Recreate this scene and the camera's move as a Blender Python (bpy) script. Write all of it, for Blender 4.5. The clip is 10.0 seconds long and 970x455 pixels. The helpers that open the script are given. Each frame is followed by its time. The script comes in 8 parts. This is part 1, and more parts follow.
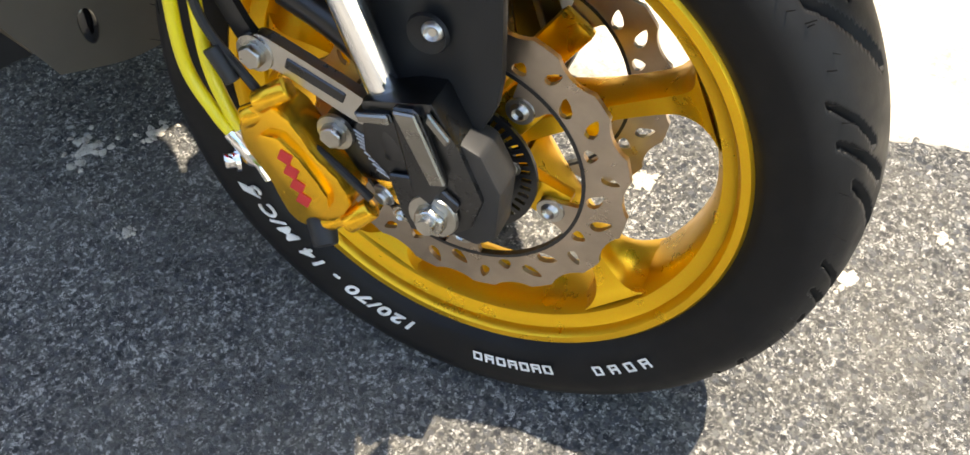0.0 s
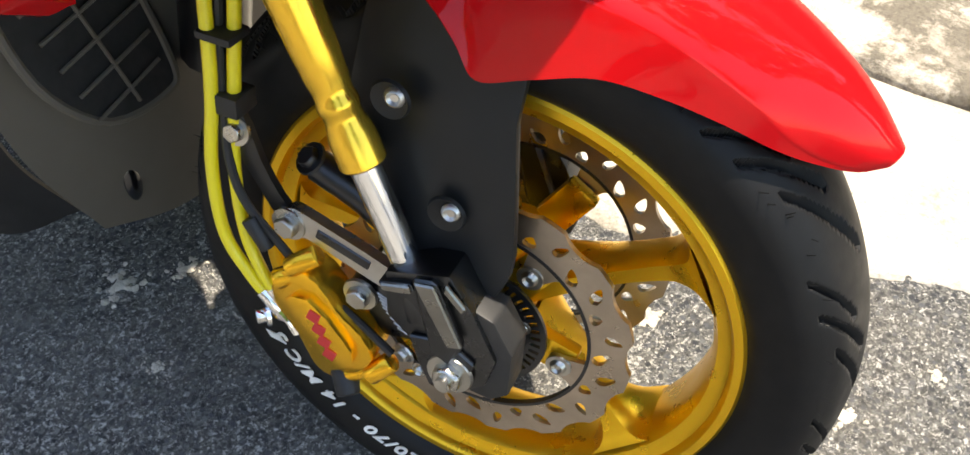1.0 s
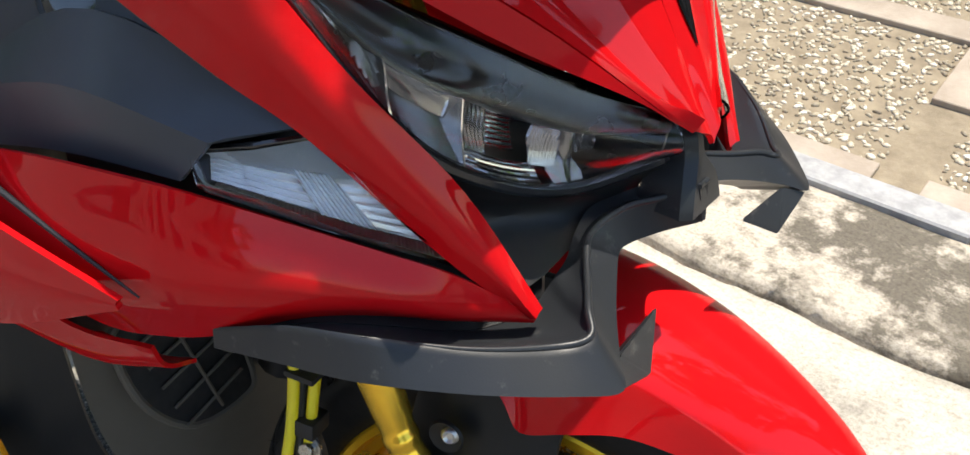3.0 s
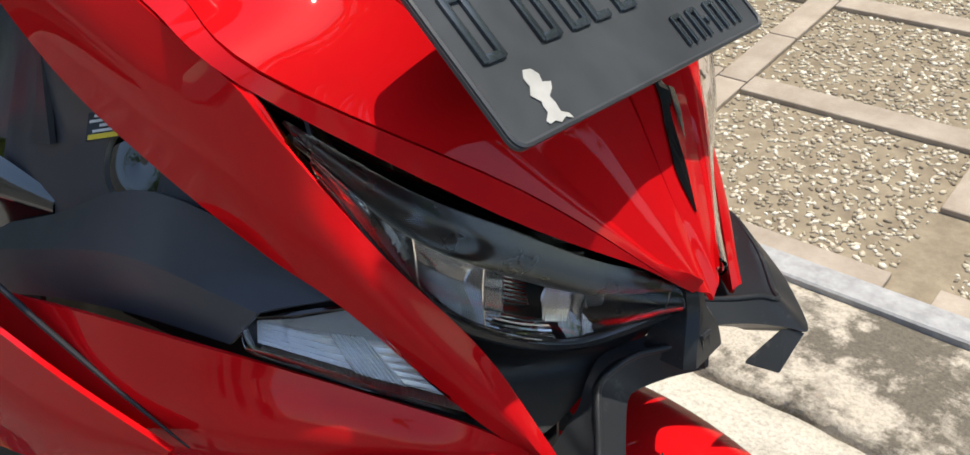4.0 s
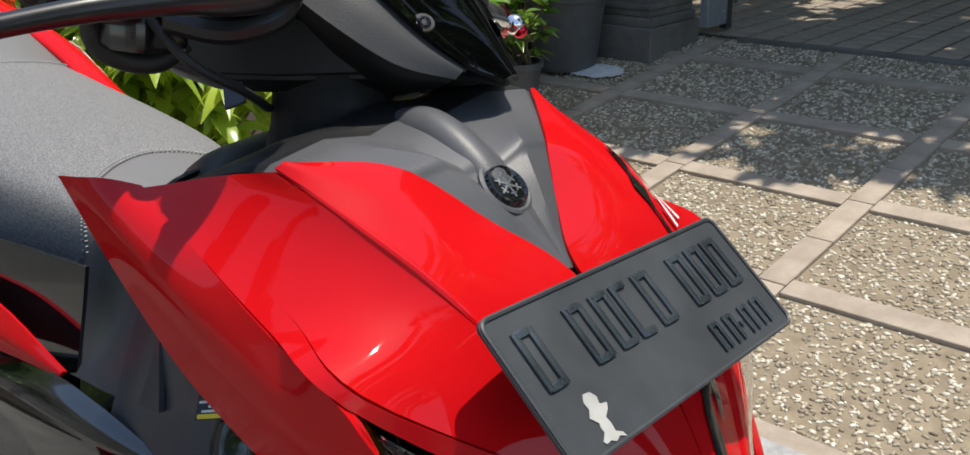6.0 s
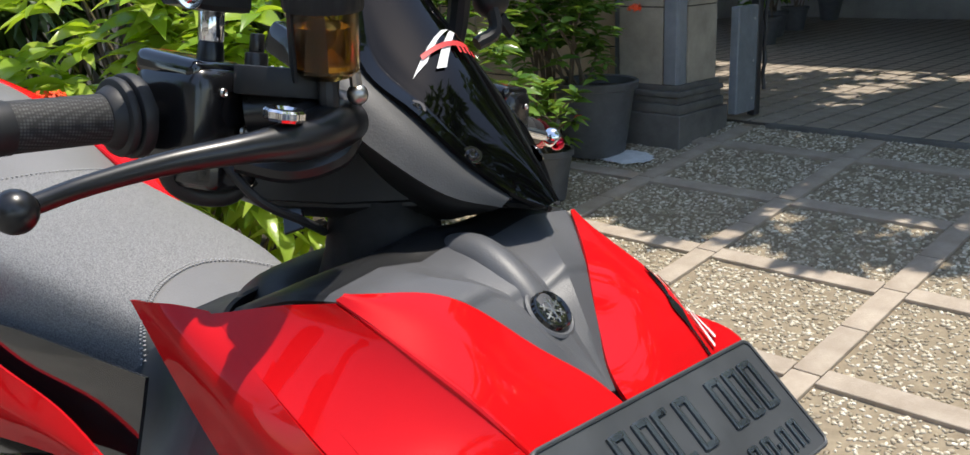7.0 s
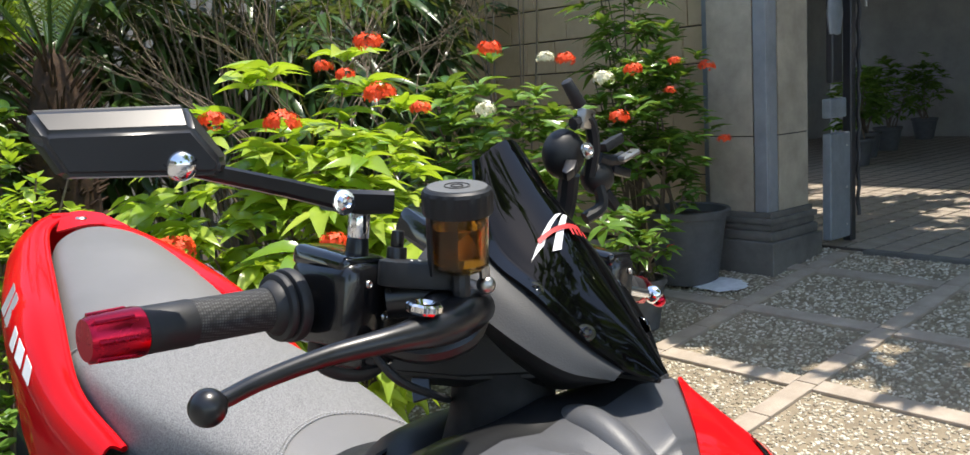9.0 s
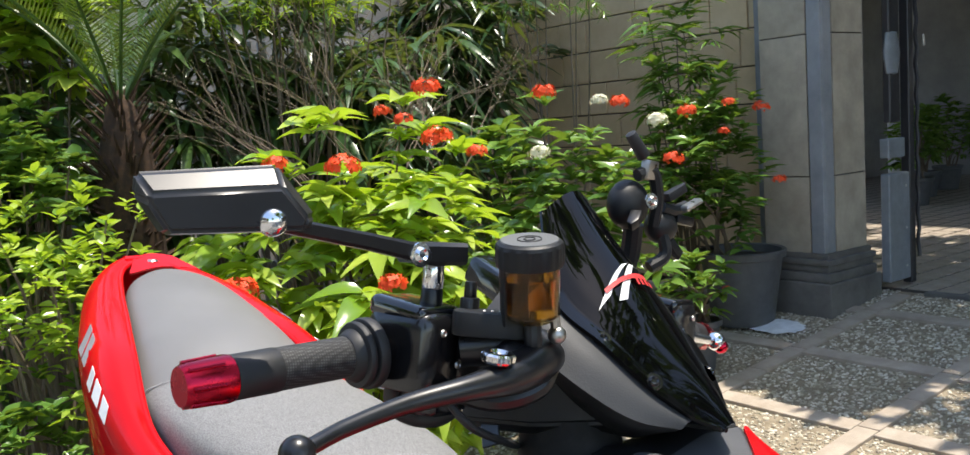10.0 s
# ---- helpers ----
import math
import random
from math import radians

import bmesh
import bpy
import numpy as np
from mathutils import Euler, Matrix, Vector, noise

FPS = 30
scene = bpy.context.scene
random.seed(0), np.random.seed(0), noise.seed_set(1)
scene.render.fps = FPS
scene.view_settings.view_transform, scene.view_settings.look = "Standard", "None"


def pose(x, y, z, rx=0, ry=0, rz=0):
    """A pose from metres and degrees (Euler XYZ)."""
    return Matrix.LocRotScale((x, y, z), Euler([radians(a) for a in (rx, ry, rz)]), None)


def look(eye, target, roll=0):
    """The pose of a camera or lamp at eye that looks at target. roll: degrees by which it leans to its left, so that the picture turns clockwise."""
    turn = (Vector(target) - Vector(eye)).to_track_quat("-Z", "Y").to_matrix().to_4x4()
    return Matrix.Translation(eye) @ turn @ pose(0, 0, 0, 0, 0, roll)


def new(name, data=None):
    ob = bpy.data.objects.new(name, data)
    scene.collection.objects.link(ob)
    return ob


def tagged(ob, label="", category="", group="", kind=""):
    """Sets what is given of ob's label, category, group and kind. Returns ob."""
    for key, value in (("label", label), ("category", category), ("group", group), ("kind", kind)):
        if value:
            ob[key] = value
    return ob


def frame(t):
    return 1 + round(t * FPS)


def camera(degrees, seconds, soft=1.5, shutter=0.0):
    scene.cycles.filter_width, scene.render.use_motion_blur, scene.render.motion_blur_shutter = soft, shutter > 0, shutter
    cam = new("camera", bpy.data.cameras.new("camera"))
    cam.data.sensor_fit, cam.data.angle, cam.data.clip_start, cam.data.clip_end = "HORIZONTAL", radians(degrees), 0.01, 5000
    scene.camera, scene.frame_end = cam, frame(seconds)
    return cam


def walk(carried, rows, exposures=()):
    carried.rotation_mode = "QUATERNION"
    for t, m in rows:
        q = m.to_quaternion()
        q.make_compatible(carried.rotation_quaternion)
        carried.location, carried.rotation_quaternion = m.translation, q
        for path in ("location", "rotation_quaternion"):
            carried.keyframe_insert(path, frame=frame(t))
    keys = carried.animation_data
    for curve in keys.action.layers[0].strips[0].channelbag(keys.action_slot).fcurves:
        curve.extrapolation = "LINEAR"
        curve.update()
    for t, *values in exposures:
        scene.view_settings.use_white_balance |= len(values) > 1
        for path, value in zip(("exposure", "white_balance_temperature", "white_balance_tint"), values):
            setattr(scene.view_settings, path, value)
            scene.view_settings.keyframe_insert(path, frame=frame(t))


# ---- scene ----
cam = camera(55.6, 10.0, soft=1.5)
METRES, EYE, TILT, LEAN, TURN = 0.57, 0.788, -55.7, 0.2, 31.5
ROWS = [
    (0.0, 0.0, 0.0, 0.0, 0.0, 0.0, -0.0),
    (0.5, 0.0004, -0.0487, 0.0364, 0.33, 3.01, -0.08),
    (1.0, -0.0031, -0.0964, 0.0768, 0.64, 5.93, -0.17),
    (1.5, -0.0095, -0.1532, 0.121, 0.87, 8.96, -0.37),
    (2.0, -0.0196, -0.2064, 0.1543, 1.05, 11.92, -0.82),
    (2.5, -0.0236, -0.2626, 0.1777, 1.25, 14.99, -1.29),
    (3.0, -0.0305, -0.3234, 0.205, 1.6, 18.18, -1.6),
    (4.5, -0.0275, -0.4776, 0.2537, 3.23, 26.28, -2.33),
    (5.0, -0.0338, -0.523, 0.2719, 3.51, 28.94, -2.84),
    (5.5, -0.0409, -0.5682, 0.2818, 3.9, 31.58, -3.46),
    (7.0, -0.061, -0.7031, 0.3006, 5.92, 38.85, -5.06),
    (7.5, -0.0748, -0.7433, 0.2957, 6.69, 40.92, -5.84),
    (8.0, -0.0818, -0.7847, 0.2934, 7.59, 42.7, -6.8),
    (8.5, -0.0821, -0.8177, 0.2857, 8.72, 44.3, -7.73),
    (9.0, -0.0804, -0.8537, 0.2794, 10.09, 45.69, -8.64),
    (9.5, -0.0799, -0.8779, 0.2654, 11.24, 46.78, -9.62),
    (10.0, -0.0984, -0.9022, 0.2561, 12.15, 47.71, -10.98),
]
walk(cam, [(t, pose(0, 0, EYE, TILT, LEAN, TURN) @ pose(METRES * x, METRES * y, METRES * z, 90 + pitch, roll, yaw)) for t, x, y, z, yaw, pitch, roll in ROWS],
     [(t, stops, kelvin, 10.0) for t, stops, kelvin in ((0.0, 2.0, 7700.0), (1.5, 1.7, 7450.0), (2.5, 1.4, 7150.0), (3.2, 1.1, 6900.0), (4.3, 0.75, 6900.0), (5.0, 0.6, 6900.0), (7.0, 0.95, 6800.0), (8.5, 1.25, 6800.0), (10.0, 1.25, 6850.0))])

# ---- light ----
TO_SUN = Vector((0.14, 0.22, 1.0)).normalized()
world = bpy.data.worlds.new("sky")
scene.world = world
world.use_nodes = True
wn = world.node_tree
wn.nodes.clear()
w_out = wn.nodes.new("ShaderNodeOutputWorld")
w_bg = wn.nodes.new("ShaderNodeBackground")
w_sky = wn.nodes.new("ShaderNodeTexSky")
w_sky.sky_type = "NISHITA"
w_sky.sun_disc = False
w_sky.sun_elevation = math.asin(TO_SUN.z)
w_sky.sun_rotation = math.atan2(TO_SUN.x, TO_SUN.y)
w_sky.air_density, w_sky.dust_density, w_sky.ozone_density = 1.0, 0.8, 1.0
w_bg.inputs["Strength"].default_value = 0.15
wn.links.new(w_sky.outputs[0], w_bg.inputs[0])
wn.links.new(w_bg.outputs[0], w_out.inputs[0])
sun = new("sun", bpy.data.lights.new("sun", "SUN"))
sun.data.energy, sun.data.angle, sun.data.color = 3.0, radians(0.53), (1.0, 0.955, 0.88)
sun.matrix_world = look(TO_SUN * 30, (0, 0, 0))

# ---- materials ----
def rgb(r, g, b):
    return (r, g, b, 1.0)


class Mat:
    """A node material that is built step by step."""

    def __init__(self, name, base, rough=0.5, metal=0.0, coat=0.0, spec=0.5):
        self.m = bpy.data.materials.new(name)
        self.m.use_nodes = True
        self.t = self.m.node_tree
        self.b = self.t.nodes["Principled BSDF"]
        self.b.inputs["Base Color"].default_value = rgb(*base)
        self.b.inputs["Roughness"].default_value = rough
        self.b.inputs["Metallic"].default_value = metal
        self.b.inputs["Coat Weight"].default_value = coat
        self.b.inputs["Coat Roughness"].default_value = 0.03
        self.b.inputs["Specular IOR Level"].default_value = spec
        self.base = base
        self.co = self.t.nodes.new("ShaderNodeTexCoord").outputs["Object"]
        self.height = None

    def node(self, kind, **values):
        n = self.t.nodes.new(kind)
        for k, v in values.items():
            n.inputs[k].default_value = v
        return n

    def noise(self, scale, detail=4.0, rough=0.55, stretch=None):
        n = self.node("ShaderNodeTexNoise", Scale=scale, Detail=detail, Roughness=rough)
        src = self.co
        if stretch:
            mp = self.t.nodes.new("ShaderNodeMapping")
            mp.inputs["Scale"].default_value = stretch
            self.t.links.new(src, mp.inputs[0])
            src = mp.outputs[0]
        self.t.links.new(src, n.inputs["Vector"])
        return n.outputs["Fac"]

    def voronoi(self, scale, feature="F1", out="Distance"):
        n = self.node("ShaderNodeTexVoronoi", Scale=scale)
        n.feature = feature
        self.t.links.new(self.co, n.inputs["Vector"])
        return n.outputs[out]

    def ramp(self, fac, stops):
        n = self.t.nodes.new("ShaderNodeValToRGB")
        e = n.color_ramp.elements
        while len(e) < len(stops):
            e.new(0.5)
        for k, (p, c) in zip(e, stops):
            k.position = p
            k.color = rgb(*c) if len(c) == 3 else c
        self.t.links.new(fac, n.inputs[0])
        return n.outputs[0]

    def mix(self, fac, a, b, mode="MIX"):
        n = self.t.nodes.new("ShaderNodeMix")
        n.data_type = "RGBA"
        n.blend_type = mode
        for sock, v in ((n.inputs[0], fac), (n.inputs[6], a), (n.inputs[7], b)):
            if isinstance(v, (int, float)):
                sock.default_value = v
            elif isinstance(v, tuple):
                sock.default_value = rgb(*v)
            else:
                self.t.links.new(v, sock)
        return n.outputs[2]

    def math(self, op, a, b=0.0):
        n = self.t.nodes.new("ShaderNodeMath")
        n.operation = op
        for sock, v in zip(n.inputs, (a, b)):
            if isinstance(v, (int, float)):
                sock.default_value = v
            else:
                self.t.links.new(v, sock)
        return n.outputs[0]

    def colour(self, out):
        self.t.links.new(out, self.b.inputs["Base Color"])
        return self

    def vary(self, scale, lo, hi, detail=5.0):
        """The base colour times lo to hi, by a noise."""
        a = tuple(c * lo for c in self.base)
        b = tuple(min(1.0, c * hi) for c in self.base)
        return self.colour(self.mix(self.ramp(self.noise(scale, detail), [(0.3, (0, 0, 0)), (0.7, (1, 1, 1))]), a, b))

    def rough(self, fac, lo, hi):
        n = self.t.nodes.new("ShaderNodeMapRange")
        n.inputs[1].default_value, n.inputs[2].default_value, n.inputs[3].default_value, n.inputs[4].default_value = 0.3, 0.7, lo, hi
        self.t.links.new(fac, n.inputs[0])
        self.t.links.new(n.outputs[0], self.b.inputs["Roughness"])
        return self

    def bump(self, fac, strength, dist=0.001):
        n = self.t.nodes.new("ShaderNodeBump")
        n.inputs["Strength"].default_value, n.inputs["Distance"].default_value = strength, dist
        self.t.links.new(fac, n.inputs["Height"])
        if self.height is not None:
            self.t.links.new(self.height, n.inputs["Normal"])
        self.height = n.outputs[0]
        self.t.links.new(self.height, self.b.inputs["Normal"])
        return self

    def random(self):
        return self.t.nodes.new("ShaderNodeObjectInfo").outputs["Random"]

    def island(self):
        return self.t.nodes.new("ShaderNodeNewGeometry").outputs["Random Per Island"]


def mat_red():
    k = Mat("red_paint", (0.56, 0.006, 0.009), 0.5, 0.0, 0.5, 0.0)
    k.b.inputs["Coat Roughness"].default_value = 0.02
    k.vary(7.0, 0.9, 1.06)
    k.rough(k.noise(60, 3), 0.45, 0.55)
    k.bump(k.noise(220, 2), 0.02, 0.0004)
    return k.m


def mat_plastic(name, base, rough, grain=1400.0, amount=0.25, dust=0.0):
    k = Mat(name, base, rough, 0.0, 0.0, 0.35)
    k.vary(9, 0.82, 1.2)
    if dust:
        spots = k.ramp(k.noise(55, 8, 0.7), [(0.60, (0, 0, 0)), (0.74, (1, 1, 1))])
        k.colour(k.mix(k.math("MULTIPLY", spots, dust), base, (0.16, 0.155, 0.14)))
    k.rough(k.noise(24, 5), rough * 0.88, min(1.0, rough * 1.12))
    k.bump(k.noise(grain, 2), amount, 0.0003)
    return k.m


def mat_gold(name="gold_anodised", base=(0.92, 0.56, 0.06), rough=0.22, metal=0.85):
    k = Mat(name, base, rough, metal)
    flakes = k.voronoi(1500, "F1", "Color")
    k.colour(k.mix(0.16, base, flakes, "SOFT_LIGHT"))
    k.rough(k.noise(35, 4), rough * 0.8, rough * 1.25)
    k.bump(k.noise(900, 2), 0.03, 0.0002)
    return k.m


def mat_metal(name, base, rough, scratch=True, stretch=(1, 1, 1)):
    k = Mat(name, base, rough, 1.0)
    k.rough(k.noise(40, 5), rough * 0.7, rough * 1.4)
    if scratch:
        k.bump(k.noise(260, 4, 0.6, stretch), 0.06, 0.0004)
        k.vary(26, 0.78, 1.08)
    return k.m


def mat_tyre():
    k = Mat("tyre_rubber", (0.017, 0.017, 0.018), 0.62, 0.0, 0.0, 0.22)
    dust = k.ramp(k.noise(16, 7, 0.65), [(0.45, (0, 0, 0)), (0.78, (1, 1, 1))])
    k.colour(k.mix(k.math("MULTIPLY", dust, 0.12), (0.0065, 0.0065, 0.007), (0.06, 0.057, 0.052)))
    k.rough(k.noise(30, 4), 0.42, 0.62)
    k.bump(k.noise(500, 3), 0.18, 0.0004)
    return k.m


def mat_glass(name, tint=(1, 1, 1), rough=0.0, ior=1.46):
    k = Mat(name, tint, rough)
    k.b.inputs["Transmission Weight"].default_value = 1.0
    k.b.inputs["IOR"].default_value = ior
    return k.m


def mat_screen():
    """Smoked acrylic: mostly dark, with a sharp gloss and fine scratches."""
    k = Mat("smoked_acrylic", (0.0015, 0.0015, 0.002), 0.03, 0.0, 0.0)
    k.b.inputs["Transmission Weight"].default_value = 0.22
    k.b.inputs["IOR"].default_value = 1.4
    k.b.inputs["Specular IOR Level"].default_value = 0.35
    k.rough(k.noise(30, 6), 0.01, 0.035)
    k.bump(k.noise(70, 5, 0.7, (1, 8, 1)), 0.02, 0.0004)
    return k.m


def mat_seat():
    k = Mat("seat_vinyl", (0.165, 0.161, 0.157), 0.46)
    k.vary(5, 0.88, 1.1)
    k.bump(k.voronoi(520), 0.35, 0.0006)
    k.bump(k.noise(18, 3), 0.1, 0.002)
    return k.m


def mat_weave():
    k = Mat("seat_weave", (0.10, 0.103, 0.11), 0.62)
    k.vary(6, 0.9, 1.1)
    grain = k.noise(620, 2)
    k.colour(k.ramp(grain, [(0.38, (0.11, 0.109, 0.108)), (0.6, (0.24, 0.237, 0.232))]))
    k.bump(grain, 0.5, 0.0009)
    k.bump(k.noise(16, 3), 0.1, 0.002)
    return k.m


def mat_grip():
    k = Mat("grip_rubber", (0.03, 0.03, 0.031), 0.7)
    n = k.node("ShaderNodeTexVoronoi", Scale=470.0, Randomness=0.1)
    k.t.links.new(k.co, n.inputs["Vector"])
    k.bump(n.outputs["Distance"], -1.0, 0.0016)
    # shade in the gaps between the knurls is painted into the colour
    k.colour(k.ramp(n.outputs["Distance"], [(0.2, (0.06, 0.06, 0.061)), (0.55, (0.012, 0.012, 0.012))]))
    return k.m


def mat_asphalt():
    """Blue-grey stone chips in a dusty binder, with pale grit."""
    k = Mat("asphalt", (0.05, 0.05, 0.053), 0.8)
    chips = k.voronoi(125, "F1", "Color")
    gap = k.voronoi(125, "F1")
    fine = k.voronoi(420, "F1", "Color")
    # chip tones spread wide, so that colour adds relief shading the bumps lack
    stone = k.ramp(chips, [(0.0, (0.01, 0.011, 0.014)), (0.4, (0.032, 0.035, 0.041)), (0.65, (0.075, 0.079, 0.086)), (0.85, (0.15, 0.148, 0.142)), (1.0, (0.34, 0.33, 0.31))])
    grit = k.ramp(fine, [(0.0, (0.02, 0.021, 0.022)), (0.5, (0.075, 0.074, 0.07)), (0.8, (0.17, 0.165, 0.15)), (0.94, (0.46, 0.44, 0.4))])
    edge = k.ramp(k.math("ADD", gap, k.math("MULTIPLY", k.noise(260, 4, 0.7), 0.35)), [(0.5, (0, 0, 0)), (0.68, (1, 1, 1))])
    a = k.mix(edge, stone, grit)
    where = k.ramp(k.noise(7, 5, 0.6), [(0.34, (0, 0, 0)), (0.62, (1, 1, 1))])
    speck = k.ramp(k.math("ADD", k.noise(150, 7, 0.8), k.math("MULTIPLY", where, 0.05)), [(0.585, (0, 0, 0)), (0.625, (1, 1, 1))])
    a = k.mix(k.math("MULTIPLY", speck, 0.85), a, (0.56, 0.54, 0.5))
    # dark pits: shade of small hollows painted as colour
    pit_shade = k.ramp(k.noise(95, 5, 0.7), [(0.33, (1, 1, 1)), (0.42, (0, 0, 0))])
    a = k.mix(k.math("MULTIPLY", pit_shade, 0.85), a, (0.008, 0.0085, 0.01))
    dust = k.ramp(k.noise(2.6, 9, 0.65), [(0.45, (0, 0, 0)), (0.66, (1, 1, 1))])
    k.colour(k.mix(k.math("MULTIPLY", dust, 0.26), a, (0.25, 0.225, 0.185)))
    k.rough(k.noise(90, 4), 0.5, 0.9)
    k.bump(gap, -1.0, 0.011)
    k.bump(k.noise(430, 5, 0.7), 1.0, 0.003)
    return k.m


def mat_concrete(name="concrete", base=(0.56, 0.5, 0.41), dark=(0.15, 0.13, 0.1), lo=0.47, hi=0.53):
    k = Mat(name, base, 0.88)
    stain = k.ramp(k.noise(2.3, 15, 0.74), [(lo, (0, 0, 0)), (hi, (1, 1, 1))])
    a = k.mix(stain, dark, base)
    blot = k.ramp(k.noise(11, 12, 0.72), [(0.55, (0, 0, 0)), (0.6, (1, 1, 1))])
    a = k.mix(k.math("MULTIPLY", blot, 0.5), a, tuple(0.55 * x + 0.45 * y for x, y in zip(dark, base)))
    fine = k.noise(130, 8, 0.75)
    k.colour(k.mix(0.6, a, k.ramp(fine, [(0.36, (0.4, 0.385, 0.36)), (0.55, (1, 1, 1))]), "MULTIPLY"))
    k.bump(k.noise(38, 10, 0.75), 0.7, 0.007)
    k.bump(k.noise(330, 3), 0.5, 0.0012)
    return k.m


def mat_stone(name, a, b, scale=6.0, rough=0.8, by_object=True):
    k = Mat(name, a, rough)
    fac = k.ramp(k.noise(scale, 8, 0.65), [(0.35, (0, 0, 0)), (0.68, (1, 1, 1))])
    c = k.mix(fac, a, b)
    if by_object:
        c = k.mix(0.25, c, k.ramp(k.random(), [(0.0, (0.55, 0.55, 0.55)), (1.0, (1, 1, 1))]), "MULTIPLY")
    k.colour(c)
    k.rough(k.noise(scale * 5, 5), rough * 0.85, min(1, rough * 1.1))
    k.bump(k.noise(scale * 14, 6), 0.35, 0.003)
    k.bump(k.noise(320, 3), 0.3, 0.0008)
    return k.m


def mat_pebble():
    k = Mat("pebbles", (0.5, 0.46, 0.38), 0.55)
    k.colour(k.ramp(k.island(), [(0.0, (0.19, 0.155, 0.11)), (0.22, (0.3, 0.255, 0.18)), (0.5, (0.46, 0.4, 0.295)), (0.8, (0.6, 0.535, 0.42)), (1.0, (0.78, 0.73, 0.62))]))
    k.bump(k.noise(160, 4), 0.25, 0.001)
    return k.m


def mat_leaf(name, a, b, rough=0.38, light=0.25):
    k = Mat(name, a, rough)
    c = k.mix(k.math("FRACT", k.math("ADD", k.random(), k.island())), a, b)
    k.colour(k.mix(k.math("MULTIPLY", k.noise(30, 4), 0.5), c, tuple(x * 0.6 for x in a)))
    k.b.inputs["Transmission Weight"].default_value = 0.0
    tr = k.t.nodes.new("ShaderNodeBsdfTranslucent")
    tr.inputs[0].default_value = rgb(min(1, a[0] * 3 + 0.06), min(1, a[1] * 2.4), a[2] * 1.2)
    ms = k.t.nodes.new("ShaderNodeMixShader")
    ms.inputs[0].default_value = light
    out = k.t.nodes["Material Output"]
    k.t.links.new(k.b.outputs[0], ms.inputs[1])
    k.t.links.new(tr.outputs[0], ms.inputs[2])
    k.t.links.new(ms.outputs[0], out.inputs[0])
    k.bump(k.noise(60, 4), 0.2, 0.002)
    return k.m


def mat_plain(name, base, rough=0.5, metal=0.0, lo=0.85, hi=1.15, coat=0.0):
    k = Mat(name, base, rough, metal, coat)
    k.vary(18, lo, hi)
    k.rough(k.noise(50, 4), rough * 0.85, min(1, rough * 1.15))
    return k.m


RED = mat_red()
BLACK = mat_plastic("black_plastic", (0.011, 0.0115, 0.0125), 0.48, 1300, 0.3)
BEAKMAT = mat_plastic("dusty_black_plastic", (0.02, 0.022, 0.025), 0.38, 1000, 0.2, 0.5)
BROWNBLACK = mat_plastic("sunburnt_black_plastic", (0.085, 0.075, 0.061), 0.58, 1100, 0.3, 0.1)
# black plastic lifted to blue-grey, the sky's sheen put into its colour
SIDEBLACK = mat_plastic("sky_sheen_side_plastic", (0.042, 0.048, 0.06), 0.34, 1300, 0.2)
GLOSSBLACK = mat_plain("gloss_black", (0.006, 0.006, 0.007), 0.1, 0.0, 0.9, 1.1, 0.8)
SWITCHBLACK = mat_plain("switch_gloss_black", (0.008, 0.008, 0.009), 0.22, 0.0, 0.9, 1.1, 0.4)
SATINBLACK = mat_plain("satin_black_metal", (0.009, 0.009, 0.01), 0.32, 0.0, 0.9, 1.1, 0.08)
# near-black for hollows and undersides, with their shade put into the colour
DARKHOLE = mat_plain("cavity_shade", (0.006, 0.006, 0.006), 0.8)
TANKGREY = mat_plastic("grey_grained_plastic", (0.085, 0.087, 0.093), 0.42, 700, 0.6)
GOLD = mat_gold()
GOLDRIM = mat_gold("gold_rim_paint", (0.88, 0.51, 0.03), 0.3, 0.86)
ORANGE = mat_gold("orange_gold_anodised", (0.93, 0.5, 0.035), 0.22)
STEEL = mat_metal("brushed_steel", (0.56, 0.54, 0.51), 0.32, True, (8, 1, 1))
DISCSTEEL = mat_metal("disc_steel", (0.47, 0.395, 0.325), 0.33, True, (3, 1, 3))
CHROME = mat_metal("chrome", (0.85, 0.85, 0.86), 0.07, False)
GUNMETAL = mat_metal("machined_gunmetal", (0.075, 0.077, 0.082), 0.3, True, (1, 9, 1))
FACET = mat_metal("bare_machined_edge", (0.3, 0.29, 0.27), 0.3, True, (1, 9, 1))
BOLT = mat_metal("zinc_bolt", (0.5, 0.485, 0.45), 0.3)
REDALU = mat_metal("red_anodised_aluminium", (0.62, 0.02, 0.05), 0.24, False)
MIRRORBLACK = mat_plastic("mirror_black_plastic", (0.03, 0.03, 0.032), 0.3, 900, 0.04)
TYRE = mat_tyre()
WHITE = mat_plain("white_paint", (0.8, 0.8, 0.78), 0.6, 0, 0.75, 1.05)
REDMARK = mat_plain("red_print", (0.6, 0.03, 0.03), 0.5)
SILVERMARK = mat_plain("silver_print", (0.42, 0.42, 0.43), 0.35, 0.4)
YELLOW = mat_plain("yellow_hose", (0.85, 0.70, 0.02), 0.35, 0, 0.94, 1.04, 0.3)
YELLOWMARK = mat_plain("yellow_print", (0.8, 0.6, 0.03), 0.5)
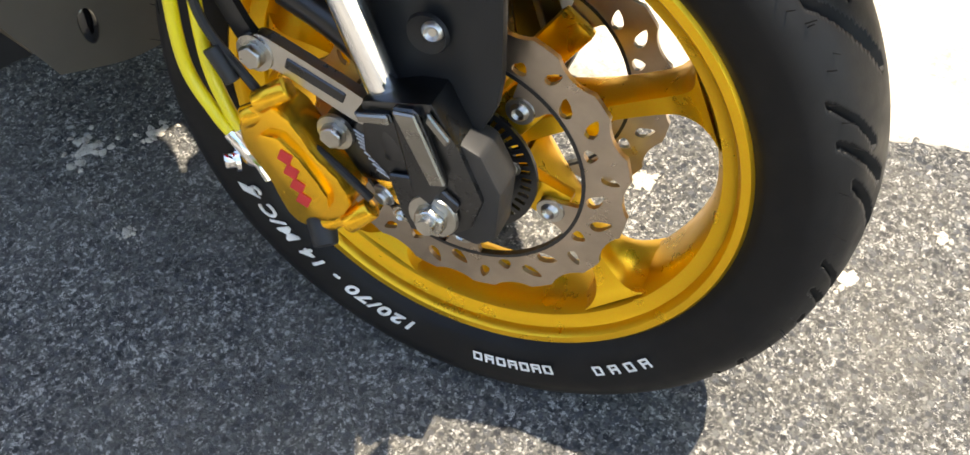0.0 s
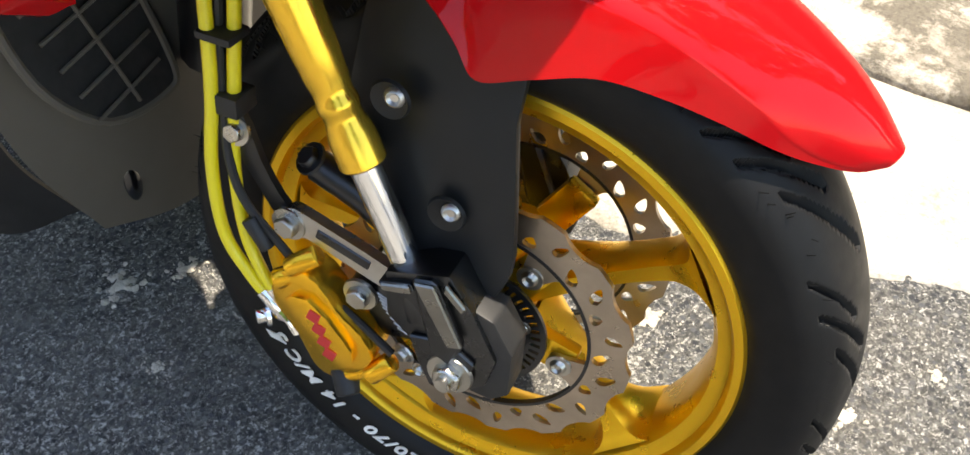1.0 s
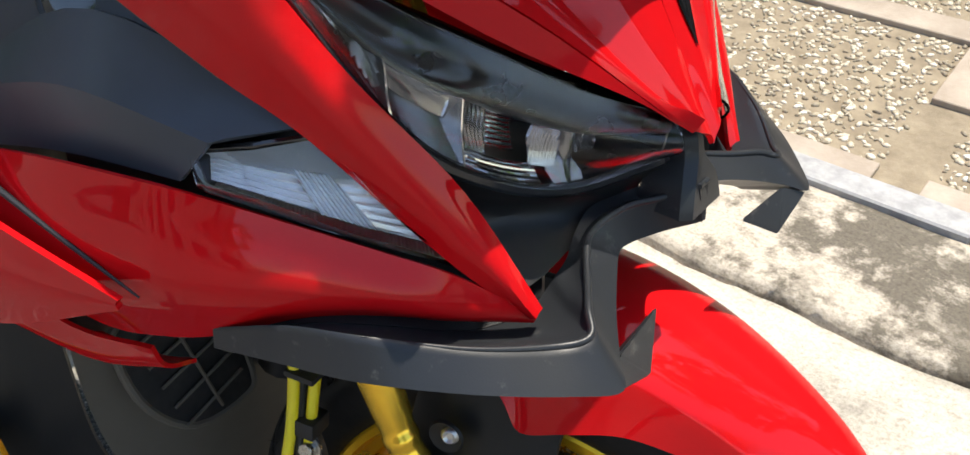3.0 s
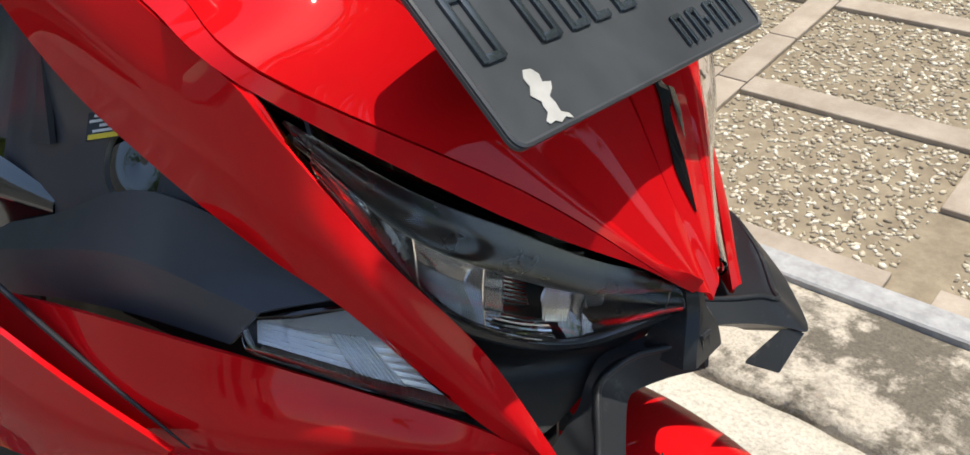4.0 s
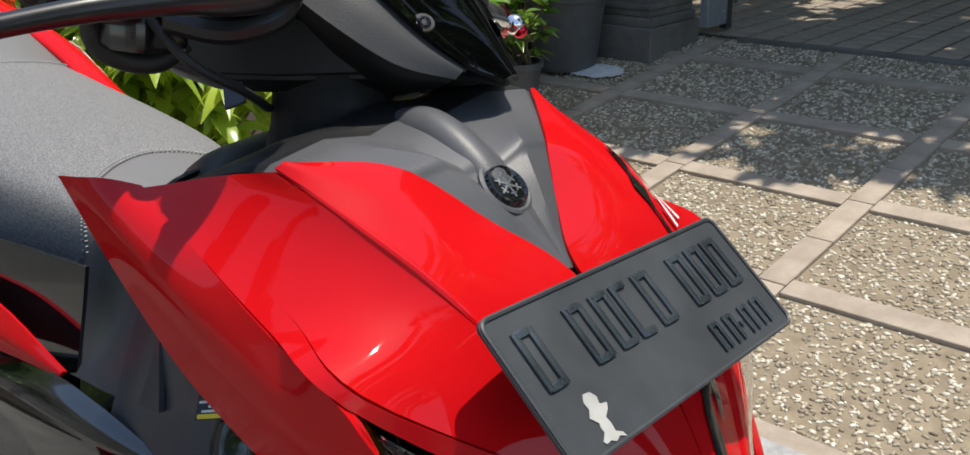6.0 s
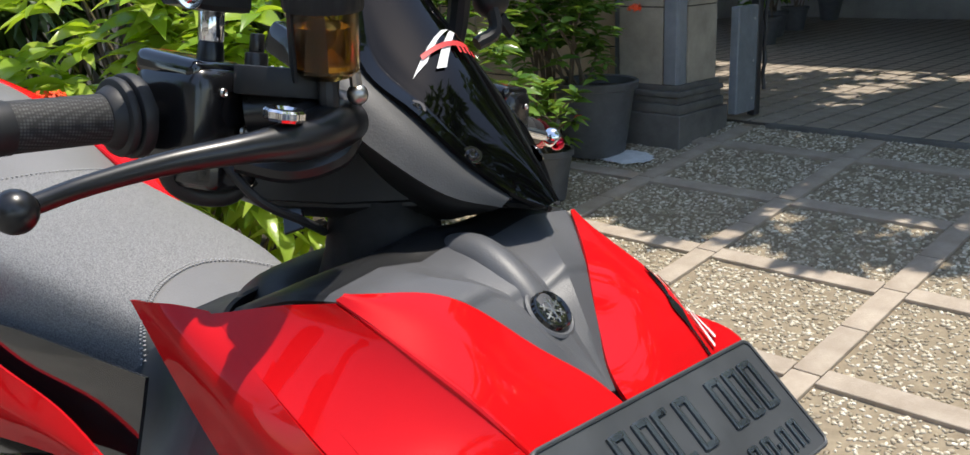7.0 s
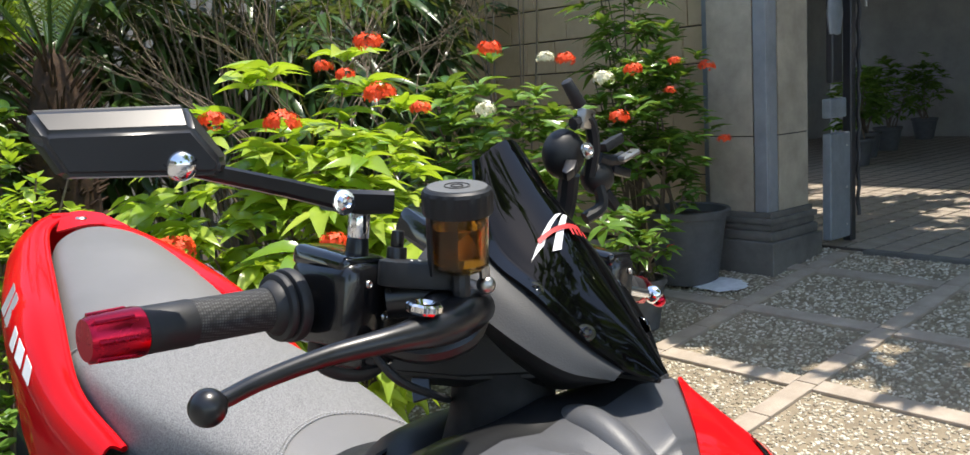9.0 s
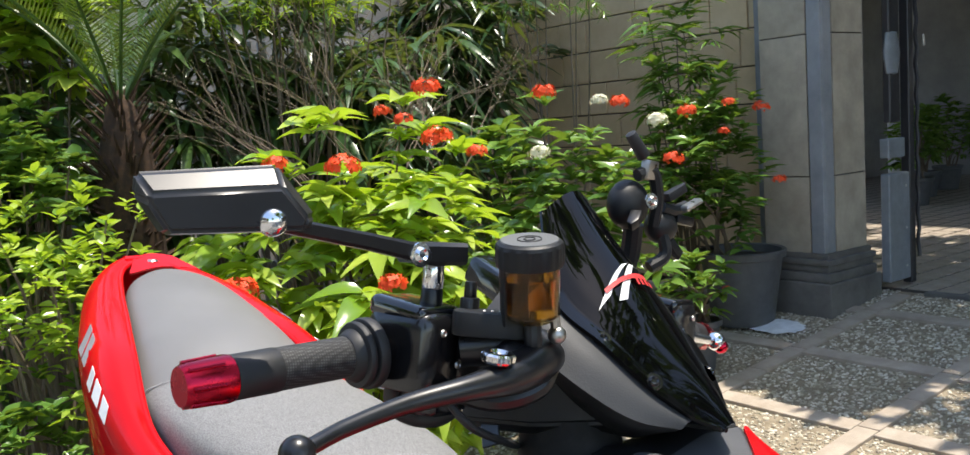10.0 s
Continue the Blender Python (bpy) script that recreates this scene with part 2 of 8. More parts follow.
RUBBER = mat_plain("black_rubber", (0.014, 0.014, 0.015), 0.55)
CLEAR = mat_glass("clear_lens", ior=1.28)
LAMPBLACK = mat_plain("lamp_black", (0.004, 0.004, 0.0045), 0.3, 0.0, 0.9, 1.1)
SCREEN = mat_screen()
AMBER = mat_glass("amber_plastic", (0.8, 0.57, 0.25), 0.01, 1.35)
FLUID = mat_glass("brake_fluid", (0.66, 0.38, 0.09), 0.02, 1.3)
CAPGREY = mat_plastic("dusty_sunlit_cap_plastic", (0.14, 0.14, 0.138), 0.4, 700, 0.4, 0.3)
COWLGREY = mat_plastic("grained_cowl_plastic", (0.042, 0.043, 0.045), 0.55, 650, 0.6)
REFLECTOR = mat_plain("lamp_reflector", (0.72, 0.7, 0.68), 0.09, 0.97, 0.9, 1.05)
SIGNAL = mat_plain("signal_silver", (0.9, 0.92, 0.95), 0.14, 0.55, 0.9, 1.05)
STICKER = mat_plain("worn_sticker", (0.55, 0.54, 0.5), 0.6, 0, 0.6, 1.15)
PLATE = mat_plain("plate_black", (0.048, 0.052, 0.056), 0.4, 0, 0.8, 1.25)
PLATECHAR = mat_plain("plate_faded_paint", (0.032, 0.04, 0.046), 0.2, 0, 0.6, 1.6, 0.5)
SEAT = mat_seat()
WEAVE = mat_weave()
GRIP = mat_grip()
THREAD = mat_plain("pale_thread", (0.3, 0.3, 0.3), 0.8)
ASPHALT = mat_asphalt()
CONCRETE = mat_concrete()
BOUNCEROAD = mat_concrete("pale_bounce_road", (0.26, 0.25, 0.225), (0.16, 0.155, 0.145), 0.4, 0.6)
GUTTER = mat_concrete("pale_concrete", (0.62, 0.57, 0.48), (0.34, 0.31, 0.26), 0.36, 0.52)
KERB = mat_stone("kerb_granite", (0.3, 0.3, 0.3), (0.46, 0.46, 0.455), 30)
BAND = mat_stone("paving_band", (0.33, 0.27, 0.21), (0.46, 0.39, 0.315), 9)
SCREED = mat_stone("pebble_screed", (0.19, 0.15, 0.1), (0.31, 0.255, 0.175), 18, 0.85, False)
PEBBLE = mat_pebble()
POWDER = mat_plain("white_powder", (0.7, 0.72, 0.74), 0.9)
PILLAR = mat_stone("grey_cladding", (0.33, 0.285, 0.22), (0.5, 0.435, 0.34), 5)
PILLARBASE = mat_stone("dark_base_stone", (0.105, 0.1, 0.092), (0.18, 0.17, 0.152), 5)
PILLARTRIM = mat_stone("blue_grey_trim", (0.21, 0.22, 0.235), (0.32, 0.33, 0.35), 4)
SANDSTONE = mat_stone("sandstone_cladding", (0.62, 0.44, 0.25), (0.76, 0.57, 0.35), 4)
JOINT = mat_plain("dark_joint", (0.07, 0.06, 0.05), 0.9)
GATEGREY = mat_plain("gate_grey_paint", (0.2, 0.22, 0.24), 0.4)
GATEBLACK = mat_plain("gate_black_paint", (0.03, 0.03, 0.033), 0.45)
DARKWALL = mat_stone("shaded_plaster", (0.3, 0.285, 0.26), (0.4, 0.38, 0.34), 3, 0.9, False)
FLOORTILE = mat_stone("porch_tile", (0.29, 0.24, 0.19), (0.38, 0.32, 0.255), 10)
POT = mat_plain("pot_grey_plastic", (0.09, 0.092, 0.095), 0.6)
SOIL = mat_plain("soil", (0.035, 0.026, 0.018), 0.95)
BARK = mat_stone("bark", (0.1, 0.07, 0.045), (0.19, 0.15, 0.1), 22, 0.95, False)
TWIG = mat_plain("twig", (0.16, 0.12, 0.08), 0.85)
CYCAD = mat_stone("cycad_trunk", (0.03, 0.017, 0.01), (0.085, 0.042, 0.018), 40, 0.95, False)
LEAFMID = mat_leaf("leaf_mid_green", (0.06, 0.15, 0.028), (0.24, 0.4, 0.075), 0.24, 0.28)
LEAFLIGHT = mat_leaf("leaf_light_green", (0.15, 0.29, 0.03), (0.58, 0.68, 0.12), 0.22, 0.34)
LEAFDARK = mat_leaf("leaf_dark_green", (0.034, 0.085, 0.028), (0.085, 0.16, 0.05), 0.28, 0.28)
LEAFPALM = mat_leaf("leaf_palm", (0.035, 0.085, 0.022), (0.11, 0.19, 0.045), 0.3, 0.28)
PETALRED = mat_plain("petal_red", (0.82, 0.07, 0.008), 0.6, 0, 0.8, 1.3)
PETALWHITE = mat_plain("petal_cream", (0.72, 0.7, 0.5), 0.6)
FENCE = mat_plain("pale_fence_paint", (0.6, 0.6, 0.6), 0.5)

# ---- mesh helpers ----
def mesh_of(name, verts, faces, smooth=True):
    me = bpy.data.meshes.new(name)
    me.from_pydata([tuple(v) for v in verts], [], faces)
    if smooth:
        me.polygons.foreach_set("use_smooth", [True] * len(me.polygons))
    me.update()
    return me


def part(name, shape, material, parent, label="", m=None, sharp=35):
    """Links a mesh or a bmesh as one object under a thing or a part."""
    if isinstance(shape, bmesh.types.BMesh):
        me = bpy.data.meshes.new(name)
        bmesh.ops.recalc_face_normals(shape, faces=shape.faces[:])
        for fc in shape.faces:
            fc.smooth = True
        lim = radians(sharp)
        for e in shape.edges:
            if len(e.link_faces) == 2 and e.calc_face_angle(0) > lim:
                e.smooth = False
        shape.to_mesh(me)
        shape.free()
    else:
        me = shape
    if not me.materials:
        me.materials.append(material)
    ob = new(name, me)
    if parent is not None:
        ob.parent = parent
    if m is not None:
        ob.matrix_basis = m
    if label:
        tagged(ob, label)
    return ob


def empty(name, m, label, category, group="", kind=""):
    ob = new(name)
    ob.empty_display_size = 0.1
    ob.matrix_world = m
    return tagged(ob, label, category, group, kind)


def spline(pts, n, closed=False):
    """n points a span along a Catmull-Rom curve through pts (any dimension)."""
    p = [np.array(q, float) for q in pts]
    k = len(p)
    out = []
    spans = k if closed else k - 1
    for i in range(spans):
        if closed:
            a, b, c, d = p[(i - 1) % k], p[i], p[(i + 1) % k], p[(i + 2) % k]
        else:
            b, c = p[i], p[i + 1]
            a = p[i - 1] if i else 2 * b - c
            d = p[i + 2] if i + 2 < k else 2 * c - b
        for j in range(n):
            t = j / n
            out.append(0.5 * (2 * b + (c - a) * t + (2 * a - 5 * b + 4 * c - d) * t * t + (3 * b - a - 3 * c + d) * t ** 3))
    if not closed:
        out.append(p[-1])
    return out


def bm_from(verts, faces):
    bm = bmesh.new()
    vs = [bm.verts.new(tuple(v)) for v in verts]
    for f in faces:
        try:
            bm.faces.new([vs[i] for i in f])
        except ValueError:
            pass
    return bm


def bm_join(*bms):
    """One bmesh out of several, which are freed."""
    out = bmesh.new()
    for b in bms:
        me = bpy.data.meshes.new("tmp")
        b.to_mesh(me)
        b.free()
        out.from_mesh(me)
        bpy.data.meshes.remove(me)
    return out


def box(sx, sy, sz, at=(0, 0, 0), bevel=0.0, seg=2, m=None):
    bm = bmesh.new()
    bmesh.ops.create_cube(bm, size=1.0)
    bmesh.ops.scale(bm, vec=(sx, sy, sz), verts=bm.verts[:])
    if bevel:
        bmesh.ops.bevel(bm, geom=bm.edges[:], offset=bevel, segments=seg, profile=0.6, affect="EDGES")
    if m is not None:
        bm.transform(m)
    bmesh.ops.translate(bm, vec=at, verts=bm.verts[:])
    return bm


def turn_to(d):
    """The matrix whose z axis points along d."""
    return Vector(d).normalized().to_track_quat("Z", "Y").to_matrix().to_4x4()


def rod(a, b, r, r2=None, sides=20, bevel=0.0):
    """A round bar from a to b."""
    a, b = Vector(a), Vector(b)
    bm = bmesh.new()
    bmesh.ops.create_cone(bm, cap_ends=True, segments=sides, radius1=r, radius2=r if r2 is None else r2, depth=(b - a).length)
    if bevel:
        rims = [e for e in bm.edges if abs(e.verts[0].co.z - e.verts[1].co.z) < 1e-6]
        bmesh.ops.bevel(bm, geom=rims, offset=bevel, segments=2, profile=0.5, affect="EDGES")
    bm.transform(Matrix.Translation((a + b) / 2) @ turn_to(b - a))
    return bm


def ball(at, r, scale=(1, 1, 1), u=20, v=14):
    bm = bmesh.new()
    bmesh.ops.create_uvsphere(bm, u_segments=u, v_segments=v, radius=r)
    bmesh.ops.scale(bm, vec=scale, verts=bm.verts[:])
    bmesh.ops.translate(bm, vec=at, verts=bm.verts[:])
    return bm


def tube(pts, radius, sides=10, per=6, caps=True):
    """A pipe along a smooth curve through pts; radius is a number or one a point."""
    rs = radius if isinstance(radius, (list, tuple)) else [radius] * len(pts)
    path = spline([(*p, r) for p, r in zip(pts, rs)], per) if len(pts) > 2 else [np.array((*p, r)) for p, r in zip(pts, rs)]
    verts, faces = [], []
    side = None
    for i, q in enumerate(path):
        a, b = path[max(i - 1, 0)][:3], path[min(i + 1, len(path) - 1)][:3]
        d = Vector(b - a).normalized()
        if side is None:
            side = d.orthogonal().normalized()
        side = (side - d * side.dot(d)).normalized()
        up = d.cross(side)
        for j in range(sides):
            w = 2 * math.pi * j / sides
            verts.append(Vector(q[:3]) + (side * math.cos(w) + up * math.sin(w)) * q[3])
    n = len(path)
    for i in range(n - 1):
        for j in range(sides):
            k = (j + 1) % sides
            faces.append((i * sides + j, i * sides + k, (i + 1) * sides + k, (i + 1) * sides + j))
    if caps:
        faces.append(tuple(range(sides - 1, -1, -1)))
        faces.append(tuple((n - 1) * sides + j for j in range(sides)))
    return bm_from(verts, faces)


def lathe(profile, seg=64, axis="y", closed=False):
    """Turns a profile of (along, radius) about an axis."""
    verts, faces = [], []
    n = len(profile)
    for i in range(seg):
        w = 2 * math.pi * i / seg
        c, s = math.cos(w), math.sin(w)
        for a, r in profile:
            verts.append((r * c, a, r * s) if axis == "y" else (r * c, r * s, a) if axis == "z" else (a, r * c, r * s))
    for i in range(seg):
        k = (i + 1) % seg
        for j in range(n if closed else n - 1):
            l = (j + 1) % n
            faces.append((i * n + j, i * n + l, k * n + l, k * n + j))
    return bm_from(verts, faces)


def flat_plate(outer, holes, thick, rim=0.0):
    """A flat sheet in the xz plane (y is its thickness) with holes."""
    bm = bmesh.new()
    edges = []
    for loop in (outer, *holes):
        vs = [bm.verts.new((p[0], 0.0, p[1])) for p in loop]
        edges += [bm.edges.new((vs[i], vs[(i + 1) % len(vs)])) for i in range(len(vs))]
    bmesh.ops.triangle_fill(bm, use_beauty=True, use_dissolve=False, edges=edges)
    res = bmesh.ops.extrude_face_region(bm, geom=bm.faces[:])
    bmesh.ops.translate(bm, vec=(0, thick, 0), verts=[v for v in res["geom"] if isinstance(v, bmesh.types.BMVert)])
    bmesh.ops.translate(bm, vec=(0, -thick / 2, 0), verts=bm.verts[:])
    return bm


def prism(outline, thick, bevel=0.0, seg=2):
    """An outline in the xz plane, given a thickness along y and bevelled edges."""
    bm = flat_plate(outline, [], thick)
    if bevel:
        bmesh.ops.dissolve_limit(bm, angle_limit=radians(1), verts=bm.verts[:], edges=bm.edges[:])
        bmesh.ops.bevel(bm, geom=bm.edges[:], offset=bevel, segments=seg, profile=0.6, affect="EDGES")
    return bm


def smooth_loop(pts, per=4):
    return [tuple(p) for p in spline(pts, per, True)]


def patch(rows, nu=6, nv=6, thick=0.003, curve_u=True, curve_v=True):
    """A curved sheet through a grid of control points (rows of equal length), given a thickness."""
    def line(pts, n, bent):
        if bent and len(pts) > 2:
            return spline(pts, n)
        out = []
        for a, b in zip(pts, pts[1:]):
            a, b = np.array(a, float), np.array(b, float)
            out += [a + (b - a) * j / n for j in range(n)]
        return out + [np.array(pts[-1], float)]
    wide = [line(r, nu, curve_u) for r in rows]
    cols = [line([w[i] for w in wide], nv, curve_v) for i in range(len(wide[0]))]
    h, w = len(cols[0]), len(cols)
    verts = [cols[j][i] for i in range(h) for j in range(w)]
    faces = [(i * w + j, i * w + j + 1, (i + 1) * w + j + 1, (i + 1) * w + j) for i in range(h - 1) for j in range(w - 1)]
    bm = bm_from(verts, faces)
    bmesh.ops.remove_doubles(bm, verts=bm.verts[:], dist=1e-5)
    bmesh.ops.recalc_face_normals(bm, faces=bm.faces[:])
    if thick:
        bm.normal_update()
        bmesh.ops.solidify(bm, geom=bm.faces[:], thickness=thick)
    return bm


def flip(pts):
    """The mirror image of a row of points, on the other side of the scooter."""
    return [(p[0], 2 * mid_at(p[2]) - p[1], p[2]) for p in pts]


def bolt_shape(at, d, r=0.008, h=0.006, kind="hex", washer=True):
    """A bolt head at a place, facing along d."""
    bms = []
    bm = bmesh.new()
    bmesh.ops.create_cone(bm, cap_ends=True, segments=6 if kind == "hex" else 20, radius1=r, radius2=r * (0.92 if kind == "hex" else 0.72), depth=h)
    bmesh.ops.bevel(bm, geom=bm.edges[:], offset=r * 0.1, segments=1, affect="EDGES")
    bmesh.ops.translate(bm, vec=(0, 0, h / 2), verts=bm.verts[:])
    bms.append(bm)
    if kind != "hex":
        for f in [f for f in bm.faces if f.normal.z > 0.99]:
            r2 = bmesh.ops.inset_individual(bm, faces=[f], thickness=r * 0.28)
            bmesh.ops.translate(bm, vec=(0, 0, -h * 0.5), verts=f.verts[:])
    if washer:
        w = bmesh.new()
        bmesh.ops.create_cone(w, cap_ends=True, segments=24, radius1=r * 1.45, radius2=r * 1.38, depth=h * 0.35)
        bms.append(w)
    out = bm_join(*bms)
    out.transform(Matrix.Translation(at) @ turn_to(d))
    return out


def text_mesh(words, size, depth, bold=0.0007, spacing=1.0):
    """Letters of the built-in font as a mesh in the xy plane, from x = 0."""
    cu = bpy.data.curves.new("words", "FONT")
    cu.body, cu.size, cu.extrude, cu.offset, cu.shear, cu.space_character = words, size, depth, bold, 0.25, spacing
    ob = bpy.data.objects.new("words", cu)
    scene.collection.objects.link(ob)
    bpy.context.view_layer.update()
    me = bpy.data.meshes.new_from_object(ob.evaluated_get(bpy.context.evaluated_depsgraph_get()))
    bpy.data.objects.remove(ob)
    bpy.data.curves.remove(cu)
    return me


MID = 0.01          # the scooter's middle plane, low down


def mid_at(z):
    """The middle plane of the bodywork, which stands a little more upright than the wheel."""
    return 0.03 - 0.13 * (min(max(z, 0.6), 1.0) - 0.65)


HEAD, SIDELEAN, STEER, CASTER = -3.5, -4.5, 13.0, 26.0
AXLE = (0.0, 0.02, 0.271)
SCOOTER_AT = pose(-0.2372, 0.3507, 0.0, SIDELEAN, 0, HEAD)
TURNED = Matrix.Translation(AXLE) @ Matrix.Rotation(radians(STEER), 4, Vector((-math.sin(radians(CASTER)), 0, math.cos(radians(CASTER)))))

# ---- ground: road, gutter, kerb, driveway (x along the road, y into the property) ----
SITE = pose(0, 0, 0, 0, 0, -5.5)
SLOPE = 0.11          # the driveway climbs towards the gate
KERB_Y, BACK_Y = 1.475, 1.555


def sheet(x0, x1, y0, y1, step, height):
    nx, ny = max(1, round((x1 - x0) / step)), max(1, round((y1 - y0) / step))
    verts = []
    for j in range(ny + 1):
        for i in range(nx + 1):
            x, y = x0 + (x1 - x0) * i / nx, y0 + (y1 - y0) * j / ny
            verts.append((x, y, height(x, y)))
    w = nx + 1
    faces = [(j * w + i, j * w + i + 1, (j + 1) * w + i + 1, (j + 1) * w + i) for j in range(ny) for i in range(nx)]
    return mesh_of("sheet", verts, faces)


def rough_road(x, y):
    p = Vector((x, y, 0))
    return 0.0035 * noise.noise(p * 7) + 0.0034 * noise.noise(p * 46) + 0.0036 * noise.noise(p * 105) - 0.004


# far ground first: one sheet to the horizon, a hand below the rest
me = sheet(-400, 400, -400, 400, 100, lambda x, y: -0.06)
ground = part("ground", me, ASPHALT, None, "", SITE)
tagged(ground, "dark asphalt ground reaching to the horizon", "ground", "", "structure")
road = part("road", sheet(-1.6, 0.75, -0.75, 1.02, 0.0075, rough_road), ASPHALT, None, "", SITE)
tagged(road, "worn grey asphalt road with pale grit", "road", "", "structure")
# unseen road behind the camera, made pale to bounce light onto the panels
road2 = part("road_far", sheet(-9, 9, -9.4, -0.75, 0.15, lambda x, y: -0.004), BOUNCEROAD, None, "", SITE)
tagged(road2, "unseen pale grey road behind the camera, lightened to bounce light", "road", "", "structure")
for x0, x1 in ((-9, -1.6), (0.75, 9)):
    o = part("road_side", sheet(x0, x1, -0.75, 1.02, 0.12, lambda x, y: -0.004), ASPHALT, None, "", SITE)
    tagged(o, "worn grey asphalt road along the kerb", "road", "", "structure")


def crack_y(x):
    return 1.148 + 0.012 * math.sin(x * 5.1) + 0.006 * math.sin(x * 17 + 1)


def gutter_edge(x):
    return 0.812 + 0.43 * max(-1.1, min(0.03, x)) + 0.03 * noise.noise(Vector((x * 2.2, 3, 0))) + 0.035 * noise.noise(Vector((x * 9, 7, 0)))


def strip(x0, x1, n, low, high, z, drop=0.05, rows=10):
    """A slab whose front and back edges follow two curves."""
    verts, faces = [], []
    for i in range(n + 1):
        x = x0 + (x1 - x0) * i / n
        a, b = low(x), high(x)
        verts.append((x, a, z(x, a) - drop))
        for j in range(rows + 1):
            y = a + (b - a) * j / rows
            verts.append((x, y, z(x, y) - (0.004 if j in (0, rows) else 0)))
        verts.append((x, b, z(x, b) - drop))
    w = rows + 3
    for i in range(n):
        for j in range(w - 1):
            faces.append((i * w + j, (i + 1) * w + j, (i + 1) * w + j + 1, i * w + j + 1))
    return mesh_of("strip", verts, faces)


def gutter_z(x, y):
    return 0.002 + 0.004 * noise.noise(Vector((x * 6, y * 6, 1))) + 0.0015 * noise.noise(Vector((x * 40, y * 40, 1)))


o = part("gutter", strip(-4.5, 3.5, 400, gutter_edge, lambda x: crack_y(x) - 0.011 - 0.004 * noise.noise(Vector((x * 30, 0, 0))), gutter_z), GUTTER, None, "", SITE)
tagged(o, "pale weathered concrete gutter slab", "gutter", "", "structure")
o = part("apron", strip(-4.5, 3.5, 400, lambda x: crack_y(x) + 0.011 + 0.005 * noise.noise(Vector((x * 26, 5, 0))), lambda x: KERB_Y, lambda x, y: gutter_z(x, y) + 0.004, 0.05, 14), CONCRETE, None, "", SITE)
tagged(o, "stained concrete apron in front of the kerb", "apron", "", "structure")

# pale mortar splashes on the asphalt
rnd = random.Random(14)
for cx, cy, r in ((-0.232, 0.581, 0.035), (0.001, 0.596, 0.03), (-0.74, 0.25, 0.045), (-0.7, 0.31, 0.03), (-0.62, 0.2, 0.02), (0.06, 0.7, 0.018)):
    V, F = [], []
    for k in range(34):
        w, d = rnd.uniform(0, 6.283), abs(rnd.gauss(0, 0.6)) * r
        q = r * rnd.uniform(0.05, 0.22) * (1.2 - min(1.0, d / r))
        px, py, b0 = cx + d * math.cos(w), cy + d * math.sin(w), len(V)
        V.append((px, py, rough_road(px, py) + 0.0045))
        for j in range(11):
            a = 6.283 * j / 11
            rr = q * rnd.uniform(0.6, 1.25)
            x, y = px + rr * math.cos(a), py + rr * math.sin(a)
            V.append((x, y, rough_road(x, y) + 0.0008))
        F += [(b0, b0 + 1 + j, b0 + 1 + (j + 1) % 11) for j in range(11)]
    o = part("mortar_splash", mesh_of("mortar_splash", V, F), GUTTER, None, "", SITE)
    tagged(o, "pale mortar splashed on the asphalt", "mortar", "mortar splashes", "stuff")

kerb = part("kerb", box(9, 0.072, 0.1, (0, 0, 0)), JOINT, None, "", SITE @ Matrix.Translation((0.0, (KERB_Y + BACK_Y) / 2, -0.05)))
tagged(kerb, "pale granite kerb of long blocks", "kerb", "", "structure")
kb = mesh_of("kerb_block", [], [])
bm = box(0.595, 0.075, 0.07, (0, 0, 0), 0.004, 1)
bm.to_mesh(kb)
bm.free()
kb.materials.append(KERB)
for i in range(-7, 6):
    part("kerb_block", kb, KERB, kerb, "", Matrix.Translation((-0.155 + 0.6 * i + 0.3, 0, 0.032)))

# driveway of pebble panels between pale bands
PITCH_X, PITCH_Y, BANDW = 0.69, 0.605, 0.085
DRIVE = Matrix.Translation((0, BACK_Y, 0.004)) @ Matrix.Rotation(math.atan(SLOPE), 4, "X")
drive = part("driveway", box(8.2, 2.82, 0.06, (0.85, 1.41, -0.042)), SCREED, None, "", SITE @ DRIVE)
tagged(drive, "sloping driveway of exposed-pebble panels between pale stone bands", "driveway", "", "structure")
X0, Y0 = -0.32, 0.625       # one crossing of the bands


bx = mesh_of("band_x", [], [])
bm = box(PITCH_X - BANDW - 0.006, BANDW, 0.02, (0, 0, 0), 0.002, 1)
bm.to_mesh(bx)
bm.free()
bx.materials.append(BAND)
by = mesh_of("band_y", [], [])
bm = box(BANDW, PITCH_Y / 2 - 0.005, 0.02, (0, 0, 0), 0.002, 1)
bm.to_mesh(by)
bm.free()
by.materials.append(BAND)
for i in range(-6, 6):
    for j in range(-1, 4):
        cx, cy = X0 + i * PITCH_X, Y0 + j * PITCH_Y
        if 0 < cy < 2.84:
            part("band", bx, BAND, drive, "", Matrix.Translation((cx + PITCH_X / 2, cy, -0.008)))
        for h in (0, 1):
            yy = cy + PITCH_Y * (0.25 + 0.5 * h)
            if 0.03 < yy - PITCH_Y / 4 and yy + PITCH_Y / 4 < 2.86:
                part("band", by, BAND, drive, "", Matrix.Translation((cx, yy, -0.008)))


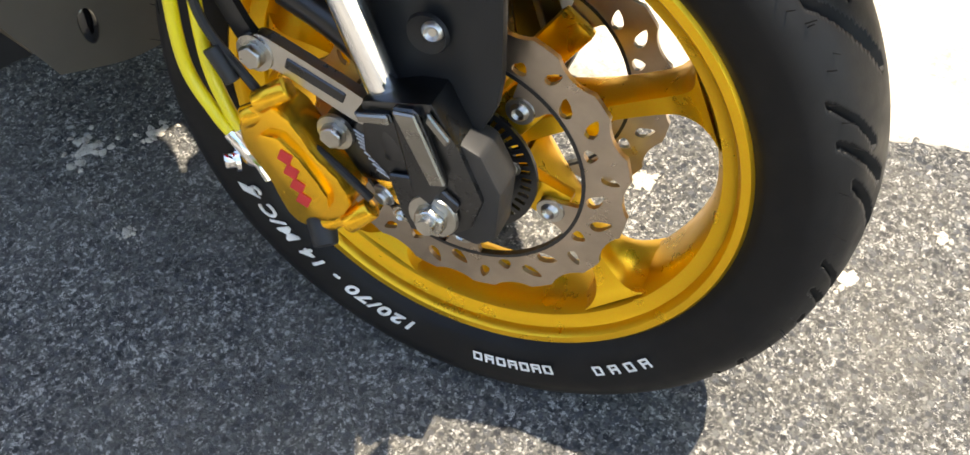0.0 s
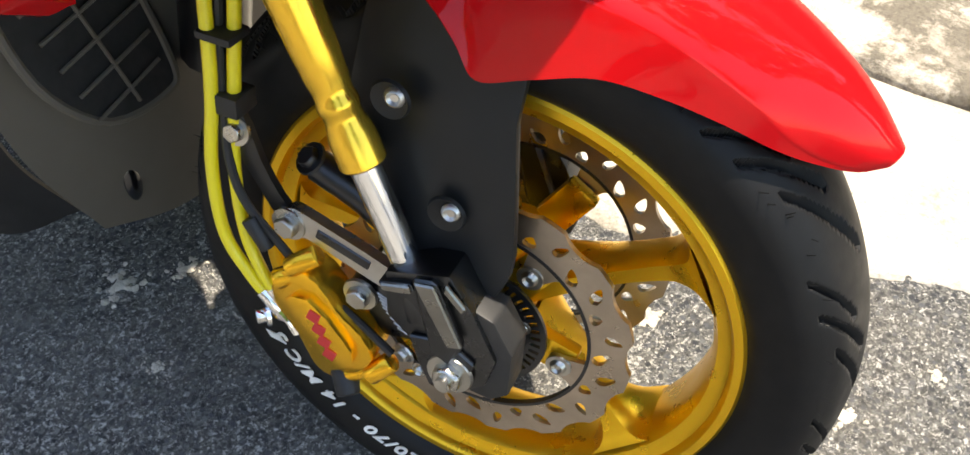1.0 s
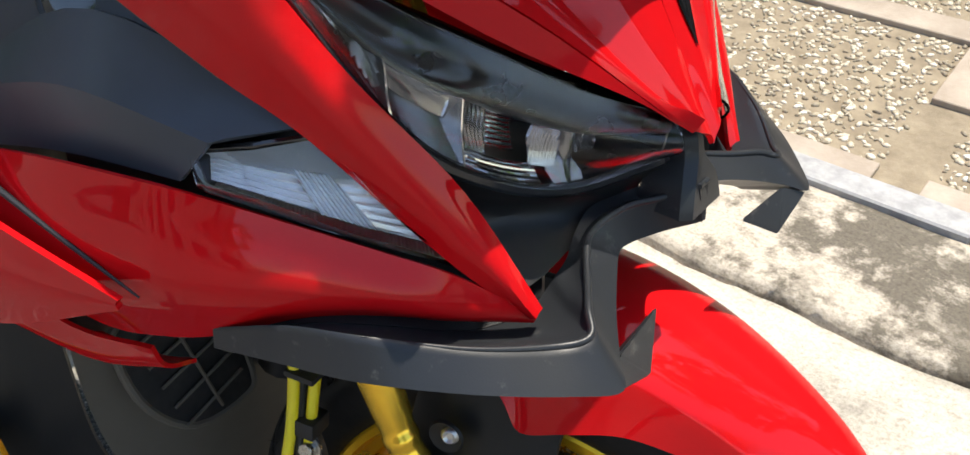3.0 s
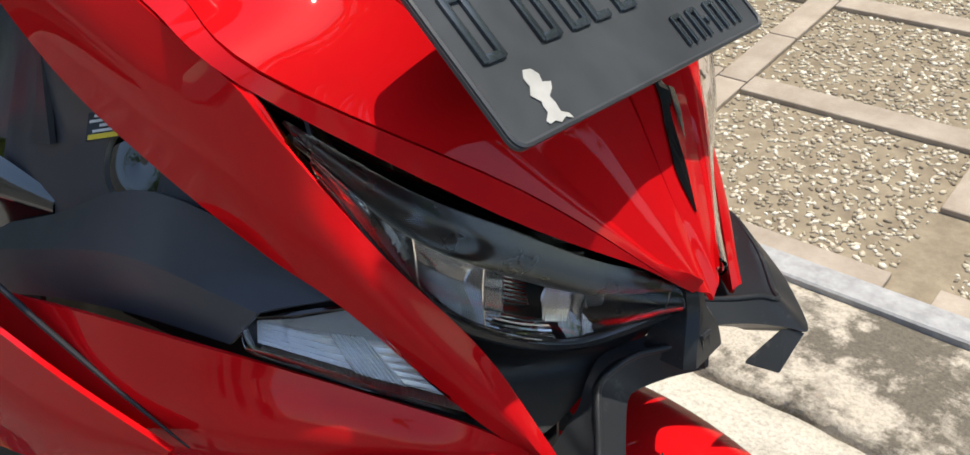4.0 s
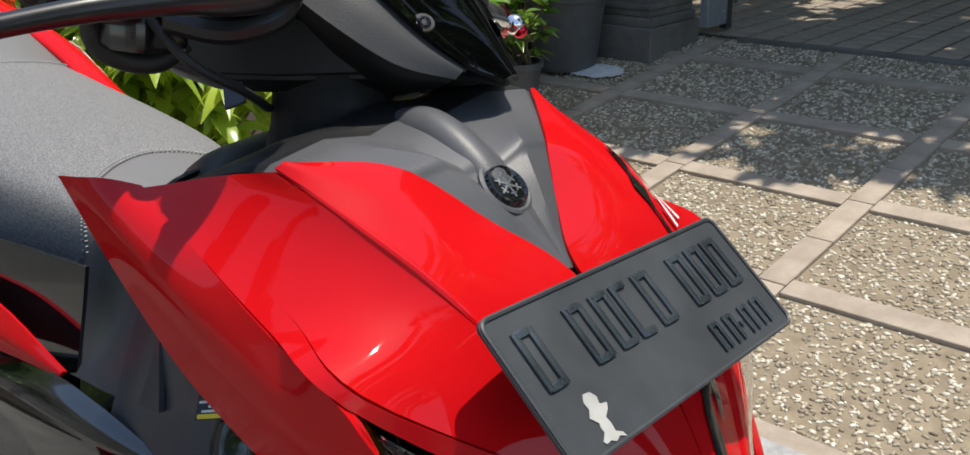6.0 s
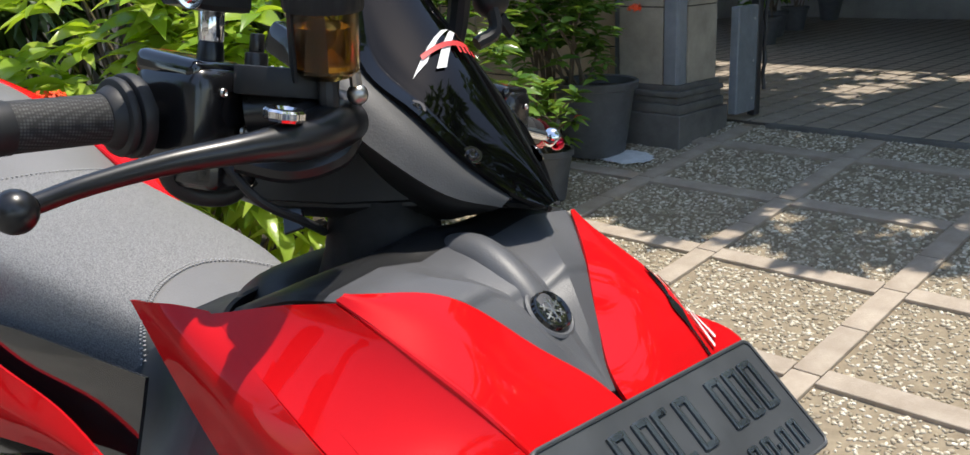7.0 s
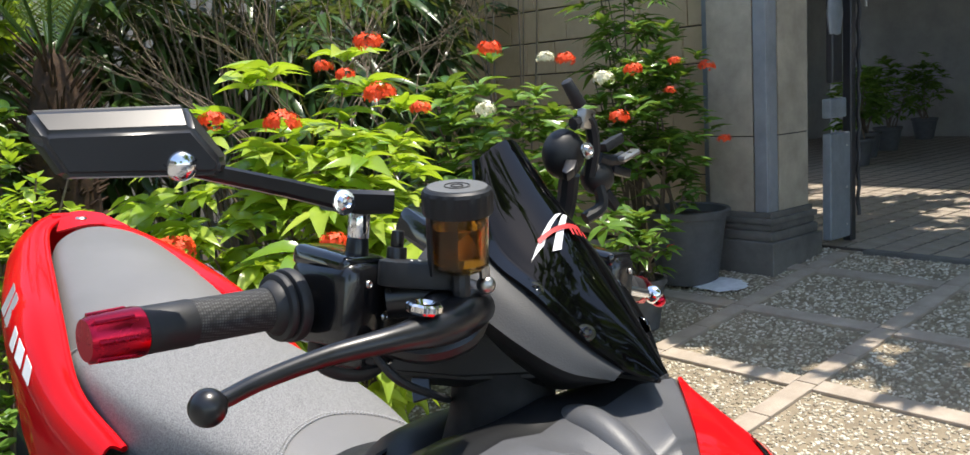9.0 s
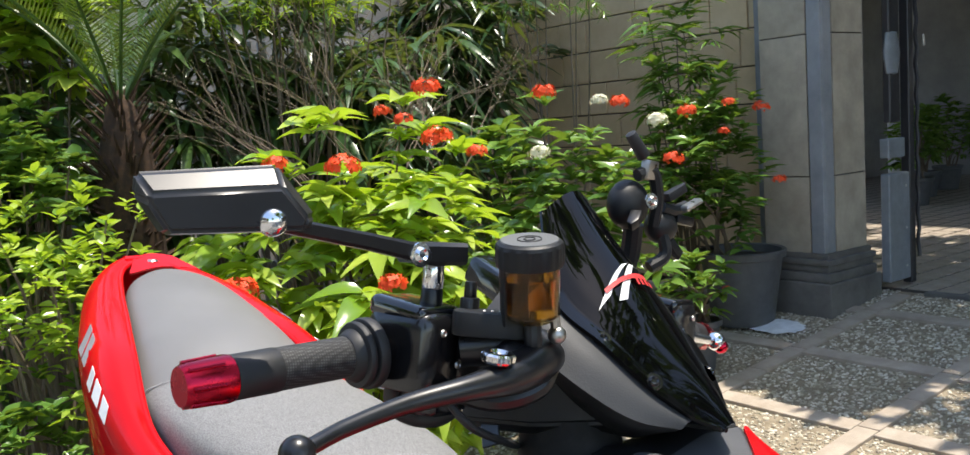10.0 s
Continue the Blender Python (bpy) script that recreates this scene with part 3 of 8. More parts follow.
def pebbles():
    """River pebbles set flush in the panels."""
    rnd = random.Random(5)
    t = (1 + 5 ** 0.5) / 2
    ico = [Vector(v).normalized() for v in ((-1, t, 0), (1, t, 0), (-1, -t, 0), (1, -t, 0), (0, -1, t), (0, 1, t), (0, -1, -t), (0, 1, -t), (t, 0, -1), (t, 0, 1), (-t, 0, -1), (-t, 0, 1))]
    tri = ((0, 11, 5), (0, 5, 1), (0, 1, 7), (0, 7, 10), (0, 10, 11), (1, 5, 9), (5, 11, 4), (11, 10, 2), (10, 7, 6), (7, 1, 8), (3, 9, 4), (3, 4, 2), (3, 2, 6), (3, 6, 8), (3, 8, 9), (4, 9, 5), (2, 4, 11), (6, 2, 10), (8, 6, 7), (9, 8, 1))
    verts, faces = [], []
    for i in range(-4, 3):
        for j in range(-1, 4):
            x0, x1 = X0 + i * PITCH_X + BANDW / 2, X0 + (i + 1) * PITCH_X - BANDW / 2
            y0, y1 = max(0.005, Y0 + j * PITCH_Y + BANDW / 2), min(2.85, Y0 + (j + 1) * PITCH_Y - BANDW / 2)
            if y1 < y0 + 0.05:
                continue
            n = int((x1 - x0) * (y1 - y0) * 3900)
            for _ in range(n):
                x, y = rnd.uniform(x0 + 0.006, x1 - 0.006), rnd.uniform(y0 + 0.006, y1 - 0.006)
                a = rnd.uniform(0.005, 0.0125)
                b = a * rnd.uniform(0.4, 0.72)
                w = rnd.uniform(0, math.pi)
                c, s = math.cos(w), math.sin(w)
                k = len(verts)
                hgt = rnd.uniform(0.0035, 0.006)
                for v in ico:
                    verts.append((x + v.x * a * c - v.y * b * s, y + v.x * a * s + v.y * b * c, v.z * hgt - 0.0115))
                faces += [(k + p, k + q, k + r) for p, q, r in tri]
    return mesh_of("pebbles", verts, faces)


tagged(part("pebbles", pebbles(), PEBBLE, drive, "cream, brown and grey river pebbles"), kind="stuff")

# ---- the scooter: front wheel and fork (x ahead, y to its left, from the axle's middle) ----
scooter = empty("scooter", SCOOTER_AT, "red and black scooter with gold wheels parked beside the kerb", "scooter")
TYRE_R, RIM_R = 0.272, 0.199


def tyre_mesh():
    """A rounded tyre with cut grooves: the profile runs from bead to bead."""
    prof = spline([(-0.041, 0.196), (-0.052, 0.207), (-0.0585, 0.222), (-0.061, 0.237), (-0.055, 0.2515), (-0.038, 0.264), (0, TYRE_R),
                   (0.038, 0.264), (0.055, 0.2515), (0.061, 0.237), (0.0585, 0.222), (0.052, 0.207), (0.041, 0.196)], 14)
    seg, n = 900, len(prof)
    verts, faces, cuts = [], [], []
    for i in range(seg):
        w = 2 * math.pi * i / seg
        for a, r in prof:
            cut = 0.0
            side = 1 if a > 0 else -1
            v = abs(a)
            if r > 0.243:
                ph = (w * 13 / (2 * math.pi) + (0.5 if side > 0 else 0)) % 1.0
                for start, rate, v0, v1, wide in ((0.1, 13.0, 0.006, 0.05, 0.05), (0.55, 11.0, 0.02, 0.056, 0.04), (0.8, 14.0, 0.03, 0.057, 0.03)):
                    d = (ph - start - rate * (v - v0) + 0.5) % 1.0 - 0.5
                    if v0 < v < v1 and abs(d) < wide * (1 - 0.4 * (v - v0) / (v1 - v0)):
                        cut = 0.0055
            r2 = r - cut
            cuts.append(cut)
            verts.append((r2 * math.cos(w), a, r2 * math.sin(w)))
    for i in range(seg):
        k = (i + 1) % seg
        for j in range(n - 1):
            faces.append((i * n + j, k * n + j, k * n + j + 1, i * n + j + 1))
    me = mesh_of("tyre", verts, faces)
    me.polygons.foreach_set("use_smooth", [len({cuts[i] for i in f}) == 1 for f in faces])
    return me


def spoke(angle):
    """One Y-ended spoke, from hub to barrel, with a raised rib."""
    secs = []
    for r, wd, dp in ((0.034, 0.015, 0.03), (0.07, 0.0105, 0.024), (0.105, 0.0095, 0.019), (0.14, 0.011, 0.018), (0.153, 0.0145, 0.021), (0.163, 0.022, 0.026), (0.169, 0.034, 0.03), (0.1725, 0.05, 0.032)):
        c = Vector((r, 0, 0))
        ring = []
        for s, t in ((-1, -0.55), (-0.6, -1), (0.6, -1), (1, -0.55), (1, 0.55), (0.6, 1), (-0.6, 1), (-1, 0.55)):
            ring.append(c + Vector((0, t * dp, s * wd)))
        secs.append(ring)
    smooth = [spline([s[i] for s in secs], 4) for i in range(8)]
    k = len(smooth[0])
    verts = [smooth[j][i] for i in range(k) for j in range(8)]
    faces = [(i * 8 + j, i * 8 + (j + 1) % 8, (i + 1) * 8 + (j + 1) % 8, (i + 1) * 8 + j) for i in range(k - 1) for j in range(8)]
    bm = bm_from(verts, faces)
    bm.transform(Matrix.Rotation(-angle, 4, "Y"))
    return bm


def rim_shape():
    prof = [(-0.044, 0.2), (-0.0465, 0.197), (-0.0465, 0.191), (-0.043, 0.1885), (-0.0385, 0.1875), (-0.036, 0.184), (-0.034, 0.177), (-0.026, 0.1725), (-0.01, 0.1705),
            (0.01, 0.1705), (0.026, 0.1725), (0.034, 0.177), (0.036, 0.184), (0.0385, 0.1875), (0.043, 0.1885), (0.0465, 0.191), (0.0465, 0.197), (0.044, 0.2), (0.03, 0.193), (-0.03, 0.193)]
    return lathe(prof, 128, "y", True)


def hub_shape():
    hub = [(-0.05, 0.0), (-0.05, 0.033), (-0.045, 0.038), (-0.02, 0.034), (0.02, 0.034), (0.045, 0.038), (0.05, 0.033), (0.05, 0.0)]
    return lathe(hub, 48, "y")


def brake_disc_shape():
    outer = []
    for i in range(240):
        w = 2 * math.pi * i / 240
        k = (w * 15 / (2 * math.pi)) % 1.0
        r = 0.1225 - 0.0055 * max(0.0, math.sin(math.pi * min(1.0, k / 0.62))) ** 0.7 * (1.0 if k < 0.62 else 0.0)
        outer.append((r * math.cos(w), r * math.sin(w)))
    inner = []
    for i in range(200):
        w = 2 * math.pi * i / 200
        k = ((w - radians(-13)) * 5 / (2 * math.pi) + 0.5) % 1.0 - 0.5
        r = 0.0905 - 0.029 * (1 / (1 + math.exp((abs(k) - 0.105) * 95)))
        inner.append((r * math.cos(w), r * math.sin(w)))
    holes = []
    kinds = ((0.099, 0.0082, 0.0044, 50), (0.1085, 0.007, 0.0037, -20), (0.0985, 0.0052, 0.005, 0), (0.1075, 0.0086, 0.0042, 40))
    for i in range(32):
        r, a, b, tilt = kinds[i % 4]
        w = 2 * math.pi * (i + 0.3) / 32
        c, s = r * math.cos(w), r * math.sin(w)
        t = w + radians(tilt)
        loop = []
        for j in range(10):
            q = 2 * math.pi * j / 10
            u, v = a * math.cos(q), b * math.sin(q) * (1.0 - 0.45 * math.cos(q))
            loop.append((c + u * math.cos(t) - v * math.sin(t), s + u * math.sin(t) + v * math.cos(t)))
        holes.append(loop)
    for i in range(5):
        w = radians(-13 + 72 * i)
        holes.append([(0.071 * math.cos(w) + 0.0052 * math.cos(q), 0.071 * math.sin(w) + 0.0052 * math.sin(q)) for q in [2 * math.pi * j / 12 for j in range(12)]])
    return flat_plate(outer, [inner] + holes, 0.0042)


def tone_ring_shape():
    outer = [(0.058 * math.cos(w), 0.058 * math.sin(w)) for w in [2 * math.pi * i / 96 for i in range(96)]]
    inner = [(0.037 * math.cos(w), 0.037 * math.sin(w)) for w in [2 * math.pi * i / 72 for i in range(72)]]
    holes = [inner]
    for i in range(44):
        w = 2 * math.pi * i / 44
        d = 0.034
        holes.append([(r * math.cos(w + e), r * math.sin(w + e)) for r, e in ((0.0455, -d), (0.0535, -d * 0.9), (0.0535, d * 0.9), (0.0455, d))])
    return flat_plate(outer, holes, 0.003)


wheel = part("front_wheel", rim_shape(), GOLDRIM, scooter, "gold five-spoke cast front wheel", TURNED, 30)
part("hub", hub_shape(), GOLDRIM, wheel, "", None, 30)
for i in range(5):
    part("spoke", spoke(radians(30 + 72 * i)), GOLDRIM, wheel, "", None, 30)
    for y in (-0.047, 0.047):
        b = box(0.05, 0.012, 0.03, (0.056, y, 0), 0.004)
        b.transform(Matrix.Rotation(-radians(-13 + 72 * i), 4, "Y"))
        part("disc_carrier", b, GOLDRIM, wheel)
tyre = part("tyre", tyre_mesh(), TYRE, wheel, "black rubber tyre with fine white lettering")
for side, y in ((-1, -0.056), (1, 0.056)):
    bm = brake_disc_shape()
    bm.transform(Matrix.Translation((0, y, 0)))
    part("brake_disc", bm, DISCSTEEL, wheel, "wavy drilled steel brake disc", None, 40)
    step = lathe([(y - 0.0026, 0.0885), (y - 0.0026, 0.0912), (y + 0.0026, 0.0912), (y + 0.0026, 0.0885)], 96, "y", True)
    part("disc_step", step, SATINBLACK, wheel, "", None, 40)
    for i in range(5):
        w = radians(-13 + 72 * i)
        part("disc_bolt", bolt_shape((0.071 * math.cos(w), y + side * 0.003, 0.071 * math.sin(w)), (0, side, 0), 0.0072, 0.004, "round"), BOLT, wheel)
bm = tone_ring_shape()
bm.transform(Matrix.Translation((0, -0.061, 0)))
part("tone_ring", bm, SATINBLACK, wheel, "slotted black sensor ring", None, 40)
for i in range(5):
    w = radians(20 + 72 * i)
    part("ring_bolt", bolt_shape((0.041 * math.cos(w), -0.063, 0.041 * math.sin(w)), (0, -1, 0), 0.0042, 0.003, "round"), BOLT, wheel)
part("axle_spacer", rod((0, -0.05, 0), (0, -0.088, 0), 0.019, 0.017, 28, 0.002), SATINBLACK, wheel)

# the size marking round the right-hand sidewall
def wrap(me, start, r0):
    """Bends letters round the near sidewall, from an angle in degrees, clockwise as seen."""
    for v in me.vertices:
        x, up, d = v.co
        w = radians(start) - 1.62 * x / (r0 + 0.012)
        rr = r0 + up
        out = 0.0612 - max(0.0, 0.233 - rr) * 0.2 - max(0.0, rr - 0.24) * 0.35
        v.co = (rr * math.cos(w), -out - d, rr * math.sin(w))
    me.update()
    return me


part("size_marking", wrap(text_mesh("120/70 - 14 M/C 5", 0.0145, 0.0006, 0.0003, 1.14), -97, 0.211), WHITE, tyre, "white painted tyre size marking")


def name_bars(a0, a1, count, parent, tall=0.0105):
    """The maker's line name, as plain hollow blocks round the sidewall."""
    bms = []
    for i in range(count):
        w = radians(a0 + (a1 - a0) * (i + 0.5) / count)
        turn = Matrix.Rotation(-w - math.pi / 2, 4, "Y")
        for x, z, sx, sz in ((-0.0032, 0, 0.0021, tall), (0.0032, 0, 0.0021, tall), (0, tall / 2 - 0.001, 0.0084, 0.0021), (0, (0.0 if i % 2 else 0.001 - tall / 2), 0.0084, 0.0021)):
            b = box(sx, 0.0012, sz, (x, -0.0588, z), 0.0004, 1)
            b.transform(turn @ Matrix.Translation((0, 0, -0.2185)))
            bms.append(b)
    part("name_marking", bm_join(*bms), WHITE, parent, "white painted blocks of the tyre's name")


name_bars(-83, -63, 7, tyre)
name_bars(-54, -38, 4, tyre)
wing = prism([(-0.011, -0.006), (-0.002, -0.007), (0.009, 0.006), (0.002, 0.003), (-0.003, 0.006), (-0.004, 0.0)], 0.0012)
wing.transform(Matrix.Rotation(radians(32 - 90) * -1 - 0.0, 4, "Y") @ Matrix.Translation((0, -0.0588, -0.2185)))
part("name_marking", wing, WHITE, tyre, "white painted wing shape of the tyre's name")
# moulding hairs on the shoulder of a new tyre
hair = []
for i in range(150):
    w = random.uniform(-math.pi, math.pi)
    a = random.choice((-1, 1)) * random.choice((0.047, 0.0525, 0.0565))
    r = 0.2655 - max(0, abs(a) - 0.036) * 0.75
    o = Vector((r * math.cos(w), a, r * math.sin(w)))
    d = Vector((math.cos(w), a * 9, math.sin(w))).normalized()
    hair.append(rod(o, o + d * random.uniform(0.004, 0.009) + Vector((0, 0, random.uniform(-0.002, 0.002))), 0.0004, 0.0003, 4))
tagged(part("moulding_hair", bm_join(*hair), TYRE, tyre), kind="stuff")

# ---- fork ----
RAKE = Vector((-math.sin(radians(24.7)), 0, math.cos(radians(24.7))))


def leg_at(s, y):
    return Vector((-0.0105, y, 0)) + RAKE * s


for y, tag in ((-0.094, "right"), (0.094, "left")):
    outer = [(0.158, 0.0145), (0.16, 0.0165), (0.182, 0.0158), (0.192, 0.0132), (0.198, 0.0132), (0.2, 0.0142), (0.206, 0.0142), (0.208, 0.0132), (0.214, 0.0132), (0.22, 0.0142), (0.24, 0.0155), (0.3, 0.0172), (0.56, 0.0186)]
    bm = lathe([(0.157, 0.0112)] + outer, 40, "z")
    bm.transform(Matrix.Translation((-0.0105, y, 0)) @ turn_to(RAKE))
    part("fork_tube", bm, GOLD, scooter, "gold anodised upper fork tube", TURNED, 30)
    part("fork_slider", rod(leg_at(0.02, y), leg_at(0.2, y), 0.0112, None, 32), CHROME, scooter, "polished steel fork slider", TURNED)
    part("dust_seal", rod(leg_at(0.058, y), leg_at(0.072, y), 0.0135, 0.0125, 28, 0.002), RUBBER, scooter, "", TURNED)

# machined axle clamp on the near leg
S = -1


def clamp_shape(y):
    prof = [(-0.052, 0.072), (-0.004, 0.088), (0.016, 0.06), (0.036, 0.022), (0.03, -0.006), (0.01, -0.026), (-0.012, -0.027), (-0.022, -0.006), (-0.033, 0.016), (-0.05, 0.03)]
    bm = prism(prof, 0.034, 0.0035, 2)
    bms = [bm]
    rib = prism([(-0.03, 0.078), (-0.012, 0.083), (0.012, 0.03), (0.004, 0.006), (-0.012, 0.014)], 0.046, 0.003, 1)
    bms.append(rib)
    collar = rod(leg_at(0.036, 0), leg_at(0.06, 0), 0.019, 0.017, 24, 0.0015)
    bms.append(collar)
    fin = prism([(-0.055, 0.064), (-0.03, 0.072), (-0.027, 0.066), (-0.052, 0.058)], 0.042, 0.001, 1)
    bms.append(fin)
    out = bm_join(*bms)
    bmesh.ops.translate(out, vec=(0, y, 0), verts=out.verts[:])
    return out


for prof, yy, mt in (([(-0.026, 0.08), (-0.011, 0.083), (0.013, 0.034), (0.002, 0.03)], -0.1185, FACET), ([(-0.052, 0.066), (-0.03, 0.073), (-0.028, 0.066), (-0.05, 0.06)], -0.1165, FACET), ([(-0.004, 0.084), (0.012, 0.068), (0.009, 0.062), (-0.006, 0.077)], -0.114, FACET), ([(-0.03, 0.022), (0.0, 0.03), (0.022, 0.016), (0.012, -0.02), (-0.012, -0.022), (-0.022, -0.002)], -0.113, GUNMETAL)):
    part("clamp_face", prism(prof, 0.004, 0.0012, 1), mt, scooter, "bright machined face of the clamp", TURNED @ Matrix.Translation((0, yy, 0)), 20)
part("sensor_mount", prism([(0.012, 0.062), (0.03, 0.056), (0.046, 0.03), (0.047, -0.012), (0.034, -0.024), (0.016, -0.022)], 0.03, 0.003, 2), RUBBER, scooter, "black sensor mount beside the clamp", TURNED @ Matrix.Translation((0, -0.092, 0)), 30)
part("axle_clamp", clamp_shape(-0.094), GUNMETAL, scooter, "machined gunmetal axle clamp", TURNED, 25)
part("axle_clamp", clamp_shape(0.094), GUNMETAL, scooter, "machined gunmetal axle clamp", TURNED, 25)
part("axle_nut", bm_join(bolt_shape((0.004, -0.115, -0.001), (0, -1, 0), 0.0125, 0.009, "hex"), rod((0.004, -0.112, -0.001), (0.004, -0.1285, -0.001), 0.0068, 0.006, 20)), BOLT, scooter, "zinc axle nut with washer", TURNED)
part("axle_nut", bolt_shape((0.004, 0.115, -0.001), (0, 1, 0), 0.0125, 0.012, "hex"), BOLT, scooter, "", TURNED)
part("clamp_web", prism([(-0.086, 0.022), (-0.05, 0.045), (-0.03, 0.02), (-0.028, -0.006), (-0.06, -0.014)], 0.016, 0.003), GUNMETAL, scooter, "textured caliper bracket web", TURNED @ Matrix.Translation((0, -0.086, 0)), 25)
for k in range(9):
    z = 0.026 - k * 0.0036
    part("web_rib", box(0.03 - abs(k - 4) * 0.002, 0.0016, 0.0012, (-0.056 + k * 0.0022, -0.0945, z), 0.0004, 1, Matrix.Rotation(radians(20), 4, "Y")), STEEL, scooter, "", TURNED)

# silver link arm and its bolts
link_line = [(-0.148, 0.068), (-0.136, 0.082), (-0.118, 0.079), (-0.062, 0.061), (-0.048, 0.052), (-0.056, 0.038), (-0.078, 0.043), (-0.122, 0.058), (-0.14, 0.055)]
bm = prism(smooth_loop(link_line, 3), 0.009)
bmesh.ops.translate(bm, vec=(0, -0.091, 0), verts=bm.verts[:])
part("link_arm", bm, STEEL, scooter, "brushed silver caliper link arm", TURNED, 30)
part("link_pocket", box(0.045, 0.002, 0.009, (0, 0, 0), 0.0008, 1, Matrix.Rotation(radians(17), 4, "Y")), GUNMETAL, scooter, "", TURNED @ Matrix.Translation((-0.093, -0.0957, 0.061)))
part("link_bolt", bolt_shape((-0.1375, -0.0955, 0.067), (0, -1, 0), 0.0098, 0.0085), BOLT, scooter, "", TURNED)
part("link_bolt", bolt_shape((-0.0785, -0.097, 0.024), (0, -1, 0), 0.0098, 0.0085), BOLT, scooter, "", TURNED)
part("link_boss", rod((-0.0785, -0.075, 0.024), (-0.0785, -0.097, 0.024), 0.013, 0.012, 24, 0.001), SATINBLACK, scooter, "", TURNED)
part("clamp_bolt", bolt_shape((-0.034, -0.112, -0.002), (-0.3, -1, -0.2), 0.0062, 0.005), BOLT, scooter, "", TURNED)
part("clamp_bolt", bolt_shape((-0.022, -0.108, -0.018), (0, -1, -0.1), 0.005, 0.004, "round"), BOLT, scooter, "", TURNED)
# black strut behind the link
part("strut", tube([(-0.132, -0.062, 0.1), (-0.09, -0.064, 0.085), (-0.04, -0.066, 0.055)], 0.0125, 14), SATINBLACK, scooter, "black fork strut", TURNED)
part("strut_bolt", bolt_shape((-0.136, -0.066, 0.107), (-0.4, -0.6, 0.8), 0.009, 0.006), SATINBLACK, scooter, "", TURNED)

# ---- caliper ----
cal_line = [(-0.146, 0.02), (-0.128, 0.036), (-0.108, 0.03), (-0.09, 0.006), (-0.072, -0.008), (-0.062, -0.03), (-0.075, -0.052), (-0.098, -0.069), (-0.115, -0.062), (-0.128, -0.034), (-0.148, -0.006)]
bm = prism(smooth_loop(cal_line, 2), 0.03, 0.004, 2)
bmesh.ops.translate(bm, vec=(0, -0.094, 0), verts=bm.verts[:])
caliper = part("brake_caliper", bm, ORANGE, scooter, "orange-gold anodised radial brake caliper with red mark", TURNED, 30)
for a, b, r in (((-0.133, 0.034), (-0.112, 0.05), 0.0085), ((-0.145, 0.016), (-0.126, 0.028), 0.0085), ((-0.066, -0.052), (-0.05, -0.034), 0.0085), ((-0.09, -0.066), (-0.072, -0.052), 0.008)):
    part("caliper_pin", rod((a[0], -0.106, a[1]), (b[0], -0.098, b[1]), r, r, 18, 0.002), ORANGE, caliper)
part("caliper_rib", prism(smooth_loop([(-0.134, 0.006), (-0.113, 0.018), (-0.083, -0.012), (-0.075, -0.032), (-0.094, -0.052), (-0.108, -0.04), (-0.118, -0.018)], 2), 0.01, 0.0025), ORANGE, caliper, "", Matrix.Translation((0, -0.111, 0)), 25)
part("caliper_boot", rod((-0.092, -0.1, -0.062), (-0.08, -0.114, -0.076), 0.0115, 0.0095, 20, 0.002), RUBBER, caliper, "black rubber pin boot")
marks = []
for k in range(4):
    marks.append(box(0.0098, 0.0012, 0.0105, (-0.1075 + k * 0.0042, -0.1165, 0.0035 - k * 0.0118), 0.0003, 1, Matrix.Rotation(radians(20), 4, "Y")))
part("maker_mark", bm_join(*marks), REDMARK, caliper, "plain red maker's mark")
# far-side caliper
bm = prism(smooth_loop(cal_line, 2), 0.03, 0.004, 2)
bmesh.ops.translate(bm, vec=(0, 0.094, 0), verts=bm.verts[:])
part("brake_caliper", bm, ORANGE, scooter, "orange-gold anodised brake caliper on the far disc", TURNED, 30)
bm = flat_plate([(-0.06, 0.06), (-0.04, 0.09), (0.075, 0.2), (0.086, 0.19), (0.03, 0.1), (0.0, 0.05)], [[(-0.02, 0.08), (0.0, 0.09), (0.012, 0.1), (0.0, 0.075)]], 0.006)
bmesh.ops.translate(bm, vec=(0, 0.082, 0), verts=bm.verts[:])
part("far_bracket", bm, STEEL, scooter, "drilled silver bracket of the far caliper", TURNED, 30)

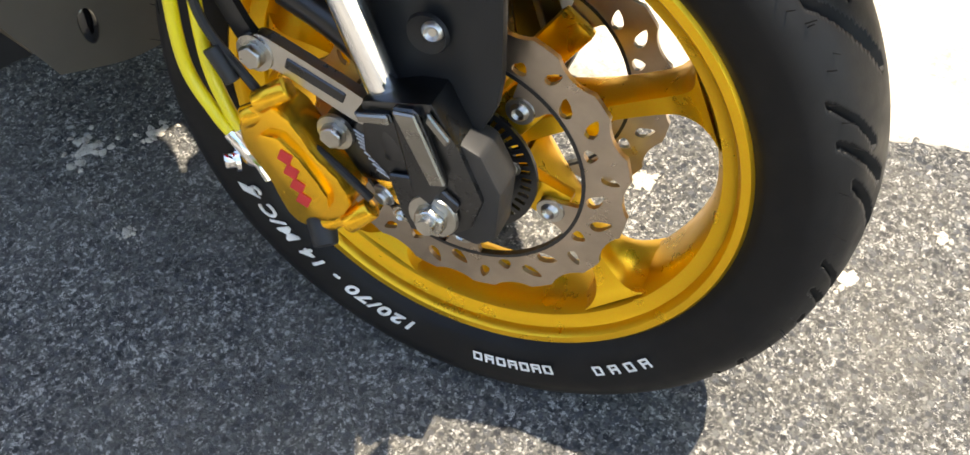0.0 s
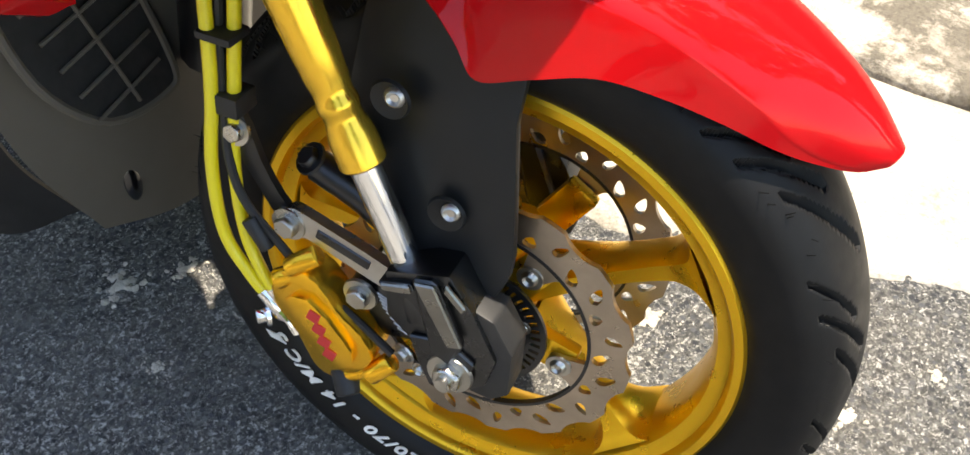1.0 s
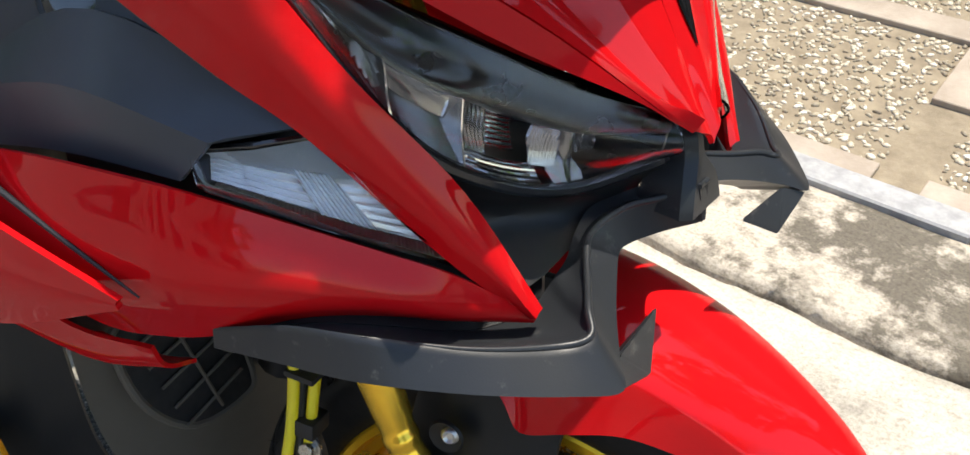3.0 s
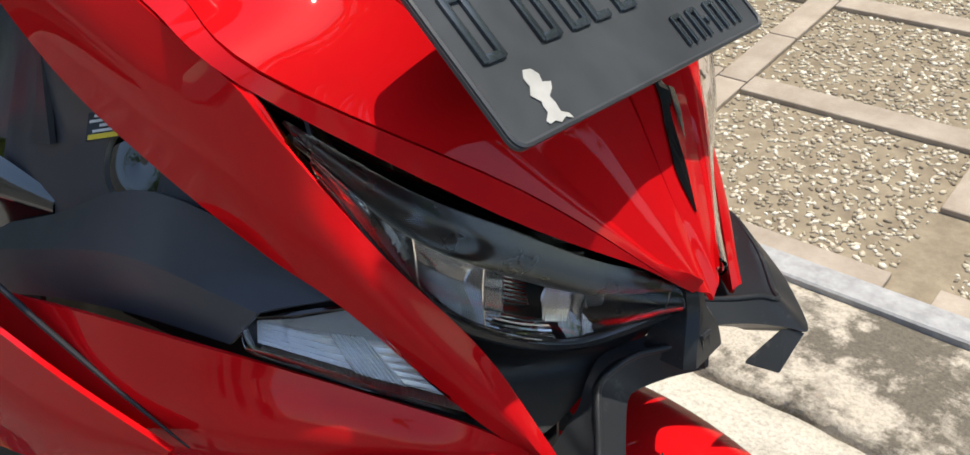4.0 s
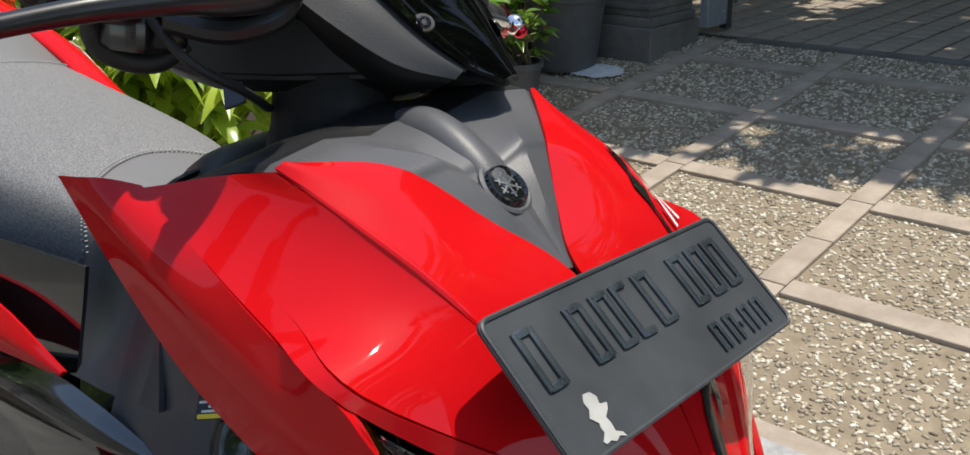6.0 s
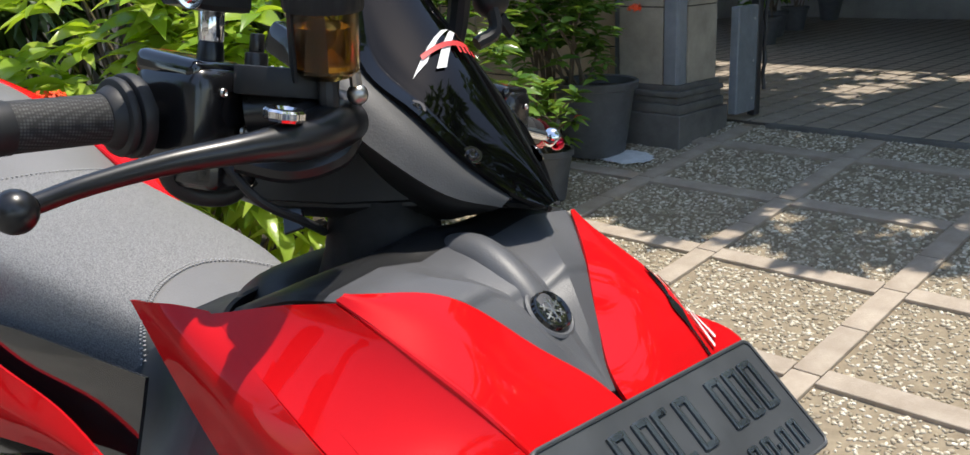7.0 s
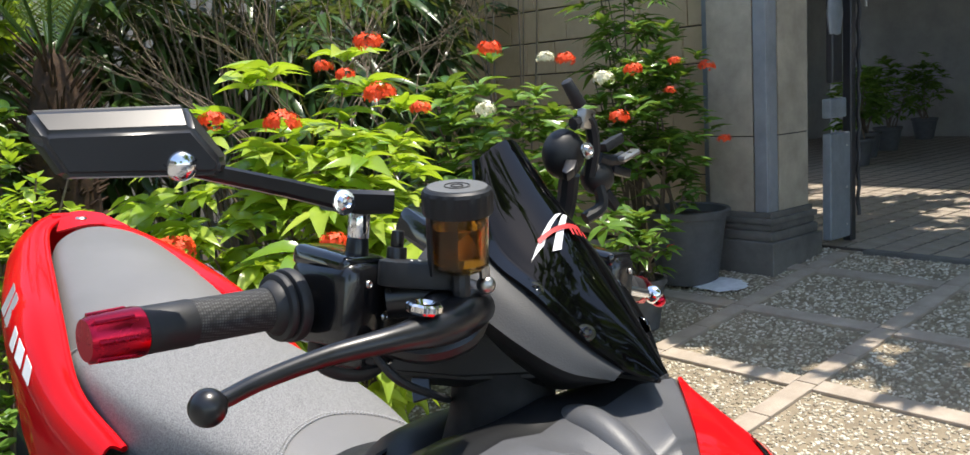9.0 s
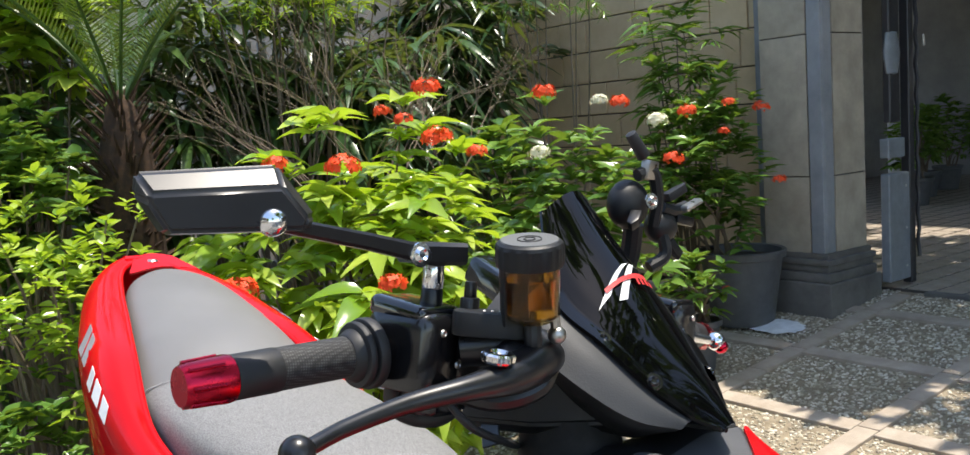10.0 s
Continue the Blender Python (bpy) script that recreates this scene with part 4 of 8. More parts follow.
# ---- hoses and cables at the fork ----
hose_a = [(-0.205, -0.075, 0.36), (-0.196, -0.085, 0.26), (-0.19, -0.097, 0.17), (-0.196, -0.1, 0.1), (-0.192, -0.101, 0.04), (-0.172, -0.102, 0.006), (-0.158, -0.103, -0.008)]
hose_b = [(-0.185, -0.062, 0.36), (-0.178, -0.075, 0.26), (-0.178, -0.088, 0.17), (-0.182, -0.093, 0.1), (-0.176, -0.097, 0.045), (-0.162, -0.1, 0.012), (-0.152, -0.1, -0.004)]
for h in (hose_a, hose_b):
    ho = part("brake_hose", tube(h, 0.0049, 12, 8), YELLOW, scooter, "bright yellow braided brake hose", TURNED)
    a, b = Vector(h[-2]), Vector(h[-1])
    d = (b - a).normalized()
    part("hose_ferrule", rod(b - d * 0.004, b + d * 0.017, 0.0066, 0.0058, 16, 0.001), CHROME, ho, "chrome hose ferrule")
    part("banjo_neck", tube([b + d * 0.016, b + d * 0.024 + Vector((0.004, 0, -0.002)), b + d * 0.03 + Vector((0.006, 0, -0.008))], 0.0042, 10), CHROME, ho)
part("banjo_bolt", bm_join(bolt_shape((-0.158, -0.104, -0.03), (-0.7, -0.7, 0), 0.007, 0.009), ball((-0.147, -0.098, -0.026), 0.009), ball((-0.14, -0.094, -0.023), 0.0088)), CHROME, scooter, "chrome banjo bolt", TURNED)
part("sensor_cable", tube([(-0.19, -0.07, 0.3), (-0.186, -0.092, 0.16), (-0.176, -0.1, 0.09), (-0.143, -0.1, 0.047), (-0.11, -0.1, 0.017), (-0.076, -0.1, -0.005), (-0.05, -0.1, -0.024)], 0.0034, 8), RUBBER, scooter, "black sensor cable", TURNED)
part("cable_plug", rod((-0.166, -0.103, 0.066), (-0.15, -0.106, 0.045), 0.0068, 0.0055, 12, 0.001), RUBBER, scooter, "", TURNED)
for z, w in ((0.205, 0.016), (0.155, 0.018)):
    part("cable_tie", box(0.027, 0.024, 0.006 if z > 0.2 else 0.016, (-0.183, -0.088, z), 0.002), RUBBER, scooter, "black cable tie round the hoses", TURNED)
hold = prism(smooth_loop([(-0.196, 0.152), (-0.176, 0.156), (-0.16, 0.112), (-0.146, 0.085), (-0.13, 0.064), (-0.145, 0.058), (-0.166, 0.09), (-0.182, 0.118)], 2), 0.006)
bmesh.ops.translate(hold, vec=(0, -0.088, 0), verts=hold.verts[:])
part("hose_bracket", hold, SATINBLACK, scooter, "black hose bracket", TURNED)
part("bracket_bolt", bolt_shape((-0.178, -0.092, 0.132), (0, -1, 0.2), 0.008, 0.007), BOLT, scooter, "", TURNED)

# ---- black fork guard with two dimpled bolts ----
guard_line = [(-0.078, 0.31), (-0.099, 0.19), (-0.093, 0.165), (-0.06, 0.092), (-0.022, 0.046), (0.003, 0.024), (0.022, 0.06), (0.031, 0.1), (0.02, 0.2), (0.012, 0.31)]
guard = prism(smooth_loop(guard_line, 3), 0.008, 0.0022)
for v in guard.verts:
    v.co.y += -0.083 + 0.9 * max(0.0, -0.045 - v.co.x) * 0.25 + 0.34 * max(0.0, v.co.z - 0.185)
part("fork_guard", guard, BLACK, scooter, "matt black plastic fork guard", TURNED, 30)
for x, z in ((-0.058, 0.198), (-0.015, 0.123)):
    g = lathe([(-0.0005, 0.0), (-0.001, 0.0105), (-0.002, 0.013), (0.0005, 0.0142)], 32, "y")
    bmesh.ops.translate(g, vec=(x - 0.004, -0.087, z - 0.004), verts=g.verts[:])
    part("guard_dimple", g, BLACK, scooter, "", TURNED)
    part("guard_bolt", bolt_shape((x, -0.0885, z), (0.15, -1, 0.1), 0.0076, 0.004, "round", False), STEEL, scooter, "", TURNED)

# ---- front mudguard ----
def mudguard_shape():
    """Sections across the wheel, from the beak at the front to the tail under the nose: a rounded top, a ridge, a flat flank."""
    rows = []
    for phi, r, ridge, fall, half, drop in ((41.8, 0.3125, 0.010, 0.006, 0.011, 0.008), (44, 0.3128, 0.024, 0.019, 0.025, 0.0215), (48, 0.3138, 0.037, 0.0295, 0.039, 0.0335), (53, 0.313, 0.048, 0.0325, 0.051, 0.041),
                                            (60, 0.3105, 0.057, 0.027, 0.062, 0.0445), (68, 0.309, 0.063, 0.0225, 0.07, 0.05), (76, 0.309, 0.068, 0.021, 0.079, 0.056), (84, 0.311, 0.073, 0.022, 0.088, 0.072),
                                            (91, 0.3135, 0.077, 0.024, 0.095, 0.0815), (94.5, 0.314, 0.077, 0.024, 0.095, 0.061), (98, 0.314, 0.077, 0.022, 0.094, 0.04), (103, 0.313, 0.076, 0.012, 0.09, 0.018)):
        a = radians(phi)
        out = Vector((math.cos(a), 0, math.sin(a)))
        near = [(half, drop), (half * 0.55 + ridge * 0.45, drop * 0.55 + fall * 0.45), (ridge + (half - ridge) * 0.12, fall + (drop - fall) * 0.12), (ridge * 0.97, fall * 0.9), (ridge * 0.78, fall * 0.5), (ridge * 0.42, fall * 0.12)]
        row = []
        for y, dr in [(-y, d) for y, d in near] + [(0.0, 0.0)] + near[::-1]:
            p = out * (r - dr)
            row.append((p.x, y, p.z))
        rows.append(row)
    return patch(rows, 5, 6, -0.003)


part("front_mudguard", mudguard_shape(), RED, scooter, "glossy red front mudguard", TURNED, 50)

# ---- the scooter: bodywork (x ahead, y to its left, z up from the road) ----
def facet(line_at, u0, u1, t0, t1, b0, b1, n, rib, across=False, shear=0.0, bulge=0.006):
    """A ribbed reflector facet between two places along a lamp's lines; line_at gives the line at a height and a setback.
    Its n ribs run down it, leaning by shear, or across it."""
    nu, nt = (10, 2 * n) if across else (2 * n, 8)
    rows = []
    for j in range(nt + 1):
        t = j / nt
        line = spline(line_at(t0 + (t1 - t0) * t, b0 + (b1 - b0) * t + bulge * math.sin(math.pi * t)), 12)
        row = []
        for i in range(nu + 1):
            u = min(1.0, max(0.0, i / nu + shear * (t - 0.5)))
            f = (u0 + (u1 - u0) * u) * (len(line) - 1)
            k = min(len(line) - 2, int(f))
            p = line[k] * (1 - f + k) + line[k + 1] * (f - k)
            off = rib * (1 if (j if across else i) % 2 else -1)
            row.append((p[0] + off * 0.8, p[1] - off * 0.5, p[2] + off * 0.2))
        rows.append(row)
    w = nu + 1
    faces = [(j * w + i, j * w + i + 1, (j + 1) * w + i + 1, (j + 1) * w + i) for j in range(nt) for i in range(nu)]
    return mesh_of("facet", [p for r in rows for p in r], faces, False)


LINE_I = [(-0.178, -0.152, 0.9945), (-0.143, -0.092, 0.988), (-0.102, -0.045, 0.95), (-0.062, -0.009, 0.917), (0.002, 0.0, 0.868), (0.042, 0.01, 0.8), (0.08, 0.019, 0.729)]
LINE_J = [(-0.18, -0.157, 0.9935), (-0.119, -0.146, 0.967), (-0.076, -0.13, 0.94), (-0.032, -0.106, 0.897), (0.008, -0.074, 0.838), (0.057, -0.0215, 0.766), (0.074, 0.004, 0.742)]
LINE_K = [(-0.29, -0.186, 0.964), (-0.2, -0.199, 0.94), (-0.128, -0.205, 0.916), (-0.066, -0.204, 0.893), (0.0092, -0.1045, 0.8128), (0.055, -0.029, 0.7655), (0.073, 0.002, 0.742)]
LINE_M = [tuple(a[k] + (b[k] - a[k]) * f + o * d for k, d in enumerate((0.5, -0.6, 0.8))) for a, b, f, o in zip(LINE_J, LINE_K, (0.82, 0.82, 0.84, 0.9, 0.62, 0.6, 0.5), (0.0, 0.0, 0.001, 0.0045, 0.0045, 0.001, 0.0))]
LINE_JM = [tuple((a[k] + b[k]) / 2 + 0.001 for k in range(3)) for a, b in zip(LINE_J, LINE_M)]
for mirror in (False, True):
    fl = flip if mirror else (lambda r: r)
    # the far half runs a little further back and up
    line_i, line_j = ([(-0.205, -0.157, 1.006)] + LINE_I[1:], [(-0.21, -0.163, 1.004)] + LINE_J[1:]) if mirror else (LINE_I, LINE_J)
    a = patch([fl(line_i), fl([((p[0] + q[0]) / 2 + 0.002, (p[1] + q[1]) / 2, (p[2] + q[2]) / 2 + 0.002) for p, q in zip(line_i, line_j)]), fl(line_j)], 6, 5, -0.003)
    b = patch([fl([(p[0], p[1], p[2] - (0.0015 if k < 3 else 0.0)) for k, p in enumerate(line_j)]), fl(LINE_JM), fl(LINE_M)], 6, 5, -0.003)
    c = patch([fl(LINE_M), fl(LINE_K)], 6, 5, -0.003)
    part("nose_panel", bm_join(a, b, c), RED, scooter, "glossy red front nose panel with a raised crease", None, 30)
    part("nose_crease", tube(fl([(p[0] + 0.0005, p[1], p[2] + 0.0005) for p in LINE_J[:6]]), [0.0012, 0.003, 0.0034, 0.0026, 0.0012, 0.0004], 10), RED, scooter, "raised crease of the nose panel")
    outer = [(-0.364, -0.205, 0.964), (-0.29, -0.207, 0.911), (-0.215, -0.2075, 0.8635), (-0.134, -0.2065, 0.8325), (-0.073, -0.1915, 0.7985), (-0.038, -0.17, 0.768), (0.016, -0.128, 0.697), (0.042, -0.094, 0.657)]
    inner = [(-0.29, -0.1855, 0.9645), (-0.2, -0.1985, 0.9405), (-0.128, -0.2045, 0.9165), (-0.066, -0.2045, 0.893), (-0.05, -0.196, 0.868), (-0.022, -0.16, 0.8), (0.012, -0.122, 0.735), (0.044, -0.0925, 0.659)]
    midl = [((p[0] + q[0]) / 2 + 0.003, (p[1] + q[1]) / 2 - 0.006, (p[2] + q[2]) / 2 + 0.004) for p, q in zip(outer, inner)]
    part("side_blade", patch([fl(inner), fl(midl), fl(outer)], 7, 5, -0.0035), RED, scooter, "glossy red blade running round the headlamp", None, 40)
    # black edge trim along the blade's back
    part("edge_trim", tube(fl([(p[0] - 0.003, p[1] + 0.004, p[2] - 0.004) for p in outer[:5]]), 0.0034, 8), BROWNBLACK, scooter, "sun-browned edge trim")
    part("seam_fillet", tube(fl([(p[0] - 0.0006, p[1] + 0.001, p[2] - 0.0012) for p in inner[:5]]), [0.0012, 0.0026, 0.0028, 0.0022, 0.0008], 8), RED, scooter)
    # headlamp
    top = [(-0.052, -0.193, 0.874), (-0.018, -0.143, 0.831), (0.01, -0.096, 0.801), (0.038, -0.052, 0.773), (0.064, -0.005, 0.75)]
    bot = [(-0.042, -0.183, 0.85), (-0.012, -0.14, 0.768), (0.004, -0.09, 0.726), (0.028, -0.045, 0.71), (0.06, 0.0, 0.722)]
    cen = [((p[0] + q[0]) / 2 + 0.014, (p[1] + q[1]) / 2 - 0.007, (p[2] + q[2]) / 2 + 0.002) for p, q in zip(top, bot)]
    lamp = part("headlamp", patch([fl([(p[0] - 0.045, p[1] + 0.02, p[2] - 0.005) for p in top]), fl([(p[0] - 0.075, p[1] + 0.035, p[2] - 0.004) for p in cen]), fl([(p[0] - 0.04, p[1] + 0.02, p[2]) for p in bot])], 6, 6, -0.002), GLOSSBLACK, scooter, "wide clear headlamp with dark housing")
    part("lens", patch([fl(top), fl(cen), fl(bot)], 8, 8, -0.002), CLEAR, lamp, "clear polycarbonate lens").visible_shadow = False
    def deep(line, t, back, rise=0.0):
        """The lamp's line at t of the way from its top to its bottom edge, set back inside."""
        return fl([(p[0] + (q[0] - p[0]) * t - back, p[1] + (q[1] - p[1]) * t + back * 0.45, p[2] + (q[2] - p[2]) * t + rise) for p, q in zip(top, bot)])
    part("lamp_brow", patch([deep(0, 0.03, 0.004), deep(0, 0.2, -0.001), deep(0, 0.38, 0.002), deep(0, 0.47, 0.016)], 8, 6, -0.002), LAMPBLACK, lamp, "gloss black upper half of the lamp")
    for u0, u1, t0, t1, b0, b1, n, rib, across, shear, bulge in (
            (0.03, 0.15, 0.42, 0.98, 0.012, 0.004, 8, 0.0016, False, -0.5, 0.004), (0.15, 0.25, 0.45, 0.98, 0.02, 0.006, 9, 0.0012, False, 0.3, 0.002),
            (0.255, 0.44, 0.44, 0.72, 0.008, 0.018, 12, 0.0005, True, 0.0, 0.002), (0.26, 0.44, 0.72, 0.97, 0.02, 0.003, 22, 0.0008, False, 0.35, 0.0),
            (0.45, 0.53, 0.46, 0.86, 0.008, 0.014, 7, 0.0008, False, 0.5, 0.003), (0.53, 0.64, 0.46, 0.84, 0.03, 0.022, 10, 0.0006, True, 0.0, 0.002),
            (0.45, 0.68, 0.87, 0.985, 0.014, 0.0, 5, 0.0004, True, 0.0, 0.002), (0.645, 0.75, 0.4, 0.84, 0.012, 0.008, 10, 0.0008, False, -0.4, 0.003),
            (0.7, 0.8, 0.8, 0.98, 0.012, 0.003, 14, 0.0006, False, 0.3, 0.0), (0.77, 0.84, 0.35, 0.75, 0.006, 0.012, 6, 0.001, False, 0.6, 0.002)):
        part("reflector", facet(lambda t, bk: deep(0, t, bk), u0, u1, t0, t1, b0, b1, n, rib, across, shear, bulge), REFLECTOR, lamp, "ribbed silver reflector facet")
    for k, (u, w) in enumerate(((0.25, 0.0009), (0.445, 0.0011), (0.76, 0.0009))):
        i = min(3, int(u * 4))
        v = u * 4 - i
        line = [tuple(np.array(deep(0, f, bk)[i]) * (1 - v) + np.array(deep(0, f, bk)[i + 1]) * v) for f, bk in ((0.42, 0.005), (0.7, 0.006), (0.97, 0.002))]
        part("lamp_divider", patch([[(p[0], p[1] - w, p[2]) for p in line], [(p[0] - 0.02, p[1] + w, p[2]) for p in line]], 4, 2, -0.0012), REFLECTOR, lamp)
    part("lamp_floor", patch([fl([(p[0] - 0.001, p[1] + 0.001, p[2] - 0.001) for p in bot]), fl([(p[0] - 0.045, p[1] + 0.03, p[2] + 0.012) for p in bot])], 6, 4, -0.002), LAMPBLACK, lamp, "dark floor of the lamp")
    part("lamp_end", patch([fl([top[-1], bot[-1]]), fl([(p[0] - 0.06, p[1] + 0.012, p[2]) for p in (top[-1], bot[-1])])], 4, 4, -0.002), LAMPBLACK, lamp, "dark inner end of the lamp")
    part("lamp_bezel", tube(fl([(p[0] + 0.001, p[1], p[2] - 0.001) for p in bot]), 0.0042, 8), GLOSSBLACK, lamp)
    # turn signal between blade and lower panel
    ta, tb, tc, td = (-0.089, -0.2035, 0.757), (-0.037, -0.168, 0.769), (0.016, -0.125, 0.694), (-0.08, -0.203, 0.739)

    def mixp(p, q, t, lift=0.0):
        return (p[0] + (q[0] - p[0]) * t + lift, p[1] + (q[1] - p[1]) * t - lift, p[2] + (q[2] - p[2]) * t)
    r1 = [ta, mixp(ta, tb, 0.5, 0.002), tb]
    r3 = [td, mixp(td, tc, 0.5, 0.002), tc]
    r2 = [mixp(p, q, 0.5, 0.007) for p, q in zip(r1, r3)]
    def inset(p, back):
        return (p[0] - back * 0.6, p[1] + back, p[2] - back * 0.15)
    sig = part("turn_signal", patch([fl([inset(p, 0.03) for p in r]) for r in (r1, r2, r3)], 6, 4, -0.002), SATINBLACK, scooter, "pointed clear turn signal with ribbed silver bowl")
    def bowl_line(t, back):
        return fl([inset(mixp(p, q, t), back) for p, q in zip(r1, r3)])
    for u0, u1, t0, t1, b0, b1, n, rib, across, shear, bulge in (
            (0.01, 0.17, 0.02, 0.42, 0.003, 0.013, 6, 0.0013, True, 0.0, 0.0), (0.01, 0.17, 0.42, 0.88, 0.013, 0.004, 6, 0.0013, True, 0.0, 0.0),
            (0.17, 0.45, 0.02, 0.42, 0.003, 0.013, 11, 0.0015, False, 0.0, 0.0), (0.17, 0.45, 0.42, 0.88, 0.013, 0.004, 5, 0.0018, True, 0.0, 0.0),
            (0.45, 0.7, 0.02, 0.42, 0.003, 0.013, 9, 0.0014, False, 0.0, 0.0), (0.45, 0.7, 0.42, 0.88, 0.013, 0.004, 10, 0.0014, False, 0.0, 0.0),
            (0.7, 0.98, 0.02, 0.42, 0.003, 0.01, 13, 0.0012, False, 0.0, 0.0), (0.7, 0.98, 0.42, 0.88, 0.01, 0.004, 6, 0.0012, True, 0.0, 0.0)):
        part("bowl", facet(bowl_line, u0, u1, t0, t1, b0, b1, n, rib, across, shear, bulge), SIGNAL, sig, "ribbed silver bowl facet")
    part("bowl_band", facet(bowl_line, 0.02, 0.97, 0.84, 0.99, 0.008, 0.002, 60, 0.0007), STEEL, sig, "fine ribbed lower band")
    part("lens", patch([fl(r1), fl(r2), fl(r3)], 6, 6, -0.0015), CLEAR, sig).visible_shadow = False
    part("lens_rim", tube(fl(r1 + r3[::-1] + r1[:1]), 0.0022, 6, 1), GLOSSBLACK, sig)
    # lower red side panel
    t_l = [(-0.33, -0.23, 0.69), (-0.2, -0.232, 0.728), (-0.12, -0.222, 0.74), (-0.082, -0.2075, 0.737), (-0.012, -0.1515, 0.7045), (0.018, -0.1275, 0.6895), (0.043, -0.094, 0.657)]
    m_l = [(-0.33, -0.245, 0.63), (-0.2, -0.244, 0.668), (-0.12, -0.232, 0.69), (-0.075, -0.217, 0.692), (-0.015, -0.167, 0.682), (0.016, -0.136, 0.673), (0.0435, -0.0945, 0.657)]
    b_l = [(-0.33, -0.2, 0.57), (-0.2, -0.21, 0.6), (-0.13, -0.21, 0.627), (-0.085, -0.195, 0.643), (-0.02, -0.15, 0.66), (0.012, -0.124, 0.659), (0.043, -0.094, 0.655)]
    part("lower_panel", patch([fl(t_l), fl(m_l), fl(b_l)], 6, 7, -0.0035), RED, scooter, "glossy red lower side panel", None, 45)
    part("panel_wedge", patch([fl([(-0.46, -0.262, 0.71), (-0.3, -0.262, 0.712), (-0.19, -0.256, 0.7), (-0.108, -0.242, 0.682)]), fl([(-0.46, -0.272, 0.63), (-0.31, -0.268, 0.645), (-0.2, -0.26, 0.662), (-0.11, -0.2425, 0.679)]), fl([(-0.46, -0.25, 0.53), (-0.33, -0.25, 0.566), (-0.22, -0.252, 0.615), (-0.11, -0.242, 0.676)])], 6, 6, -0.004), RED, scooter, "glossy red wedge on the leg shield", None, 45)
    part("wedge_gap", tube(fl([(-0.4, -0.236, 0.722), (-0.25, -0.244, 0.712), (-0.16, -0.243, 0.698), (-0.104, -0.236, 0.68)]), [0.0022, 0.0022, 0.0016, 0.0006], 8), RUBBER, scooter)
    part("lower_trim", patch([fl([(-0.36, -0.215, 0.57), (-0.25, -0.205, 0.565), (-0.165, -0.2, 0.59)]), fl([(-0.36, -0.215, 0.53), (-0.26, -0.195, 0.525), (-0.17, -0.19, 0.565)]), fl([(-0.36, -0.17, 0.5), (-0.265, -0.15, 0.495), (-0.185, -0.16, 0.54)])], 6, 6, -0.003), RED, scooter, "small red trim under the leg shield", None, 45)
    # matt black upper side panel
    part("side_panel", patch([fl([(-0.44, -0.192, 0.68), (-0.285, -0.198, 0.748), (-0.15, -0.2, 0.81), (-0.04, -0.166, 0.772)]), fl([(-0.44, -0.207, 0.668), (-0.285, -0.213, 0.73), (-0.165, -0.216, 0.772), (-0.075, -0.2, 0.764)]),
                             fl([(-0.44, -0.21, 0.63), (-0.3, -0.214, 0.69), (-0.18, -0.215, 0.729), (-0.092, -0.2065, 0.741)])], 6, 6, -0.003, True, False), SIDEBLACK, scooter, "matt black upper side panel", None, 25)
    part("inner_shelf", patch([fl([(-0.36, -0.148, 0.87), (-0.3, -0.172, 0.868), (-0.2, -0.194, 0.85), (-0.12, -0.198, 0.822)]), fl([(-0.39, -0.166, 0.775), (-0.33, -0.174, 0.788), (-0.22, -0.176, 0.82), (-0.13, -0.18, 0.812)]), fl([(-0.4, -0.18, 0.72), (-0.3, -0.188, 0.737), (-0.2, -0.192, 0.778), (-0.12, -0.186, 0.8)])], 6, 6, -0.003), SIDEBLACK, scooter, "black inner shelf beside the knee", None, 40)
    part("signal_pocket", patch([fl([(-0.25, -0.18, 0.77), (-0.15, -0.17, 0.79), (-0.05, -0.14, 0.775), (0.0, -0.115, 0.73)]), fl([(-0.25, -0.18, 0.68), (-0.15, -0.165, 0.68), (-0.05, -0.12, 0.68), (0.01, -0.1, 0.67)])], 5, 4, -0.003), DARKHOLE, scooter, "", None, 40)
    # inside of the leg shield, dark, behind the panels
    part("leg_shield", patch([fl([(-0.33, -0.15, 0.945), (-0.37, -0.1, 0.945), (-0.385, MID, 0.955)]), fl([(-0.33, -0.16, 0.8), (-0.42, -0.1, 0.75), (-0.44, MID, 0.74)]), fl([(-0.38, -0.19, 0.58), (-0.48, -0.1, 0.5), (-0.5, MID, 0.48)]), fl([(-0.42, -0.21, 0.36), (-0.55, -0.1, 0.34), (-0.56, MID, 0.33)])], 6, 6, -0.004), BLACK, scooter, "black inner leg shield", None, 40)

